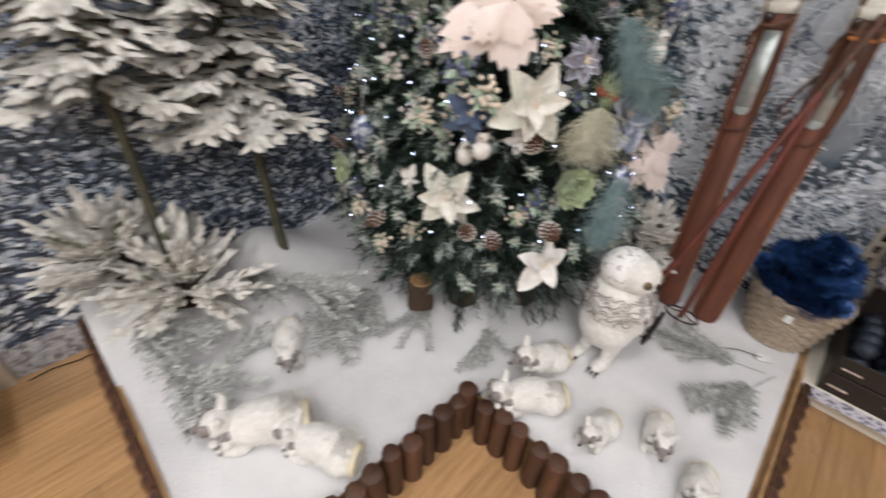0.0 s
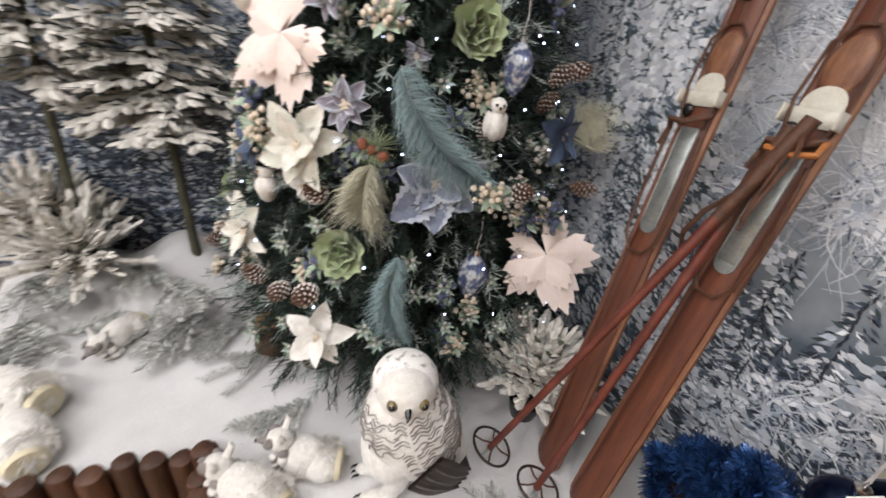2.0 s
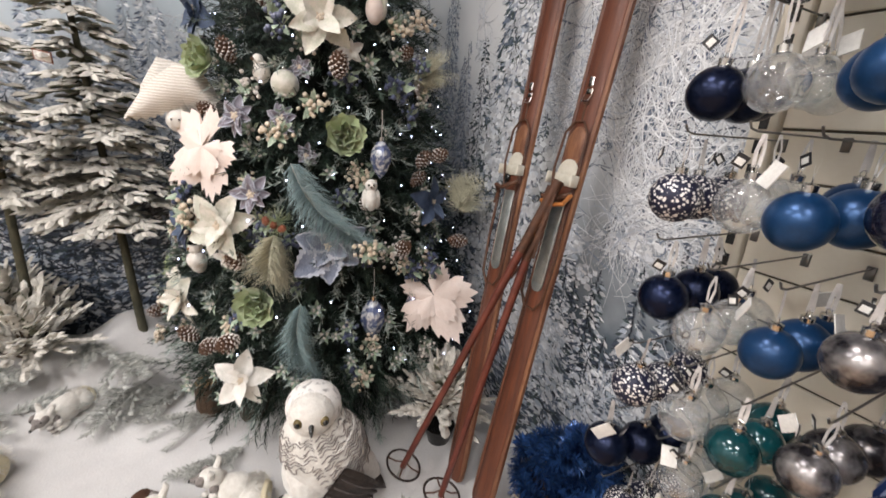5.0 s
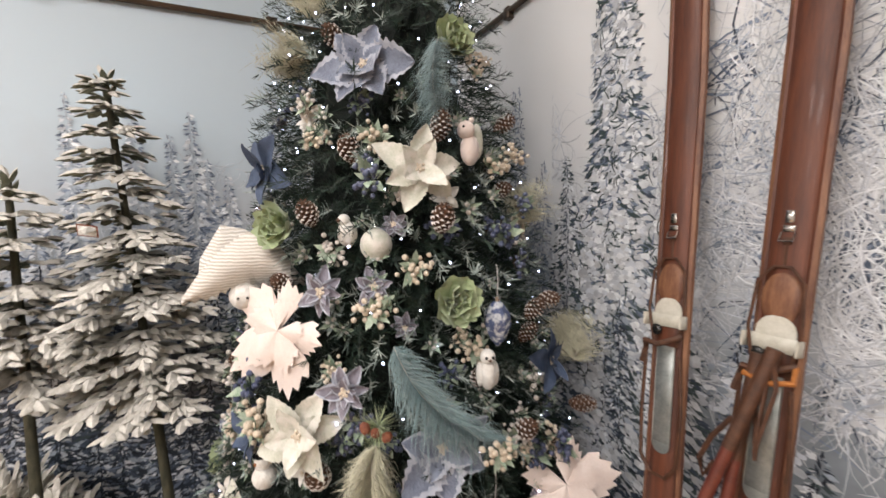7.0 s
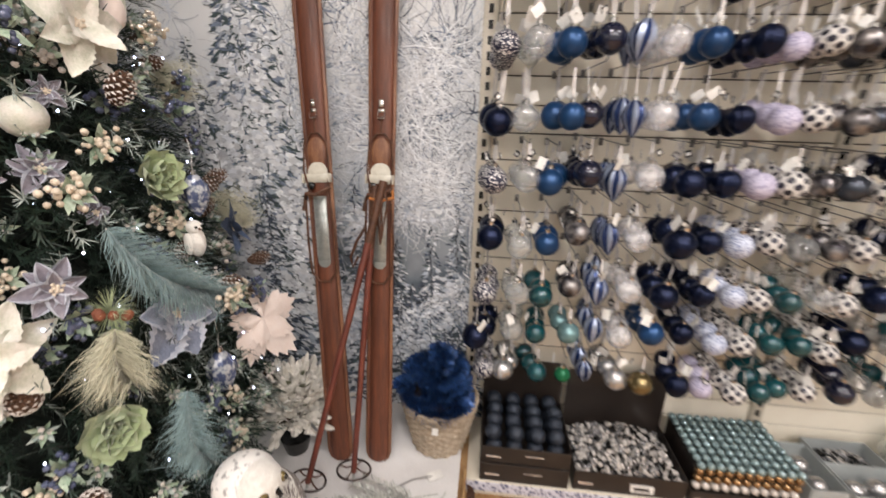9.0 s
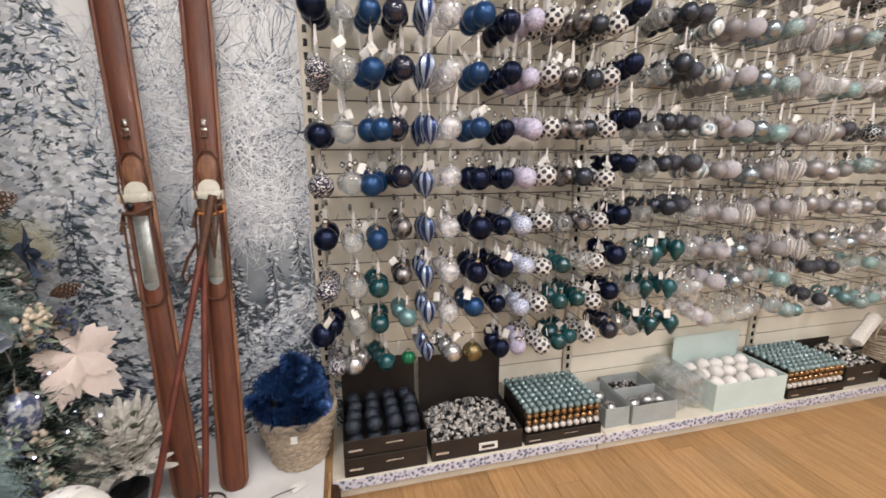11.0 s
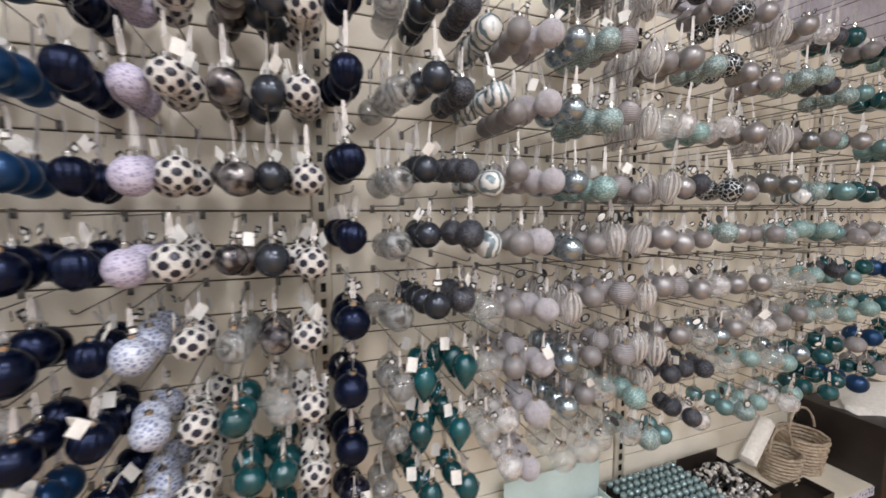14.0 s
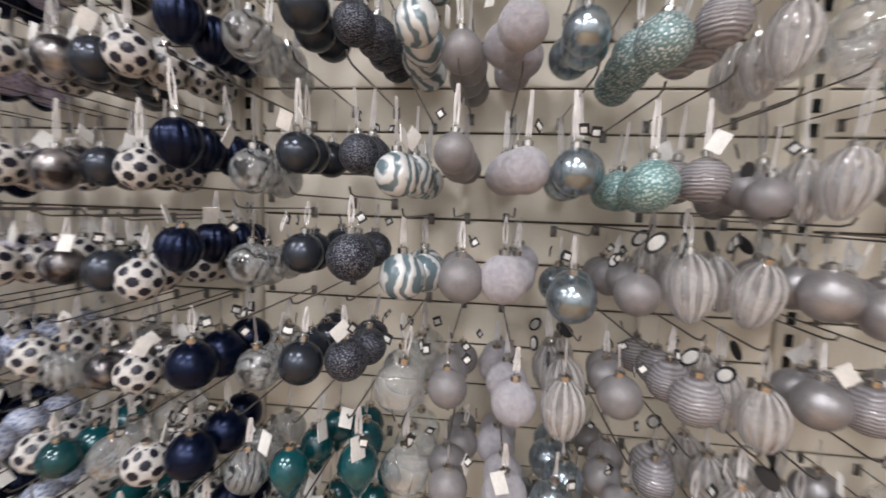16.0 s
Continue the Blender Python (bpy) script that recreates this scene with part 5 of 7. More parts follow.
# ---- skis, poles and basket ----
def ski(x0, y0, x1, y1, z1, w):
    """A long old wooden ski leaning on the wall."""
    foot, top = Vector((x0, y0, PF + 0.002)), Vector((x1, y1, z1))
    up = (top - foot).normalized()
    L = (top - foot).length
    right = Vector((1, 0, 0))
    out = right.cross(up).normalized() * 1.0
    if out.y > 0:
        out = -out
    right = up.cross(-out).normalized()
    m = Matrix(((right.x, out.x, up.x, foot.x), (right.y, out.y, up.y, foot.y), (right.z, out.z, up.z, foot.z), (0, 0, 0, 1)))
    ob = thing("ski", "long worn red-brown varnished wooden ski leaning on the wall", "ski", m, "pair of skis")
    h = w / 2
    rows = []
    for z, k, d in ((0.0, 0.55, 0.0), (0.012, 0.8, 0), (0.035, 0.97, 0), (0.12, 1.0, 0), (L * 0.45, 0.90, 0), (L * 0.55, 0.90, 0), (L * 0.86, 1.0, 0.0), (L * 1.0, 0.96, 0.012), (L * 1.07, 0.7, 0.05), (L * 1.10, 0.15, 0.085)):
        ring = [(-h, 0), (-h, 0.010), (-h * 0.82, 0.014), (-h * 0.72, 0.011), (-h * 0.62, 0.016), (-h * 0.2, 0.020), (h * 0.2, 0.020), (h * 0.62, 0.016), (h * 0.72, 0.011), (h * 0.82, 0.014), (h, 0.010), (h, 0), (-h, 0)]
        rows.append([(x * k, y + d, z) for x, y in ring])
    g = Geo().sheet(rows)
    for i in range(len(g.f)):
        if i % 12 in (0, 1, 10, 9):
            g.m[i] = 1
    part("body", g, [SKI, SKIE], ob)
    g = Geo().box(-0.024, 0.0205, 0.84, 0.024, 0.024, 1.08, 0, None, 0.003)
    g.lathe([(0.024, 0.0), (0.0235, 0.003), (0.004, 0.0035)], 20, 0, pose(0, 0.0205, 0.84, -90))
    part("foot_plate", g, STEEL, ob, "grey worn steel foot plate")
    g = Geo().lathe([(0.036, 0.0), (0.037, 0.0015), (0.036, 0.0035), (0.004, 0.004)], 24, 0, pose(0, 0.0205, 1.165, -90))
    g.box(-0.049, 0.0205, 1.128, 0.049, 0.0245, 1.160, 0, None, 0.002).box(-0.05, 0.0205, 1.128, -0.046, 0.05, 1.160, 0, None, 0.002).box(0.046, 0.0205, 1.128, 0.05, 0.05, 1.160, 0, None, 0.002)
    part("toe_plate", g, PLATEW, ob, "ivory painted metal toe plate")
    part("strap_hole", Geo().ball((0.028, 0.026, 1.118), (0.016, 0.006, 0.014), 12), BLACK, ob, "dark strap opening")
    g = Geo().tube([(-0.045, 0.03, 1.11), (0.0, 0.06, 1.085), (0.035, 0.055, 1.09), (0.05, 0.03, 1.07), (0.06, 0.03, 1.03)], 0.007, 8)
    part("toe_strap", g, LEATH, ob, "dark leather toe strap")
    g = Geo().ball((0, 0.018, 1.235), (0.036, 0.008, 0.055), 16)
    part("heel_pad", g, SKIE, ob, "tan leather pad")
    loop = [(-0.03, 0.028, 1.08), (-0.047, 0.03, 1.17), (-0.04, 0.028, 1.27), (-0.015, 0.026, 1.30), (0.015, 0.026, 1.30), (0.04, 0.028, 1.27), (0.047, 0.03, 1.17), (0.03, 0.028, 1.08)]
    part("upper_loop", Geo().tube(loop, 0.0035, 6), LEATH, ob, "thin leather loop")
    loop = [(-0.04, 0.028, 1.06), (-0.052, 0.03, 0.92), (-0.047, 0.03, 0.80), (-0.02, 0.03, 0.765), (0.02, 0.03, 0.765), (0.047, 0.03, 0.80), (0.052, 0.03, 0.92), (0.05, 0.028, 1.06)]
    part("lower_loop", Geo().tube(loop, 0.0045, 6), LEATH, ob, "brown leather cable loop")
    g = Geo().tube([(0, 0.02, 1.30), (0, 0.022, 1.36)], 0.003, 6)
    g.box(-0.008, 0.018, 1.345, 0.008, 0.026, 1.36, 0, None, 0.002)
    part("lug_cord", g, LEATH, ob, "short leather cord")
    g = Geo().box(-0.011, 0.0195, 1.372, 0.011, 0.0235, 1.385, 0, None, 0.002).box(-0.008, 0.0195, 1.39, 0.008, 0.0255, 1.415, 0, None, 0.002)
    g.tube([(-0.012, 0.022, 1.37), (-0.012, 0.03, 1.352), (0.012, 0.03, 1.352), (0.012, 0.022, 1.37)], 0.0018, 5)
    part("buckle", g, CHROME, ob, "small bright metal buckle")
    for c in ob.children:
        if not c.name.startswith("body"):
            c.matrix_basis = pose(0, 0, -0.022)
    return ob


ski(-0.500, -0.360, -0.652, -0.034, 2.15, 0.104)
sk2 = ski(-0.350, -0.345, -0.362, -0.034, 2.15, 0.104)
part("side_strap", Geo().tube([(-0.045, 0.03, 1.085), (-0.055, 0.06, 1.06), (-0.02, 0.07, 1.05), (0.03, 0.06, 1.055)], 0.006, 8), ORANGE, sk2, "tan orange leather strap")
part("hanging_strap", Geo().tube([(0.05, 0.04, 0.95), (0.075, 0.06, 0.90), (0.10, 0.05, 0.84), (0.095, 0.04, 0.80), (0.075, 0.04, 0.84)], 0.006, 6), LEATH, sk2, "loose brown leather strap")


def pole(p0, p1):
    a, b = Vector(p0), Vector(p1)
    d = (b - a).normalized()
    ob = thing("ski_pole", "old red-brown cane ski pole with ring basket leaning on the skis", "ski pole", Matrix.Translation(a), "ski poles")
    L = (b - a).length
    part("shaft", Geo().tube([d * 0.02, d * L * 0.5, d * (L - 0.2)], 0.0105, 10, r1=0.0125), POLE, ob)
    part("grip", Geo().tube([d * (L - 0.22), d * (L - 0.1), d * L], 0.0135, 10, r1=0.015), LEATH, ob, "dark leather grip")
    part("tip", Geo().tube([d * -0.045, d * 0.03], 0.002, 6, r1=0.007), STEEL, ob, "steel tip")
    q = d.to_track_quat("Z", "Y").to_matrix().to_4x4()
    ring = [q @ Vector((0.062 * math.cos(i * math.pi / 12), 0.062 * math.sin(i * math.pi / 12), 0.03)) for i in range(25)]
    part("basket_ring", Geo().tube(ring, 0.0042, 6), IRON, ob, "dark iron basket ring")
    sp = Geo()
    for i in range(4):
        e = ring[i * 6]
        sp.tube([d * 0.045, (Vector(e) + d * 0.03) * 0.5, e], 0.003, 5)
    part("spokes", sp, LEATH, ob, "leather spokes")
    part("wrist_strap", Geo().tube([d * (L - 0.01), d * (L - 0.05) + Vector((0.03, -0.02, -0.02)), d * (L - 0.16) + Vector((0.035, -0.02, -0.04)), d * (L - 0.02)], 0.004, 5), LEATH, ob, "thin leather wrist strap")


pole((-0.560, -0.555, PF + 0.05), (-0.335, -0.235, 1.265))
pole((-0.415, -0.470, PF + 0.03), (-0.368, -0.225, 1.245))

BX, BY = -0.12, -0.205
bk = thing("wicker_basket", "round pale wicker basket filled with blue tinsel garland", "basket", pose(BX, BY, PF + 0.004))
weave = Geo()
for j in range(13):
    z = 0.008 + j * 0.0165
    r = 0.105 + 0.045 * z / 0.2
    pts = [((r + 0.004 * math.cos(16 * a + math.pi * (j % 2))) * math.cos(a), (r + 0.004 * math.cos(16 * a + math.pi * (j % 2))) * math.sin(a), z) for a in [2 * math.pi * i / 64 for i in range(65)]]
    put("weaver", mesh_of("weaver", Geo().tube(pts, 0.0082, 6), WICKER), bk)
stake = mesh_of("stake", Geo().tube([(0.104, 0, 0.0), (0.128, 0, 0.11), (0.150, 0, 0.218)], 0.0055, 6), WICKER)
for i in range(32):
    put("stake", stake, bk, pose(0, 0, 0, 0, 0, i * 11.25))
for k in range(2):
    pts = [(0.152 * math.cos(a), 0.152 * math.sin(a), 0.222 + 0.006 * math.sin(9 * a + k * math.pi)) for a in [2 * math.pi * i / 48 for i in range(49)]]
    put("rim", mesh_of("rim", Geo().tube(pts, 0.010, 7), WICKER), bk)
part("base", Geo().lathe([(0.10, 0.0), (0.105, 0.008), (0.02, 0.01)], 24), WICKER, bk)
part("inner_lining", Geo().lathe([(0.094, 0.010), (0.097, 0.012), (0.138, 0.205), (0.130, 0.205)], 24), BARK, bk)
part("label_tag", Geo().box(-0.012, -0.163, 0.165, 0.012, -0.158, 0.195), CARD, bk, "small paper tag", smooth=False)
tq = random.Random(8)
g = Geo()
coil = []
for i in range(420):
    k = i / 419
    a = k * 2 * math.pi * 12 + 0.7 * math.sin(i * 0.21)
    R_ = (0.06 + 0.115 * math.sin(math.pi * min(1, k * 1.05))) * math.sqrt(max(0.03, 1 - k ** 3)) * (0.62 + 0.38 * math.cos(i * 0.097))
    coil.append(Vector((R_ * math.cos(a), R_ * math.sin(a), 0.165 + 0.27 * k + 0.02 * math.sin(i * 0.43))))
for i in range(26000):
    k = tq.random() * 418
    j = int(k)
    p = coil[j].lerp(coil[j + 1], k - j)
    ax = (coil[j + 1] - coil[j]).normalized()
    d = ax.orthogonal().normalized()
    d.rotate(Matrix.Rotation(tq.uniform(0, 6.283), 3, ax))
    d = (d + ax * tq.uniform(0.1, 0.7)).normalized()
    t = d.cross(ax).normalized() * 0.0024
    ln = tq.uniform(0.022, 0.040)
    g.add([p - t, p + t, p + d * ln + t * 0.6, p + d * ln - t * 0.6], [(0, 1, 2, 3)])
tin = thing("tinsel_garland", "heap of shiny dark blue tinsel garland in the wicker basket", "tinsel garland", pose(BX, BY, PF + 0.004), kind="stuff", me=mesh_of("tinsel_garland", g, TINSEL, False))


# ---- display wall of baubles ----
BAYS = (0.0, 1.25, 2.5, 3.75)
HOOK_Y = -0.34
SH_Z, SH_Y = 0.125, -0.37
panel_me = mesh_of("slat", Geo().box(0.028, -0.0, 0.0, 1.222, 0.018, 0.0945, 0, None, 0.0025), SLAT, False)
# one dark sheet behind all slats; its colour carries the shade of the grooves
groove_me = mesh_of("groove", Geo().box(0.028, 0.006, 0.0, 1.222, 0.02, 2.1), GROOVE_SHADE, False)
up = Geo().box(-0.026, -0.012, 0.0, 0.026, 0.03, 2.26, 0, None, 0.003)
up_me = mesh_of("upright", up, SHELFM)
slot_me = mesh_of("slot", Geo().box(-0.008, -0.0145, -0.014, 0.008, -0.012, 0.014), BLACK, False)
shelf_me = mesh_of("base_shelf", Geo().box(0.004, SH_Y, SH_Z - 0.02, 1.246, -0.014, SH_Z, 0, None, 0.003), SHELFM)
lip_me = mesh_of("ticket_strip", Geo().box(0.004, SH_Y - 0.006, SH_Z - 0.045, 1.246, SH_Y - 0.002, SH_Z - 0.004), STRIP, False)
kick_me = mesh_of("kick_plate", Geo().box(0.004, SH_Y + 0.05, 0.0, 1.246, SH_Y + 0.065, SH_Z - 0.02), SHELFM, False)
for bi, bx in enumerate(BAYS):
    bay = thing("display_bay", "cream slatted shop display bay with slotted uprights and base shelf", "display shelving", pose(bx, 0, 0), "display bays")
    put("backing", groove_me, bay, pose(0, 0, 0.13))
    for k in range(21):
        put("slat", panel_me, bay, pose(0, 0, 0.131 + k * 0.1))
    u = put("upright", up_me, bay)
    for k in range(40):
        put("slot", slot_me, u, pose(0, 0, 0.19 + k * 0.05))
    put("base_shelf", shelf_me, bay)
    put("ticket_strip", lip_me, bay, None, "white and blue printed ticket strip")
    put("kick_plate", kick_me, bay)
head = thing("header_panel", "pale lilac header panel above the display bays", "header panel", pose(0, 0, 0))
part("board", Geo().box(0.0, -0.012, 2.275, 5.0, 0.02, 2.75, 0, None, 0.003), mat("lilac_header", (0.42, 0.40, 0.52), 0.5, 0, (0.62, 0.62, 0.7), 6), head)


# kinds of bauble
def bauble_mat(name, col, rough, metal, **k):
    return mat(name, col, rough, metal, tuple(c * 0.7 for c in col), 25, vary=0.15, **k)


def shell(name, tint, rough, film):
    """Thin blown glass: see-through, glossy towards its rim, with a faint milky film."""
    mt = bpy.data.materials.new(name)
    mt.use_nodes = True
    N, L = mt.node_tree.nodes, mt.node_tree.links
    N.remove(N["Principled BSDF"])
    out = N["Material Output"]
    tr, di, gs = N.new("ShaderNodeBsdfTransparent"), N.new("ShaderNodeBsdfDiffuse"), N.new("ShaderNodeBsdfGlossy")
    tr.inputs[0].default_value = (*tint, 1)
    nz, mr = N.new("ShaderNodeTexNoise"), N.new("ShaderNodeMapRange")
    nz.inputs["Scale"].default_value = 40
    mr.inputs[1].default_value, mr.inputs[2].default_value = 0.35, 0.7
    mr.inputs[3].default_value, mr.inputs[4].default_value = film * 0.4, film * 1.4
    tc = N.new("ShaderNodeTexCoord")
    L.new(tc.outputs["Object"], nz.inputs["Vector"])
    L.new(nz.outputs["Fac"], mr.inputs[0])
    di.inputs[0].default_value = (0.80, 0.80, 0.82, 1)
    gs.inputs[0].default_value = (0.95, 0.96, 0.97, 1)
    gs.inputs["Roughness"].default_value = rough
    m1, m2, lw = N.new("ShaderNodeMixShader"), N.new("ShaderNodeMixShader"), N.new("ShaderNodeLayerWeight")
    lw.inputs[0].default_value = 0.28
    L.new(mr.outputs[0], m1.inputs[0])
    L.new(tr.outputs[0], m1.inputs[1])
    L.new(di.outputs[0], m1.inputs[2])
    L.new(lw.outputs["Facing"], m2.inputs[0])
    L.new(m1.outputs[0], m2.inputs[1])
    L.new(gs.outputs[0], m2.inputs[2])
    L.new(m2.outputs[0], out.inputs["Surface"])
    return mt


BM = {
    "navy": bauble_mat("matt_navy_glass", (0.006, 0.012, 0.040), 0.26, 0.7),
    "royal": bauble_mat("royal_blue_glass", (0.012, 0.06, 0.17), 0.28, 0.45),
    "ink": bauble_mat("inky_gloss", (0.008, 0.010, 0.030), 0.10, 0.2, coat=0.6),
    "speck": pattern(bauble_mat("navy_with_snow_beads", (0.02, 0.02, 0.06), 0.4, 0.2), "cells", 150, (0.80, 0.78, 0.76), (0.012, 0.014, 0.04), 0.36, 0.44),
    "clear": shell("clear_glass", (0.93, 0.95, 0.95), 0.06, 0.16),
    "drop": pattern(bauble_mat("blue_silver_stripes", (0.2, 0.3, 0.5), 0.25, 0.5), "noise", 1, (0.2, 0.3, 0.5), (0.2, 0.3, 0.5)),
    "white": shell("frosted_white_glass", (0.95, 0.95, 0.96), 0.16, 0.42),
    "lilac": pattern(bauble_mat("lilac_threaded", (0.4, 0.36, 0.5), 0.6, 0.1), "net", 95, (0.55, 0.52, 0.64), (0.27, 0.25, 0.40), 0.05, 0.25),
    "bluelace": pattern(bauble_mat("blue_lace", (0.4, 0.46, 0.6), 0.5, 0.1), "net", 85, (0.60, 0.64, 0.74), (0.16, 0.20, 0.36), 0.05, 0.25),
    "check": pattern(bauble_mat("white_beaded_cells", (0.7, 0.7, 0.7), 0.6, 0.0), "cells", 52, (0.02, 0.02, 0.035), (0.80, 0.78, 0.75), 0.50, 0.58),
    "band": pattern(bauble_mat("smoke_silver_band", (0.2, 0.2, 0.22), 0.25, 0.6), "noise", 26, (0.03, 0.028, 0.034), (0.36, 0.34, 0.34), 0.42, 0.66),
    "slate": bauble_mat("slate_gloss", (0.055, 0.065, 0.085), 0.22, 0.6),
    "wire": pattern(mat("clear_with_black_wire", (0.6, 0.6, 0.6), 0.1, 0.2, alpha=0.5, coat=0.6), "swirl", 22, (0.015, 0.015, 0.02), (0.40, 0.42, 0.43), 0.12, 0.24),
    "glitter": pattern(bauble_mat("dark_glitter", (0.05, 0.06, 0.08), 0.4, 0.5), "cells", 330, (0.30, 0.32, 0.36), (0.018, 0.020, 0.034), 0.15, 0.5),
    "marble": pattern(bauble_mat("marbled_white_teal", (0.5, 0.6, 0.62), 0.2, 0.1, coat=0.4), "swirl", 13, (0.14, 0.20, 0.23), (0.70, 0.72, 0.72), 0.25, 0.6),
    "mist": mat("grey_frosted_glass", (0.30, 0.285, 0.295), 0.38, 0.1, (0.22, 0.21, 0.215), 40, alpha=0.85),
    "fuzz": mat("lavender_fuzzy", (0.66, 0.63, 0.68), 0.95, 0, (0.46, 0.44, 0.50), 90, 1.0, sheen=0.5),
    "silverblue": bauble_mat("silver_blue", (0.42, 0.50, 0.56), 0.2, 0.85),
    "silver": bauble_mat("satin_silver", (0.36, 0.35, 0.36), 0.36, 0.55),
    "grey": bauble_mat("pewter", (0.24, 0.25, 0.26), 0.28, 0.75),
    "frostteal": pattern(bauble_mat("teal_glitter_clear", (0.4, 0.5, 0.5), 0.4, 0.3), "cells", 210, (0.70, 0.76, 0.76), (0.16, 0.25, 0.25), 0.25, 0.5),
    "swirl": pattern(mat("grey_swirl_glass", (0.4, 0.38, 0.4), 0.2, 0.1, alpha=0.8), "wave", 46, (0.26, 0.25, 0.265), (0.42, 0.40, 0.42), 0.3, 0.7),
    "onion": shell("clear_ribbed_glass", (0.86, 0.85, 0.86), 0.10, 0.22),
    "net": pattern(bauble_mat("black_with_silver_net", (0.1, 0.1, 0.1), 0.3, 0.4), "net", 60, (0.62, 0.66, 0.68), (0.012, 0.016, 0.022), 0.03, 0.08),
    "teal": mat("teal_glass", (0.006, 0.085, 0.10), 0.12, 0.25, (0.003, 0.045, 0.055), 20, coat=0.5, vary=0.25),
    "aqua": bauble_mat("aqua_pearl", (0.19, 0.34, 0.36), 0.26, 0.45),
    "sea": pattern(bauble_mat("sea_glass_glitter", (0.3, 0.5, 0.5), 0.3, 0.2), "cells", 200, (0.58, 0.70, 0.68), (0.14, 0.27, 0.27), 0.2, 0.55),
    "green": bauble_mat("emerald_gloss", (0.01, 0.16, 0.07), 0.15, 0.4),
    "gold": bauble_mat("smoky_gold_band", (0.26, 0.2, 0.10), 0.2, 0.8),
    "stripe": bauble_mat("silver_ribbed", (0.55, 0.55, 0.56), 0.25, 0.8),
}
NICE = {"navy": "matt midnight navy glass bauble", "royal": "satin royal blue glass bauble", "ink": "glossy inky navy bauble", "speck": "navy bauble covered in white snow beads", "clear": "clear glass bauble",
        "drop": "blue and silver striped teardrop bauble", "white": "frosted white glass bauble", "lilac": "lilac thread-covered bauble", "bluelace": "pale blue lace-patterned bauble", "check": "white bauble with dark honeycomb spots",
        "band": "smoky bauble with silver band", "slate": "glossy slate bauble", "wire": "clear bauble wound with black wire", "glitter": "dark glitter-coated bauble", "marble": "white and teal marbled bauble",
        "mist": "grey frosted glass bauble", "fuzz": "lavender white fuzzy bauble", "silverblue": "silvery blue bauble", "silver": "satin silver bauble", "grey": "pewter grey bauble", "frostteal": "clear bauble with teal glitter",
        "swirl": "grey swirled glass bauble", "onion": "clear ribbed bauble with silver glitter", "net": "black bauble with silver net", "teal": "teal glass bauble", "tealdrop": "pointed teal glass bauble", "aqua": "aqua pearl bauble",
        "sea": "sea-green glitter bauble", "green": "small emerald green bauble", "gold": "smoky gold banded bauble", "stripe": "silver ribbed bauble", "onionnavy": "ribbed midnight navy onion bauble"}
KIND_NAME = {"drop": "striped_teardrop", "speck": "snow_beaded", "ink": "glossy_navy", "royal": "royal_blue", "white": "frosted_white", "bluelace": "blue_lace", "check": "honeycomb", "band": "banded", "wire": "wire_wound", "mist": "grey_frosted",
             "fuzz": "fuzzy", "silverblue": "silver_blue", "frostteal": "teal_glitter", "swirl": "swirled", "onion": "ribbed_clear", "onionnavy": "ribbed_navy", "net": "netted", "tealdrop": "pointed_teal", "sea": "sea_green", "stripe": "ribbed_silver", "clear": "clear_glass", "glitter": "dark_glitter"}
RB = 0.044


def ball_prof(r, ry=1.0, n=12):
    return [(max(0.001, r * math.sin(math.pi * i / n)), -r * ry * math.cos(math.pi * i / n)) for i in range(n + 1)]


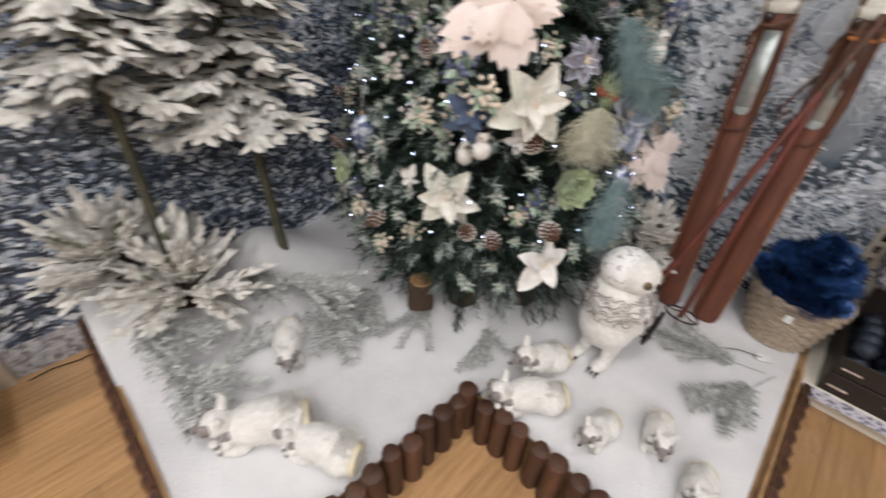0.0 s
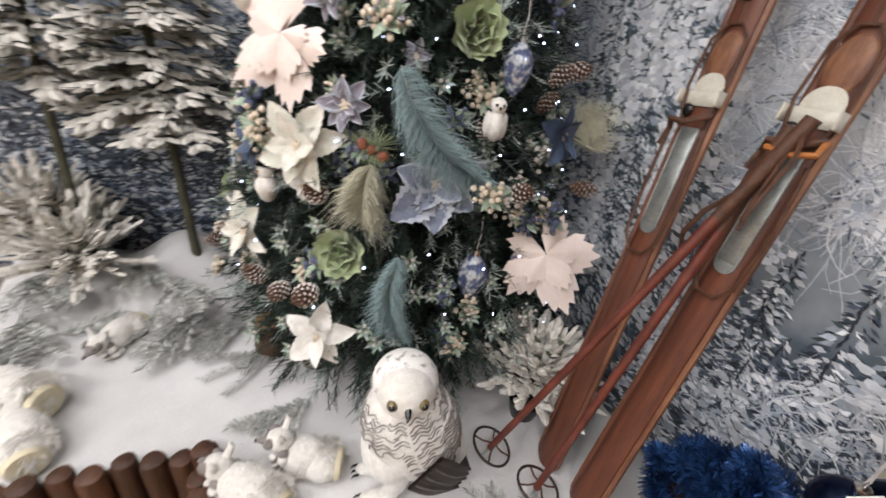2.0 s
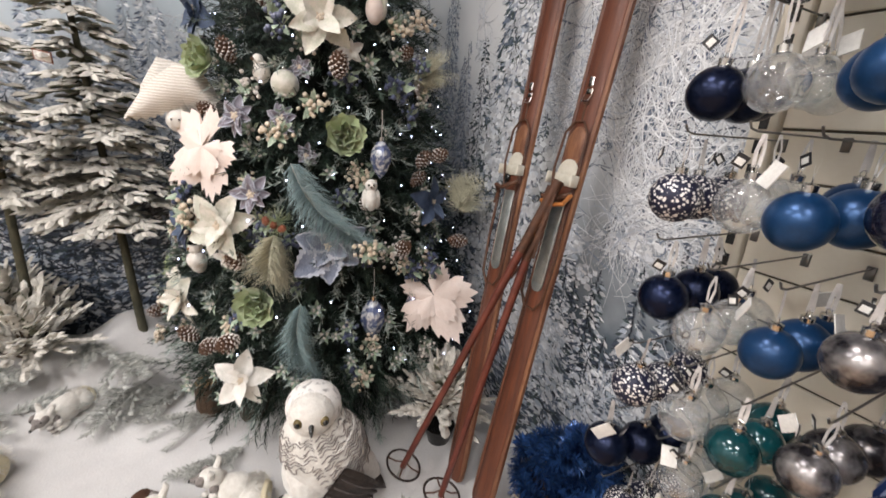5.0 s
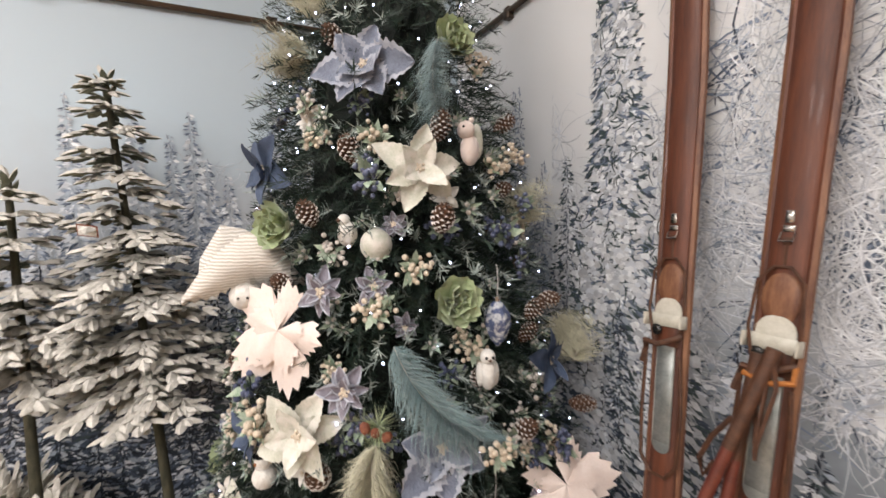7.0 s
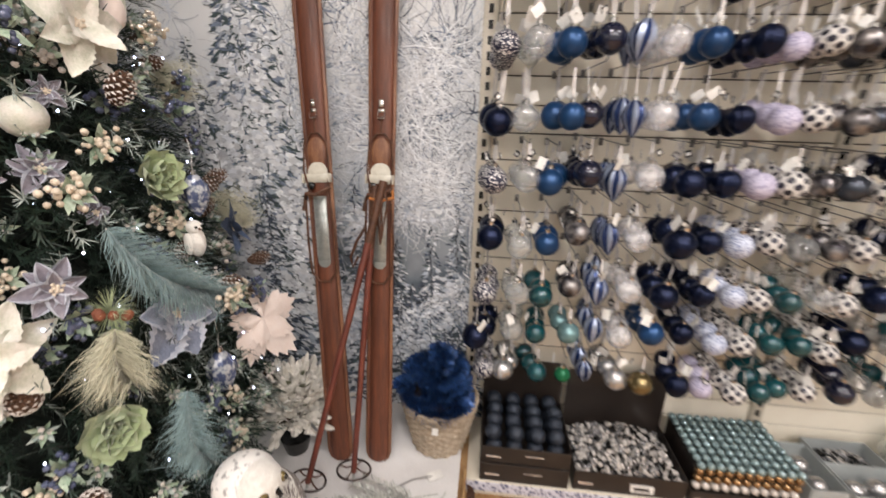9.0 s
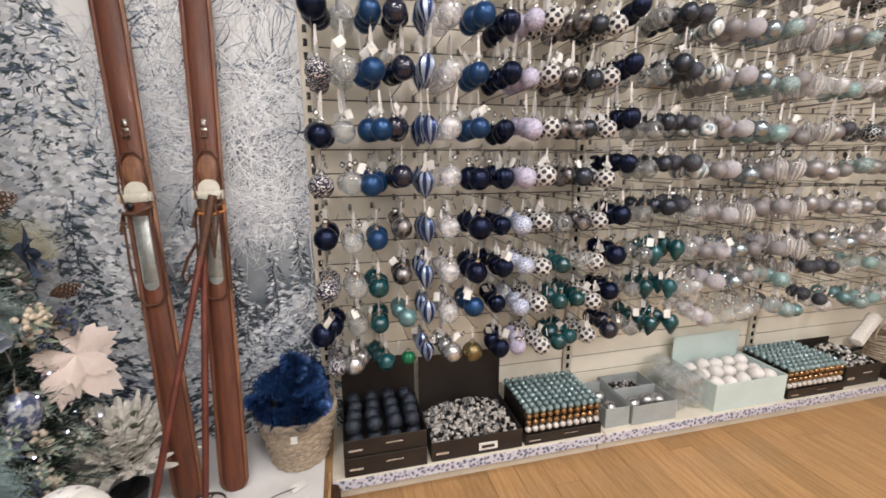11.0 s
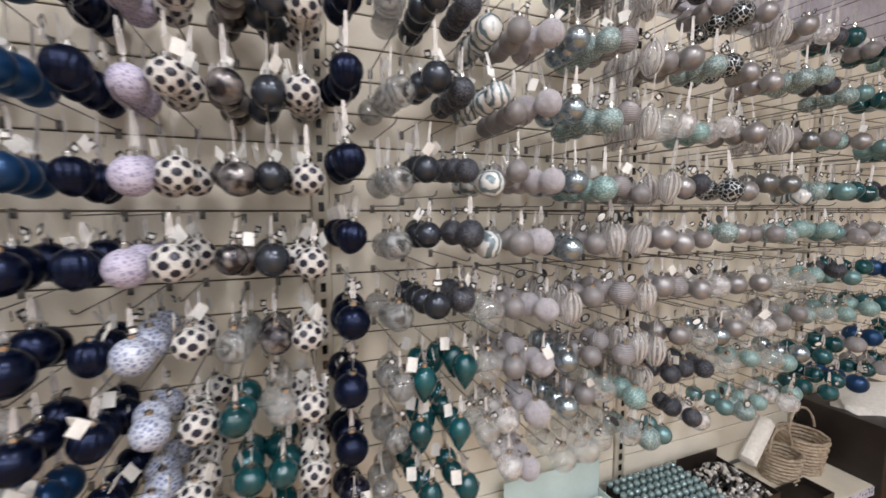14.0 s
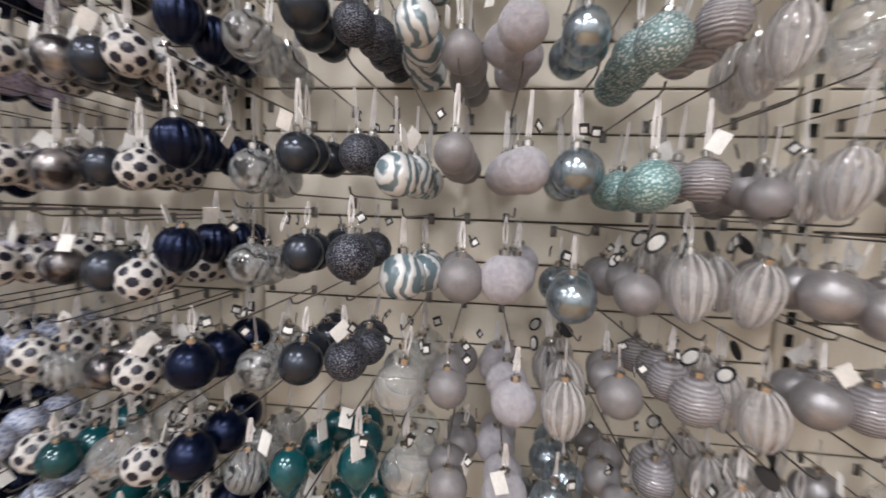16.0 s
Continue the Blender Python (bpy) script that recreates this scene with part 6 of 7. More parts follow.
def body_mesh(kind):
    if kind == "drop":
        g = Geo()
        prof = [(0.001, -0.064), (0.012, -0.05), (0.028, -0.022), (0.034, 0.004), (0.028, 0.028), (0.014, 0.045), (0.007, 0.05)]
        g.lathe(prof, 24, 0, None, lambda a, z: 1 + 0.07 * math.cos(8 * a))
        for i in range(len(g.f)):
            g.m[i] = (i % 24) // 2 % 2 if i < 24 * 6 else 0
        dark, lite = bauble_mat("stripe_blue", (0.02, 0.045, 0.15), 0.22, 0.5), bauble_mat("stripe_silver", (0.40, 0.47, 0.62), 0.35, 0.6)
        return mesh_of("bauble", g, [dark, lite])
    if kind == "tealdrop":
        return mesh_of("bauble", Geo().lathe([(0.001, -0.062), (0.014, -0.045), (0.034, -0.008), (0.037, 0.01), (0.026, 0.034), (0.008, 0.046)], 18, 0, None, lambda a, z: 1 + 0.04 * math.cos(9 * a + 60 * z)), BM["teal"])
    if kind in ("onionnavy", "onion"):
        pr_ = [(0.001, -0.047), (0.010, -0.045), (0.022, -0.038), (0.033, -0.026), (0.041, -0.010), (0.043, 0.004), (0.040, 0.019), (0.031, 0.032), (0.019, 0.040), (0.009, 0.043)]
        if kind == "onion":
            pr_ = [(r * 0.84, z * 1.15) for r, z in pr_]
        g = Geo().lathe(pr_, 60, 0, None, lambda a, z: 1 - 0.07 * abs(math.cos(6 * a)) ** 6)
        if kind == "onionnavy":
            return mesh_of("bauble", g, BM["navy"])
        for i in range(60 * (len(pr_) - 1)):
            g.m[i] = 1 if i % 5 < 2 else 0
        return mesh_of("bauble", g, [BM["onion"], mat("silver_glitter_rib", (0.78, 0.76, 0.74), 0.35, 0.2, (0.5, 0.48, 0.47), 300, 0.6)])
    if kind in ("stripe", "swirl"):
        return mesh_of("bauble", Geo().lathe(ball_prof(RB * 0.96), 32, 0, None, lambda a, z: 1 + 0.03 * math.cos(16 * a + (40 * z if kind == "swirl" else 0))), BM[kind])
    if kind == "check":
        g = Geo().lathe(ball_prof(RB, 1.0, 35), 60)
        for i in range(35 * 60):
            lat, lon = i // 60, i % 60
            u, v = (lon % 5 - 2) / 5, (lat % 5 - 2) / 5
            g.m[i] = 1 if (lon // 5 + lat // 5) % 2 and 3 < lat < 31 and abs(u) + abs(v) < 0.75 else 0
        return mesh_of("bauble", g, [mat("white_beaded_shell", (0.80, 0.78, 0.75), 0.8, 0, (0.6, 0.58, 0.56), 120, 0.6), mat("dark_cell", (0.02, 0.02, 0.035), 0.3, 0.2)])
    if kind == "green":
        return mesh_of("bauble", Geo().lathe(ball_prof(0.03), 20), BM[kind])
    return mesh_of("bauble", Geo().lathe(ball_prof(RB), 22), BM[kind])


cap_me = mesh_of("cap", Geo().lathe([(0.010, 0.0), (0.0105, 0.010), (0.004, 0.013)], 10).tube([(-0.004, 0, 0.012), (-0.003, 0, 0.021), (0.003, 0, 0.021), (0.004, 0, 0.012)], 0.0009, 4), CHROME)


def ribbon_mesh(h):
    g = Geo()
    for s in (-1, 1):
        g.sheet([[(s * 0.0035 + o * 0.003, 0.0004 * o, 0.018), (s * 0.0035 + o * 0.003, s * 0.003, 0.018 + h * 0.5), (s * 0.0008 + o * 0.003, 0, 0.018 + h)] for o in (-1, 1)])
    return mesh_of("ribbon", g, RIBBON)


rib_me = {h: ribbon_mesh(h) for h in (0.05, 0.085)}
tag_me = mesh_of("tag", Geo().box(-0.014, -0.001, -0.038, 0.014, 0.001, 0.0), CARD, False)
tag2_me = mesh_of("tag", Geo().box(-0.009, -0.001, -0.02, 0.009, 0.001, 0.0, 1).box(-0.006, -0.0016, -0.016, 0.006, 0.0016, -0.006), [CARD, INK], False)
oval = Geo()
for r0_, r1_, y_, sl in ((0.011, 0.015, 0.0, 0), (0.0, 0.0105, 0.0004, 1)):
    oval.lathe([(r0_ + 0.0005, y_ - 0.001), (r1_, y_ - 0.001), (r1_, y_ + 0.001), (r0_ + 0.0005, y_ + 0.001)], 16, sl, pose(0, 0, -0.022, 90) @ Matrix.Diagonal((0.8, 1.3, 1, 1)))
tag3_me = mesh_of("tag", oval, [INK, CARD], False)
bodies, protos = {}, {}


def bauble(kind, long, x, y, z, turn):
    """One bauble hung at (x, y) with its centre at z; its ribbon reaches the rod above."""
    key = (kind, long)
    if key not in protos:
        bodies.setdefault(kind, body_mesh(kind))
        ob = thing(KIND_NAME.get(kind, kind) + "_bauble", NICE[kind] + " on a ribbon", "bauble", group="hanging baubles", me=bodies[kind])
        top = {"drop": 0.048, "tealdrop": 0.044, "onionnavy": 0.041, "onion": 0.046, "green": 0.029}.get(kind, RB - 0.001)
        put("cap", cap_me, ob, pose(0, 0, top), "silver cap")
        put("ribbon", rib_me[long], ob, pose(0, 0, top), "pale ribbon loop")
        protos[key] = ob
        ob.matrix_basis = pose(x, y, z, 0, 0, turn) @ Matrix.Scale(SIZE.get(kind, 1.0), 4)
        return ob
    return copy_thing(protos[key], pose(x, y, z, br_.gauss(0, 4), br_.gauss(0, 4), turn) @ Matrix.Scale(SIZE.get(kind, 1.0) * br_.uniform(0.93, 1.04), 4))


rod = Geo().tube([(0, 0.004, 0), (0, -0.30, 0.0), (0, -0.318, 0.004), (0, -0.326, 0.014)], 0.0018, 6)
rod.box(-0.007, -0.004, -0.022, 0.007, 0.002, 0.004, 0, None, 0.001)
hook0 = thing("display_hook", "thin chrome prong hook on the slatted wall", "hook", group="display hooks")
put("prong", mesh_of("prong", rod, mat("zinc_wire", (0.22, 0.21, 0.20), 0.35, 0.8)), hook0)
hook_used = [False]
br_ = random.Random(77)

ROWS_Z = (2.11, 1.905, 1.705, 1.505, 1.315, 1.12, 0.935, 0.765, 0.575)
ROWS_W = (2.10, 1.895, 1.695, 1.49, 1.295, 1.09, 0.90, 0.725, 0.545)
ROWS_E = (2.14, 1.935, 1.725, 1.515, 1.335, 1.14, 0.965, 0.785, 0.61)
SIZE = {"navy": 1.04, "drop": 0.98, "check": 0.97, "slate": 0.95, "glitter": 0.92, "silverblue": 0.95, "mist": 0.90, "fuzz": 0.96, "lilac": 0.96, "bluelace": 0.96, "onionnavy": 0.98, "band": 0.95, "onion": 1.05, "marble": 0.95, "wire": 0.95, "silver": 0.94, "grey": 0.92, "aqua": 0.90, "sea": 0.92, "teal": 0.95, "swirl": 0.95, "frostteal": 0.95}
# column: x, kinds from the top row down
COLS = [
    (0.04, "navy navy speck navy speck navy speck navy speck".split()),
    (0.14, ["clear"] * 8 + ["stripe"]),
    (0.235, "royal royal royal royal royal royal teal teal teal".split()),
    (0.335, "ink ink ink ink ink band band aqua green".split()),
    (0.43, ["drop"] * 9),
    (0.525, "white white white white white white white white stripe".split()),
    (0.63, "navy royal royal royal navy navy navy royal gold".split()),
    (0.75, "ink onionnavy onionnavy onionnavy onionnavy onionnavy onionnavy onionnavy onionnavy".split()),
    (0.84, "lilac lilac lilac lilac lilac bluelace bluelace bluelace lilac".split()),
    (0.93, ["check"] * 9),
    (1.035, "band band band band band wire teal teal teal".split()),
    (1.12, "slate slate slate slate slate band clear teal teal".split()),
    (1.20, "check check check check check check check check check".split()),
    (1.30, "onionnavy onionnavy onionnavy onionnavy onionnavy navy navy navy ink".split()),
    (1.41, ["wire"] * 9),
    (1.51, "glitter slate slate slate slate slate tealdrop tealdrop tealdrop".split()),
    (1.61, "glitter glitter glitter glitter glitter glitter tealdrop tealdrop tealdrop".split()),
    (1.70, "marble marble marble marble marble clear clear clear clear".split()),
    (1.785, "mist mist mist mist mist mist mist white white".split()),
    (1.875, "fuzz fuzz fuzz fuzz fuzz fuzz fuzz fuzz fuzz".split()),
    (1.985, "silverblue silverblue silverblue silverblue silverblue onion silverblue silverblue clear".split()),
    (2.08, "frostteal frostteal frostteal frostteal mist mist mist mist clear".split()),
    (2.17, "swirl swirl swirl swirl swirl swirl swirl clear clear".split()),
    (2.265, "onion onion onion onion onion onion onion onion clear".split()),
    (2.35, "onion mist onion onion onion silver onion onion aqua".split()),
    (2.44, "silver silver silver silver silver silver silver glitter aqua".split()),
    (2.56, "mist silver mist silver mist silver clear glitter glitter".split()),
    (2.68, "net net net net frostteal frostteal aqua glitter silver".split()),
    (2.80, "silver silver silver silver silver silver silver aqua aqua".split()),
    (2.92, "grey silver onion grey mist silver aqua sea aqua".split()),
    (3.04, "grey silver mist grey grey aqua sea aqua sea".split()),
    (3.16, "sea frostteal grey sea sea aqua white sea aqua".split()),
    (3.28, "sea aqua mist aqua white sea aqua teal sea".split()),
    (3.40, "teal teal sea aqua aqua frostteal sea teal teal".split()),
    (3.54, "teal aqua teal teal teal aqua sea teal teal".split()),
    (3.68, "teal teal aqua teal royal teal sea teal royal".split()),
    (3.86, "teal sea aqua teal teal royal teal royal teal".split()),
    (4.02, "aqua teal teal sea teal royal teal teal royal".split()),
    (4.20, "teal teal royal teal aqua teal royal teal teal".split()),
]
for x, kinds in COLS:
    for ri, z in enumerate(ROWS_W if x < 0.3 else ROWS_Z if x < 1.25 else ROWS_E):
        kind = kinds[ri]
        if x > 1.25 and kind in ("onionnavy", "slate", "glitter"):
            z += 0.035
        if x > 1.4 and x < 1.75 and ri == 8 and kind == "clear":
            continue
        if 2.3 < x < 3.4 and kind in ("aqua", "teal") and br_.random() < 0.6:
            kind = br_.choice(("frostteal", "sea", "clear", "white", "silverblue"))
        elif x > 2.0 and br_.random() < 0.28:
            kind = br_.choice(("clear", "frostteal", "silver", "onion", "swirl", "white", "sea", "glitter", "marble", "mist"))
        if x > 1.66:
            z += br_.uniform(-0.022, 0.022)
        long = 0.085 if ri < 4 else 0.05
        zz = z + br_.gauss(0, 0.006)
        top = {"drop": 0.048, "tealdrop": 0.044, "onionnavy": 0.041, "onion": 0.046, "green": 0.029}.get(kind, RB - 0.001)
        hz = zz + (top + 0.018 + long) * SIZE.get(kind, 1.0)
        if not hook_used[0]:
            hook0.matrix_basis = pose(x, 0, hz)
            hook_used[0] = True
        else:
            copy_thing(hook0, pose(x, 0, hz, 0, 0, br_.gauss(0, 0.8)))
        n = br_.choice((3, 3, 4, 4)) if x < 2.3 else br_.choice((2, 3, 3))
        if kind in ("green", "gold"):
            n = 1
        yf = -0.298 + br_.uniform(-0.008, 0.04) if ri < 7 else -0.27 + br_.uniform(-0.02, 0.04)
        for k in range(n):
            y = yf + k * 0.076 * SIZE.get(kind, 1.0)
            if y > -0.05:
                break
            b = bauble(kind, long, x + br_.gauss(0, 0.010), y + br_.gauss(0, 0.006), zz + br_.gauss(0, 0.004), br_.uniform(0, 360))
            if k == 0 and br_.random() < 0.75:
                put("tag", tag3_me if x > 1.9 and br_.random() < 0.3 else tag_me if br_.random() < (0.5 if x < 1.3 else 0.25) else tag2_me, b, pose(br_.uniform(-0.02, 0.02), -0.02 - RB * 0.4, RB + 0.035, br_.uniform(-25, 25), br_.uniform(-60, 60), br_.uniform(-50, 50)), "small price tag")


# ---- goods on the base shelf ----
def tray(name, label, x0, x1, y0, y1, z0, h, mt, flap=0.0, writing=False, mtname="carton"):
    ob = thing(name, label, "box", pose(x0, y0, z0))
    w, d, t = x1 - x0, y1 - y0, 0.004
    part("bottom", Geo().box(0, 0, 0.0, w, d, t), mt, ob, smooth=False)
    part("front", Geo().box(0, 0, t, w, t, h, 0, None, 0.0012), mt, ob, smooth=False)
    part("rear", Geo().box(0, d - t, t, w, d, h + flap, 0, None, 0.0012), mt, ob, smooth=False)
    for xx in (0, w - t):
        part("side", Geo().box(xx, t, t, xx + t, d - t, h, 0, None, 0.0012), mt, ob, smooth=False)
    if writing:
        g = Geo().box(0.02, -0.0012, h * 0.32, 0.075, -0.0002, h * 0.44)
        g.box(w * 0.5, -0.0012, h * 0.55, w * 0.5 + 0.07, -0.0002, h * 0.61)
        part("print", g, SILVER, ob, "small pale printed lettering", smooth=False)
    return ob


SZ = SH_Z + 0.001
tray("carton", "lower black cardboard display tray with pale print", 0.06, 0.40, -0.365, -0.06, SZ, 0.085, BOXK, 0, True)
tray("carton", "black cardboard display tray of dark glitter baubles", 0.06, 0.40, -0.36, -0.06, SZ + 0.087, 0.075, BOXK, 0.20, True)
gq = random.Random(17)
gl_me = mesh_of("glitter_bauble", Geo().lathe(ball_prof(0.033), 16), pattern(mat("blue_black_glitter", (0.03, 0.05, 0.08), 0.45, 0.4), "cells", 300, (0.10, 0.13, 0.18), (0.010, 0.014, 0.024), 0.15, 0.5))
for i in range(4):
    for j in range(4):
        o = thing("glitter_bauble", "blue-black glitter bauble lying in a carton", "bauble", pose(0.11 + i * 0.08, -0.31 + j * 0.068, SZ + 0.087 + 0.004 + 0.033), "boxed glitter baubles", me=gl_me)
        copy_thing(o, pose(0.11 + i * 0.08 + gq.gauss(0, 0.004), -0.305 + j * 0.066, SZ + 0.087 + 0.068 + 0.032))
tray("carton", "black cardboard tray heaped with silver bead garlands", 0.42, 0.835, -0.36, -0.06, SZ, 0.09, BOXK, 0.25, True)


def bead_heap(label, x0, x1, y0, y1, z0, z1, n, mats, seed, r=0.0085):
    q = random.Random(seed)
    g = Geo()
    for i in range(n):
        u, v = q.random(), q.random()
        hgt = (z1 - z0) * (0.35 + 0.65 * (math.sin(math.pi * u) * math.sin(math.pi * (0.15 + 0.8 * v))) ** 0.6)
        g.ball((x0 + (x1 - x0) * u, y0 + (y1 - y0) * v, z0 + hgt * math.sqrt(q.random())), r * q.uniform(0.75, 1.2), 7, q.randrange(len(mats)))
    return thing("bead_garland", label, "bead garland", kind="stuff", me=mesh_of("bead_garland", g, mats))


bead_heap("tangled heap of silver and dark bead garlands", 0.43, 0.825, -0.35, -0.075, SZ + 0.005, SZ + 0.15, 1700, [SILVER, SILVER, PEARLW, PEARLW, BLACK], 5)
bl = thing("price_card", "cream price card on the carton front", "price card", pose(0.63, -0.3655, SZ + 0.02))
part("card", Geo().box(0, 0, 0, 0.085, 0.003, 0.034), CARD, bl, smooth=False)
part("print", Geo().box(0.012, -0.001, 0.01, 0.07, 0.0, 0.024), INK, bl, "dark printed figures", smooth=False)


def pearl_box(x0, x1, z1, label):
    ob = tray("pearl_box", label, x0, x1, -0.36, -0.06, SZ, 0.05, BOXK, 0, True)
    w, d = x1 - x0, 0.30
    nx, ny = int(w / 0.034), int(d / 0.036)
    for nm, mt_, zz, only in (("pearls_white", PEARLW, 0.066, True), ("pearls_bronze", PEARLG, 0.10, True), ("pearls_bronze", PEARLG, 0.134, True), ("pearls_teal", PEARLT, z1 - SZ - 0.016, False)):
        g = Geo()
        for i in range(nx):
            for j in range(ny if not only else 1):
                g.ball((0.02 + i * (w - 0.04) / (nx - 1), 0.02 + j * (d - 0.04) / (ny - 1), zz), 0.0155, 9)
        tagged(part(nm, g, mt_, ob), kind="stuff")
    part("inner_block", Geo().box(0.012, 0.038, 0.006, w - 0.012, d - 0.008, z1 - SZ - 0.03), BOXK, ob, smooth=False)


pearl_box(0.85, 1.235, SZ + 0.175, "carton of pearl baubles in teal, bronze and white rows")
pearl_box(2.36, 2.76, SZ + 0.175, "carton of pearl baubles in teal, bronze and white rows")
tray("grey_tray", "small open grey cardboard tray of silver baubles", 1.27, 1.40, -0.34, -0.10, SZ, 0.10, BOXG)
tray("grey_tray", "open grey cardboard tray of silver baubles", 1.41, 1.66, -0.35, -0.20, SZ, 0.10, BOXG, 0.0)
tray("grey_tray", "open grey cardboard tray with small bells", 1.41, 1.66, -0.195, -0.06, SZ, 0.10, BOXG, 0.0)
sv_me = mesh_of("silver_bauble", Geo().lathe(ball_prof(0.037), 18), BM["stripe"])
for x, y, z in ((1.465, -0.28, 0.06), (1.545, -0.275, 0.07), (1.61, -0.28, 0.065), (1.335, -0.28, 0.06), (1.335, -0.18, 0.06)):
    thing("silver_bauble", "silver bauble lying in a grey tray", "bauble", pose(x, y, SZ + z), "boxed silver baubles", me=sv_me)
bead_heap("heap of small silver bells in a tray", 1.42, 1.65, -0.185, -0.07, SZ + 0.005, SZ + 0.09, 260, [SILVER, BLACK], 6, 0.009)
cl_me = mesh_of("clear_bauble", Geo().lathe(ball_prof(0.04), 18), BM["clear"])
cq = random.Random(9)
for i in range(30):
    x, y = 1.70 + cq.random() * 0.15, -0.31 + cq.random() * 0.24
    thing("clear_bauble", "clear plastic bauble piled on the shelf", "bauble", pose(x, y, SZ + 0.04 + 0.062 * (i // 10)), "piled clear baubles", me=cl_me)
tray("mint_carton", "pale mint carton filled with white baubles, lid raised", 1.88, 2.335, -0.36, -0.06, SZ, 0.15, BOXM, 0.13)
wh_me = mesh_of("white_bauble", Geo().lathe(ball_prof(0.038), 18), mat("white_satin", (0.80, 0.77, 0.74), 0.5, 0, (0.7, 0.67, 0.65), 30, 0.2, vary=0.06))
for i in range(5):
    for j in range(3):
        o = thing("white_bauble", "white satin bauble in a mint carton", "bauble", pose(1.935 + i * 0.086, -0.305 + j * 0.085, SZ + 0.125 + cq.gauss(0, 0.006)), "boxed white baubles", me=wh_me)
        copy_thing(o, pose(1.935 + i * 0.086, -0.305 + j * 0.085, SZ + 0.045))
tray("carton", "black carton of silver bead garlands", 2.79, 3.06, -0.34, -0.06, SZ, 0.12, BOXK, 0.04, True)
bead_heap("heap of silver and black beads in a carton", 2.80, 3.05, -0.33, -0.07, SZ + 0.03, SZ + 0.17, 600, [SILVER, BLACK, PEARLW], 7, 0.01)
tray("carton", "flat black carton lying on the shelf", 3.12, 3.42, -0.36, -0.24, SZ, 0.035, BOXK)


def small_basket(x, y, r, h, label):
    ob = thing("wicker_basket", label, "basket", pose(x, y, SZ))
    for j in range(int(h / 0.018)):
        z = 0.009 + j * 0.018
        rr = r * (0.78 + 0.22 * z / h)
        pts = [((rr + 0.003 * math.cos(12 * a + math.pi * (j % 2))) * math.cos(a), (rr + 0.003 * math.cos(12 * a + math.pi * (j % 2))) * math.sin(a), z) for a in [2 * math.pi * i / 40 for i in range(41)]]
        put("weaver", mesh_of("weaver", Geo().tube(pts, 0.009, 5), WICKER), ob)
    part("base", Geo().lathe([(r * 0.76, 0.0), (r * 0.77, 0.006), (0.01, 0.007)], 20), WICKER, ob)
    pts = [(r * math.cos(a), r * math.sin(a) * 0.15, h + r * 1.1 * math.sin(a)) for a in [math.pi * i / 14 for i in range(15)]]
    part("handle", Geo().tube(pts, 0.006, 6), WICKER, ob, "arched wicker handle")


small_basket(3.36, -0.17, 0.085, 0.15, "small brown wicker basket on the base shelf")
small_basket(3.56, -0.15, 0.105, 0.19, "brown wicker basket on the base shelf")
rl = thing("ribbon_roll", "frosted white garland roll leaning against the baskets", "garland", pose(3.05, -0.20, SZ + 0.17, 0, 55, 12))
part("roll", Geo().lathe([(0.02, 0.0), (0.035, 0.01), (0.036, 0.24), (0.02, 0.25)], 16, wave=lambda a, z: 1 + 0.08 * math.sin(5 * a + 60 * z)), FLUFF, rl)
dk = thing("dark_bin", "black sloping display bin heaped with pale goods", "display bin", pose(3.72, -0.40, 0.0))
part("bin", Geo().box(0, 0, 0, 0.7, 0.36, 0.42, 0, None, 0.004), BOXK, dk, smooth=False)
part("heap", Geo().lathe([(0.3, 0.42), (0.28, 0.45), (0.15, 0.48), (0.02, 0.49)], 18, 0, pose(0.35, 0.18, 0, 0, 0, 0) @ Matrix.Diagonal((1.05, 0.5, 1, 1)), lambda a, z: 1 + 0.08 * math.sin(9 * a + 80 * z)), FLUFF, dk, "pale fluffy goods")


# ---- candle shelving beyond the mural's end ----
GY = -2.43
cs = thing("candle_shelving", "cream slotted shop shelving stacked with blue candle jars", "display shelving", pose(XL, GY, 0))
part("upright", Geo().box(0.0, -0.05, 0.0, 0.04, 0.0, 2.3, 0, None, 0.003), SHELFM, cs)
for k in range(38):
    put("slot", slot_me, cs, pose(0.0545 - 0.0, -0.025, 0.2 + k * 0.05, 0, 0, 90) @ pose(0, 0.028, 0))
for k in range(20):
    part("back_panel", Geo().box(0.0, -1.25, 0.13 + k * 0.1, 0.018, -0.052, 0.225 + k * 0.1, 0, None, 0.002), SLAT, cs, smooth=False)
SHELVES = (0.14, 0.62, 1.02, 1.42, 1.8)
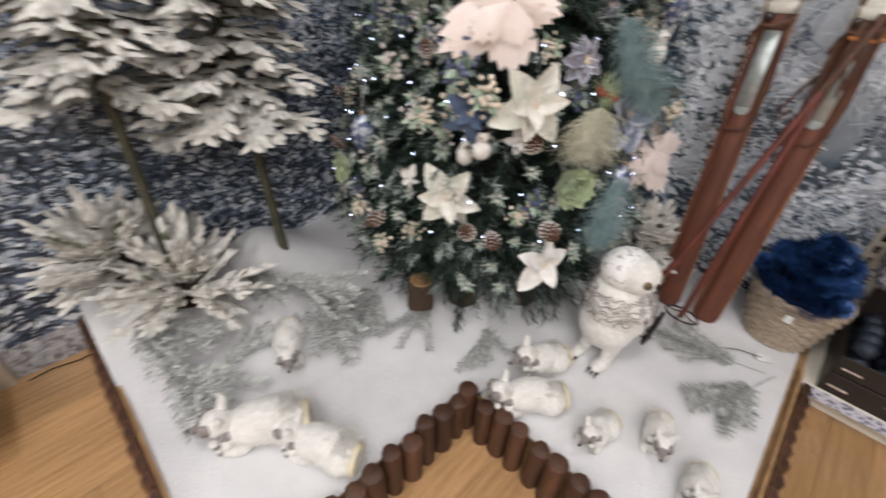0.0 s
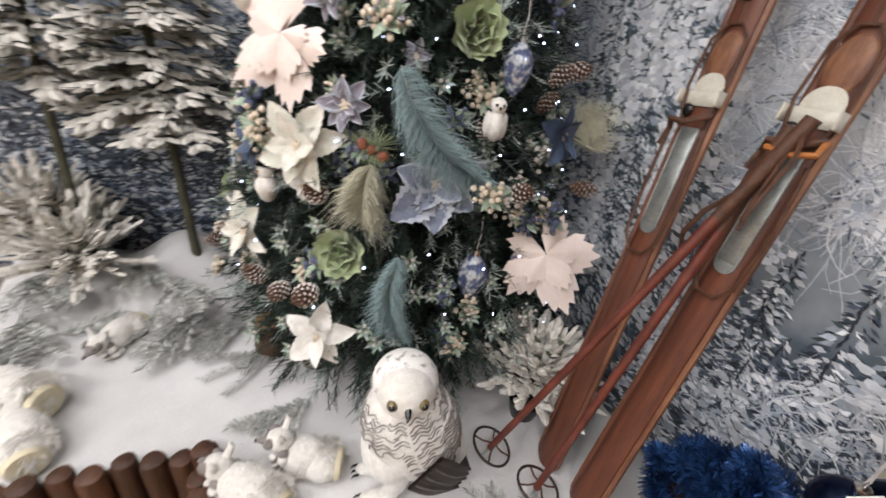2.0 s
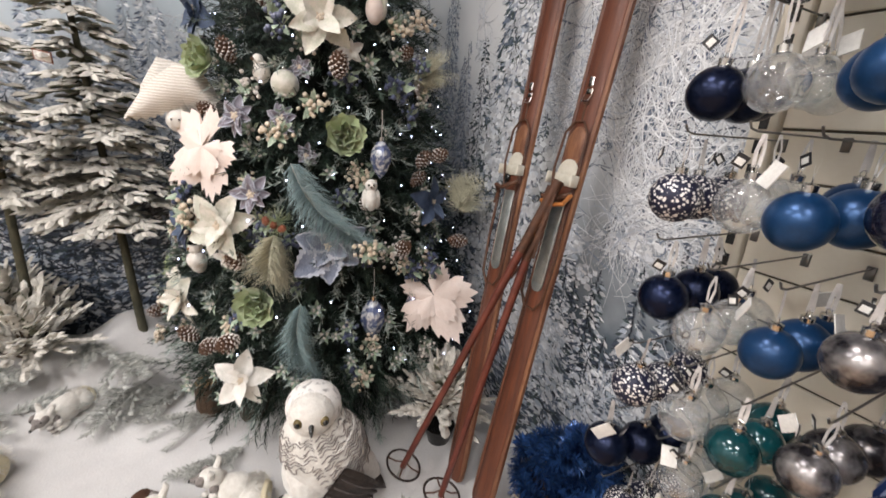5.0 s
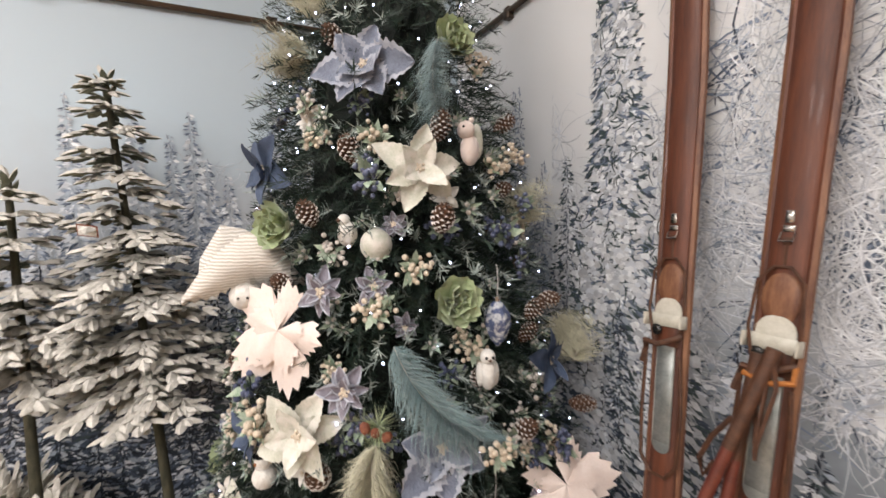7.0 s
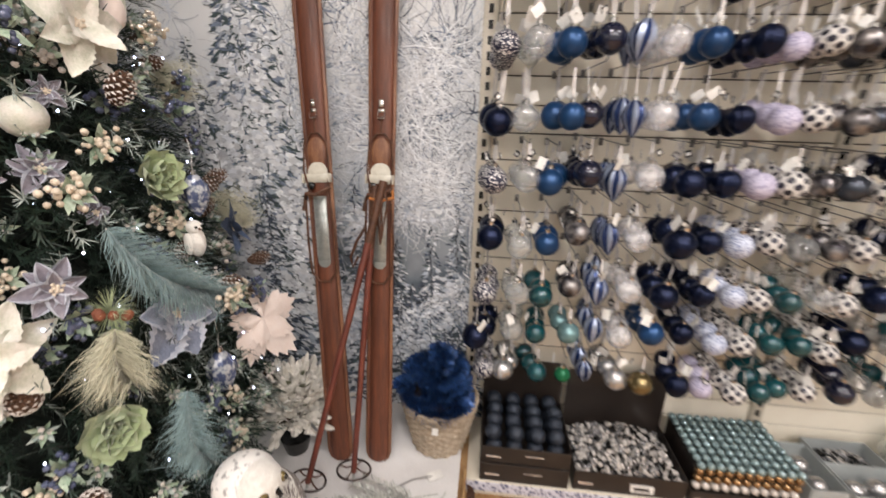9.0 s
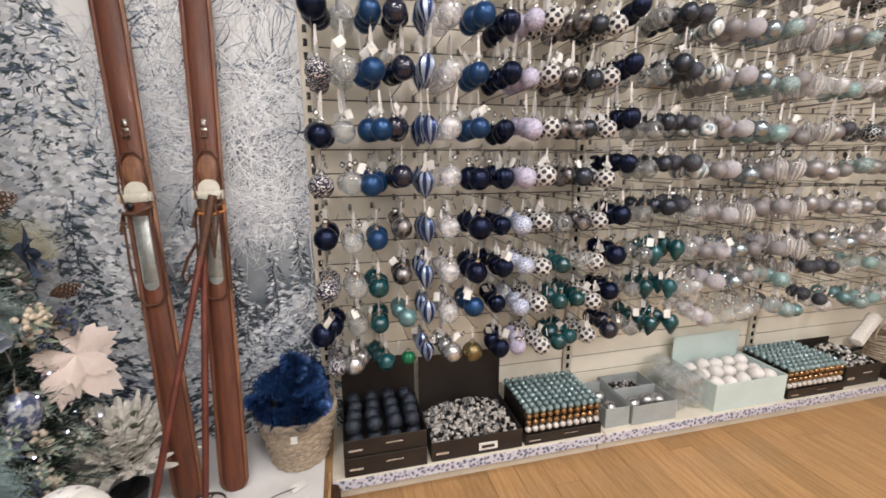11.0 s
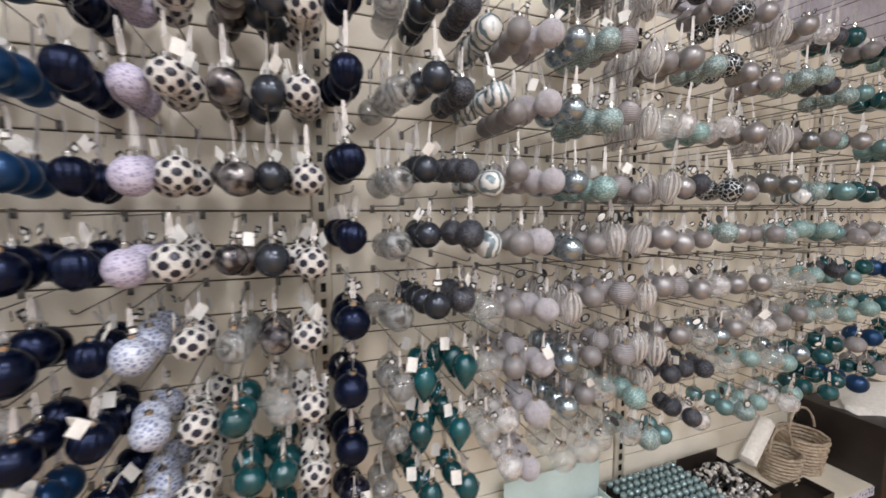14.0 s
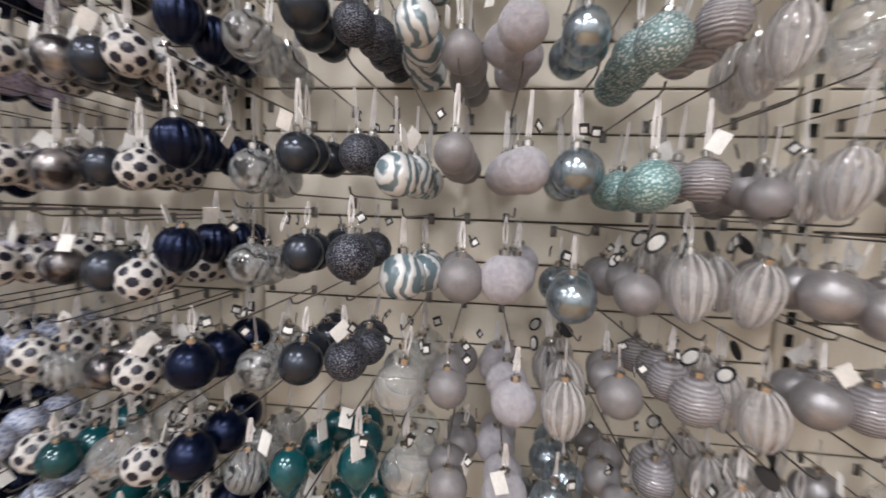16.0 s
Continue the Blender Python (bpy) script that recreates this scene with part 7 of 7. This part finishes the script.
for i, z in enumerate(SHELVES):
    d = 0.40 if i == 0 else 0.30
    part("shelf", Geo().box(0.02, -1.25, z - 0.03, d, -0.055, z, 0, None, 0.003), SHELFM, cs)
    part("ticket_strip", Geo().box(d, -1.25, z - 0.036, d + 0.004, -0.055, z + 0.004), STRIP, cs, "white and blue printed ticket strip", smooth=False)
jar_g = Geo().lathe([(0.046, 0.0), (0.053, 0.007), (0.053, 0.088), (0.049, 0.096), (0.045, 0.096), (0.045, 0.06)], 20)
jar0 = thing("candle_jar", "blue glass candle jar stacked on the shelf", "candle", group="candle jars")
put("glass", mesh_of("glass", jar_g, JAR), jar0)
put("label", mesh_of("label", Geo().box(0.0505, -0.018, 0.025, 0.0545, 0.018, 0.068), CARD, False), jar0, None, "small pale label")
jq = random.Random(4)
first = True
for z in SHELVES[:4]:
    for lv in range(3):
        for yy in range(8 - lv):
            for xx in range(2):
                m = pose(XL + 0.23 - xx * 0.118 + (0.1 if z < 0.2 else 0) + jq.gauss(0, 0.003), GY - 0.13 - yy * 0.122 - lv * 0.04, z + 0.0975 * lv, 0, 0, jq.uniform(-25, 25))
                if first:
                    jar0.matrix_basis = m
                    first = False
                else:
                    copy_thing(jar0, m)
lead = thing("cable", "thin dark cable lying on the floor", "cable")
part("lead", Geo().tube([(-2.0, -2.17, 0.004), (-1.99, -2.25, 0.004), (-2.01, -2.33, 0.004), (-2.0, -2.4, 0.004)], 0.003, 6), BLACK, lead)
skirt = slab("baseboard", "pale blue-white skirting strip under the mural", XL, W_END, 0.0, XL + 0.012, PL - 0.04, 0.14, BM["white"])

# ---- floor strips ----
strip_me = [mesh_of("floor_strip", Geo().box(0.0006, 0.0006, -0.004, 0.1294, L - 0.0006, 0.0, 0, None, 0.0008), WOODF, False) for L in (0.9, 1.2)]
fq = random.Random(2)
count = 0
for i in range(64):
    x = XL + i * 0.13
    y = -3.6 - fq.uniform(0, 0.9)
    while y < -0.3:
        k = fq.randrange(2)
        L = (0.9, 1.2)[k]
        put("floor_strip", strip_me[k], floor, pose(x, y, 0.0) @ Matrix.Diagonal((1, min(1.0, -y / L), 1, 1)))
        count += 1
        y += L
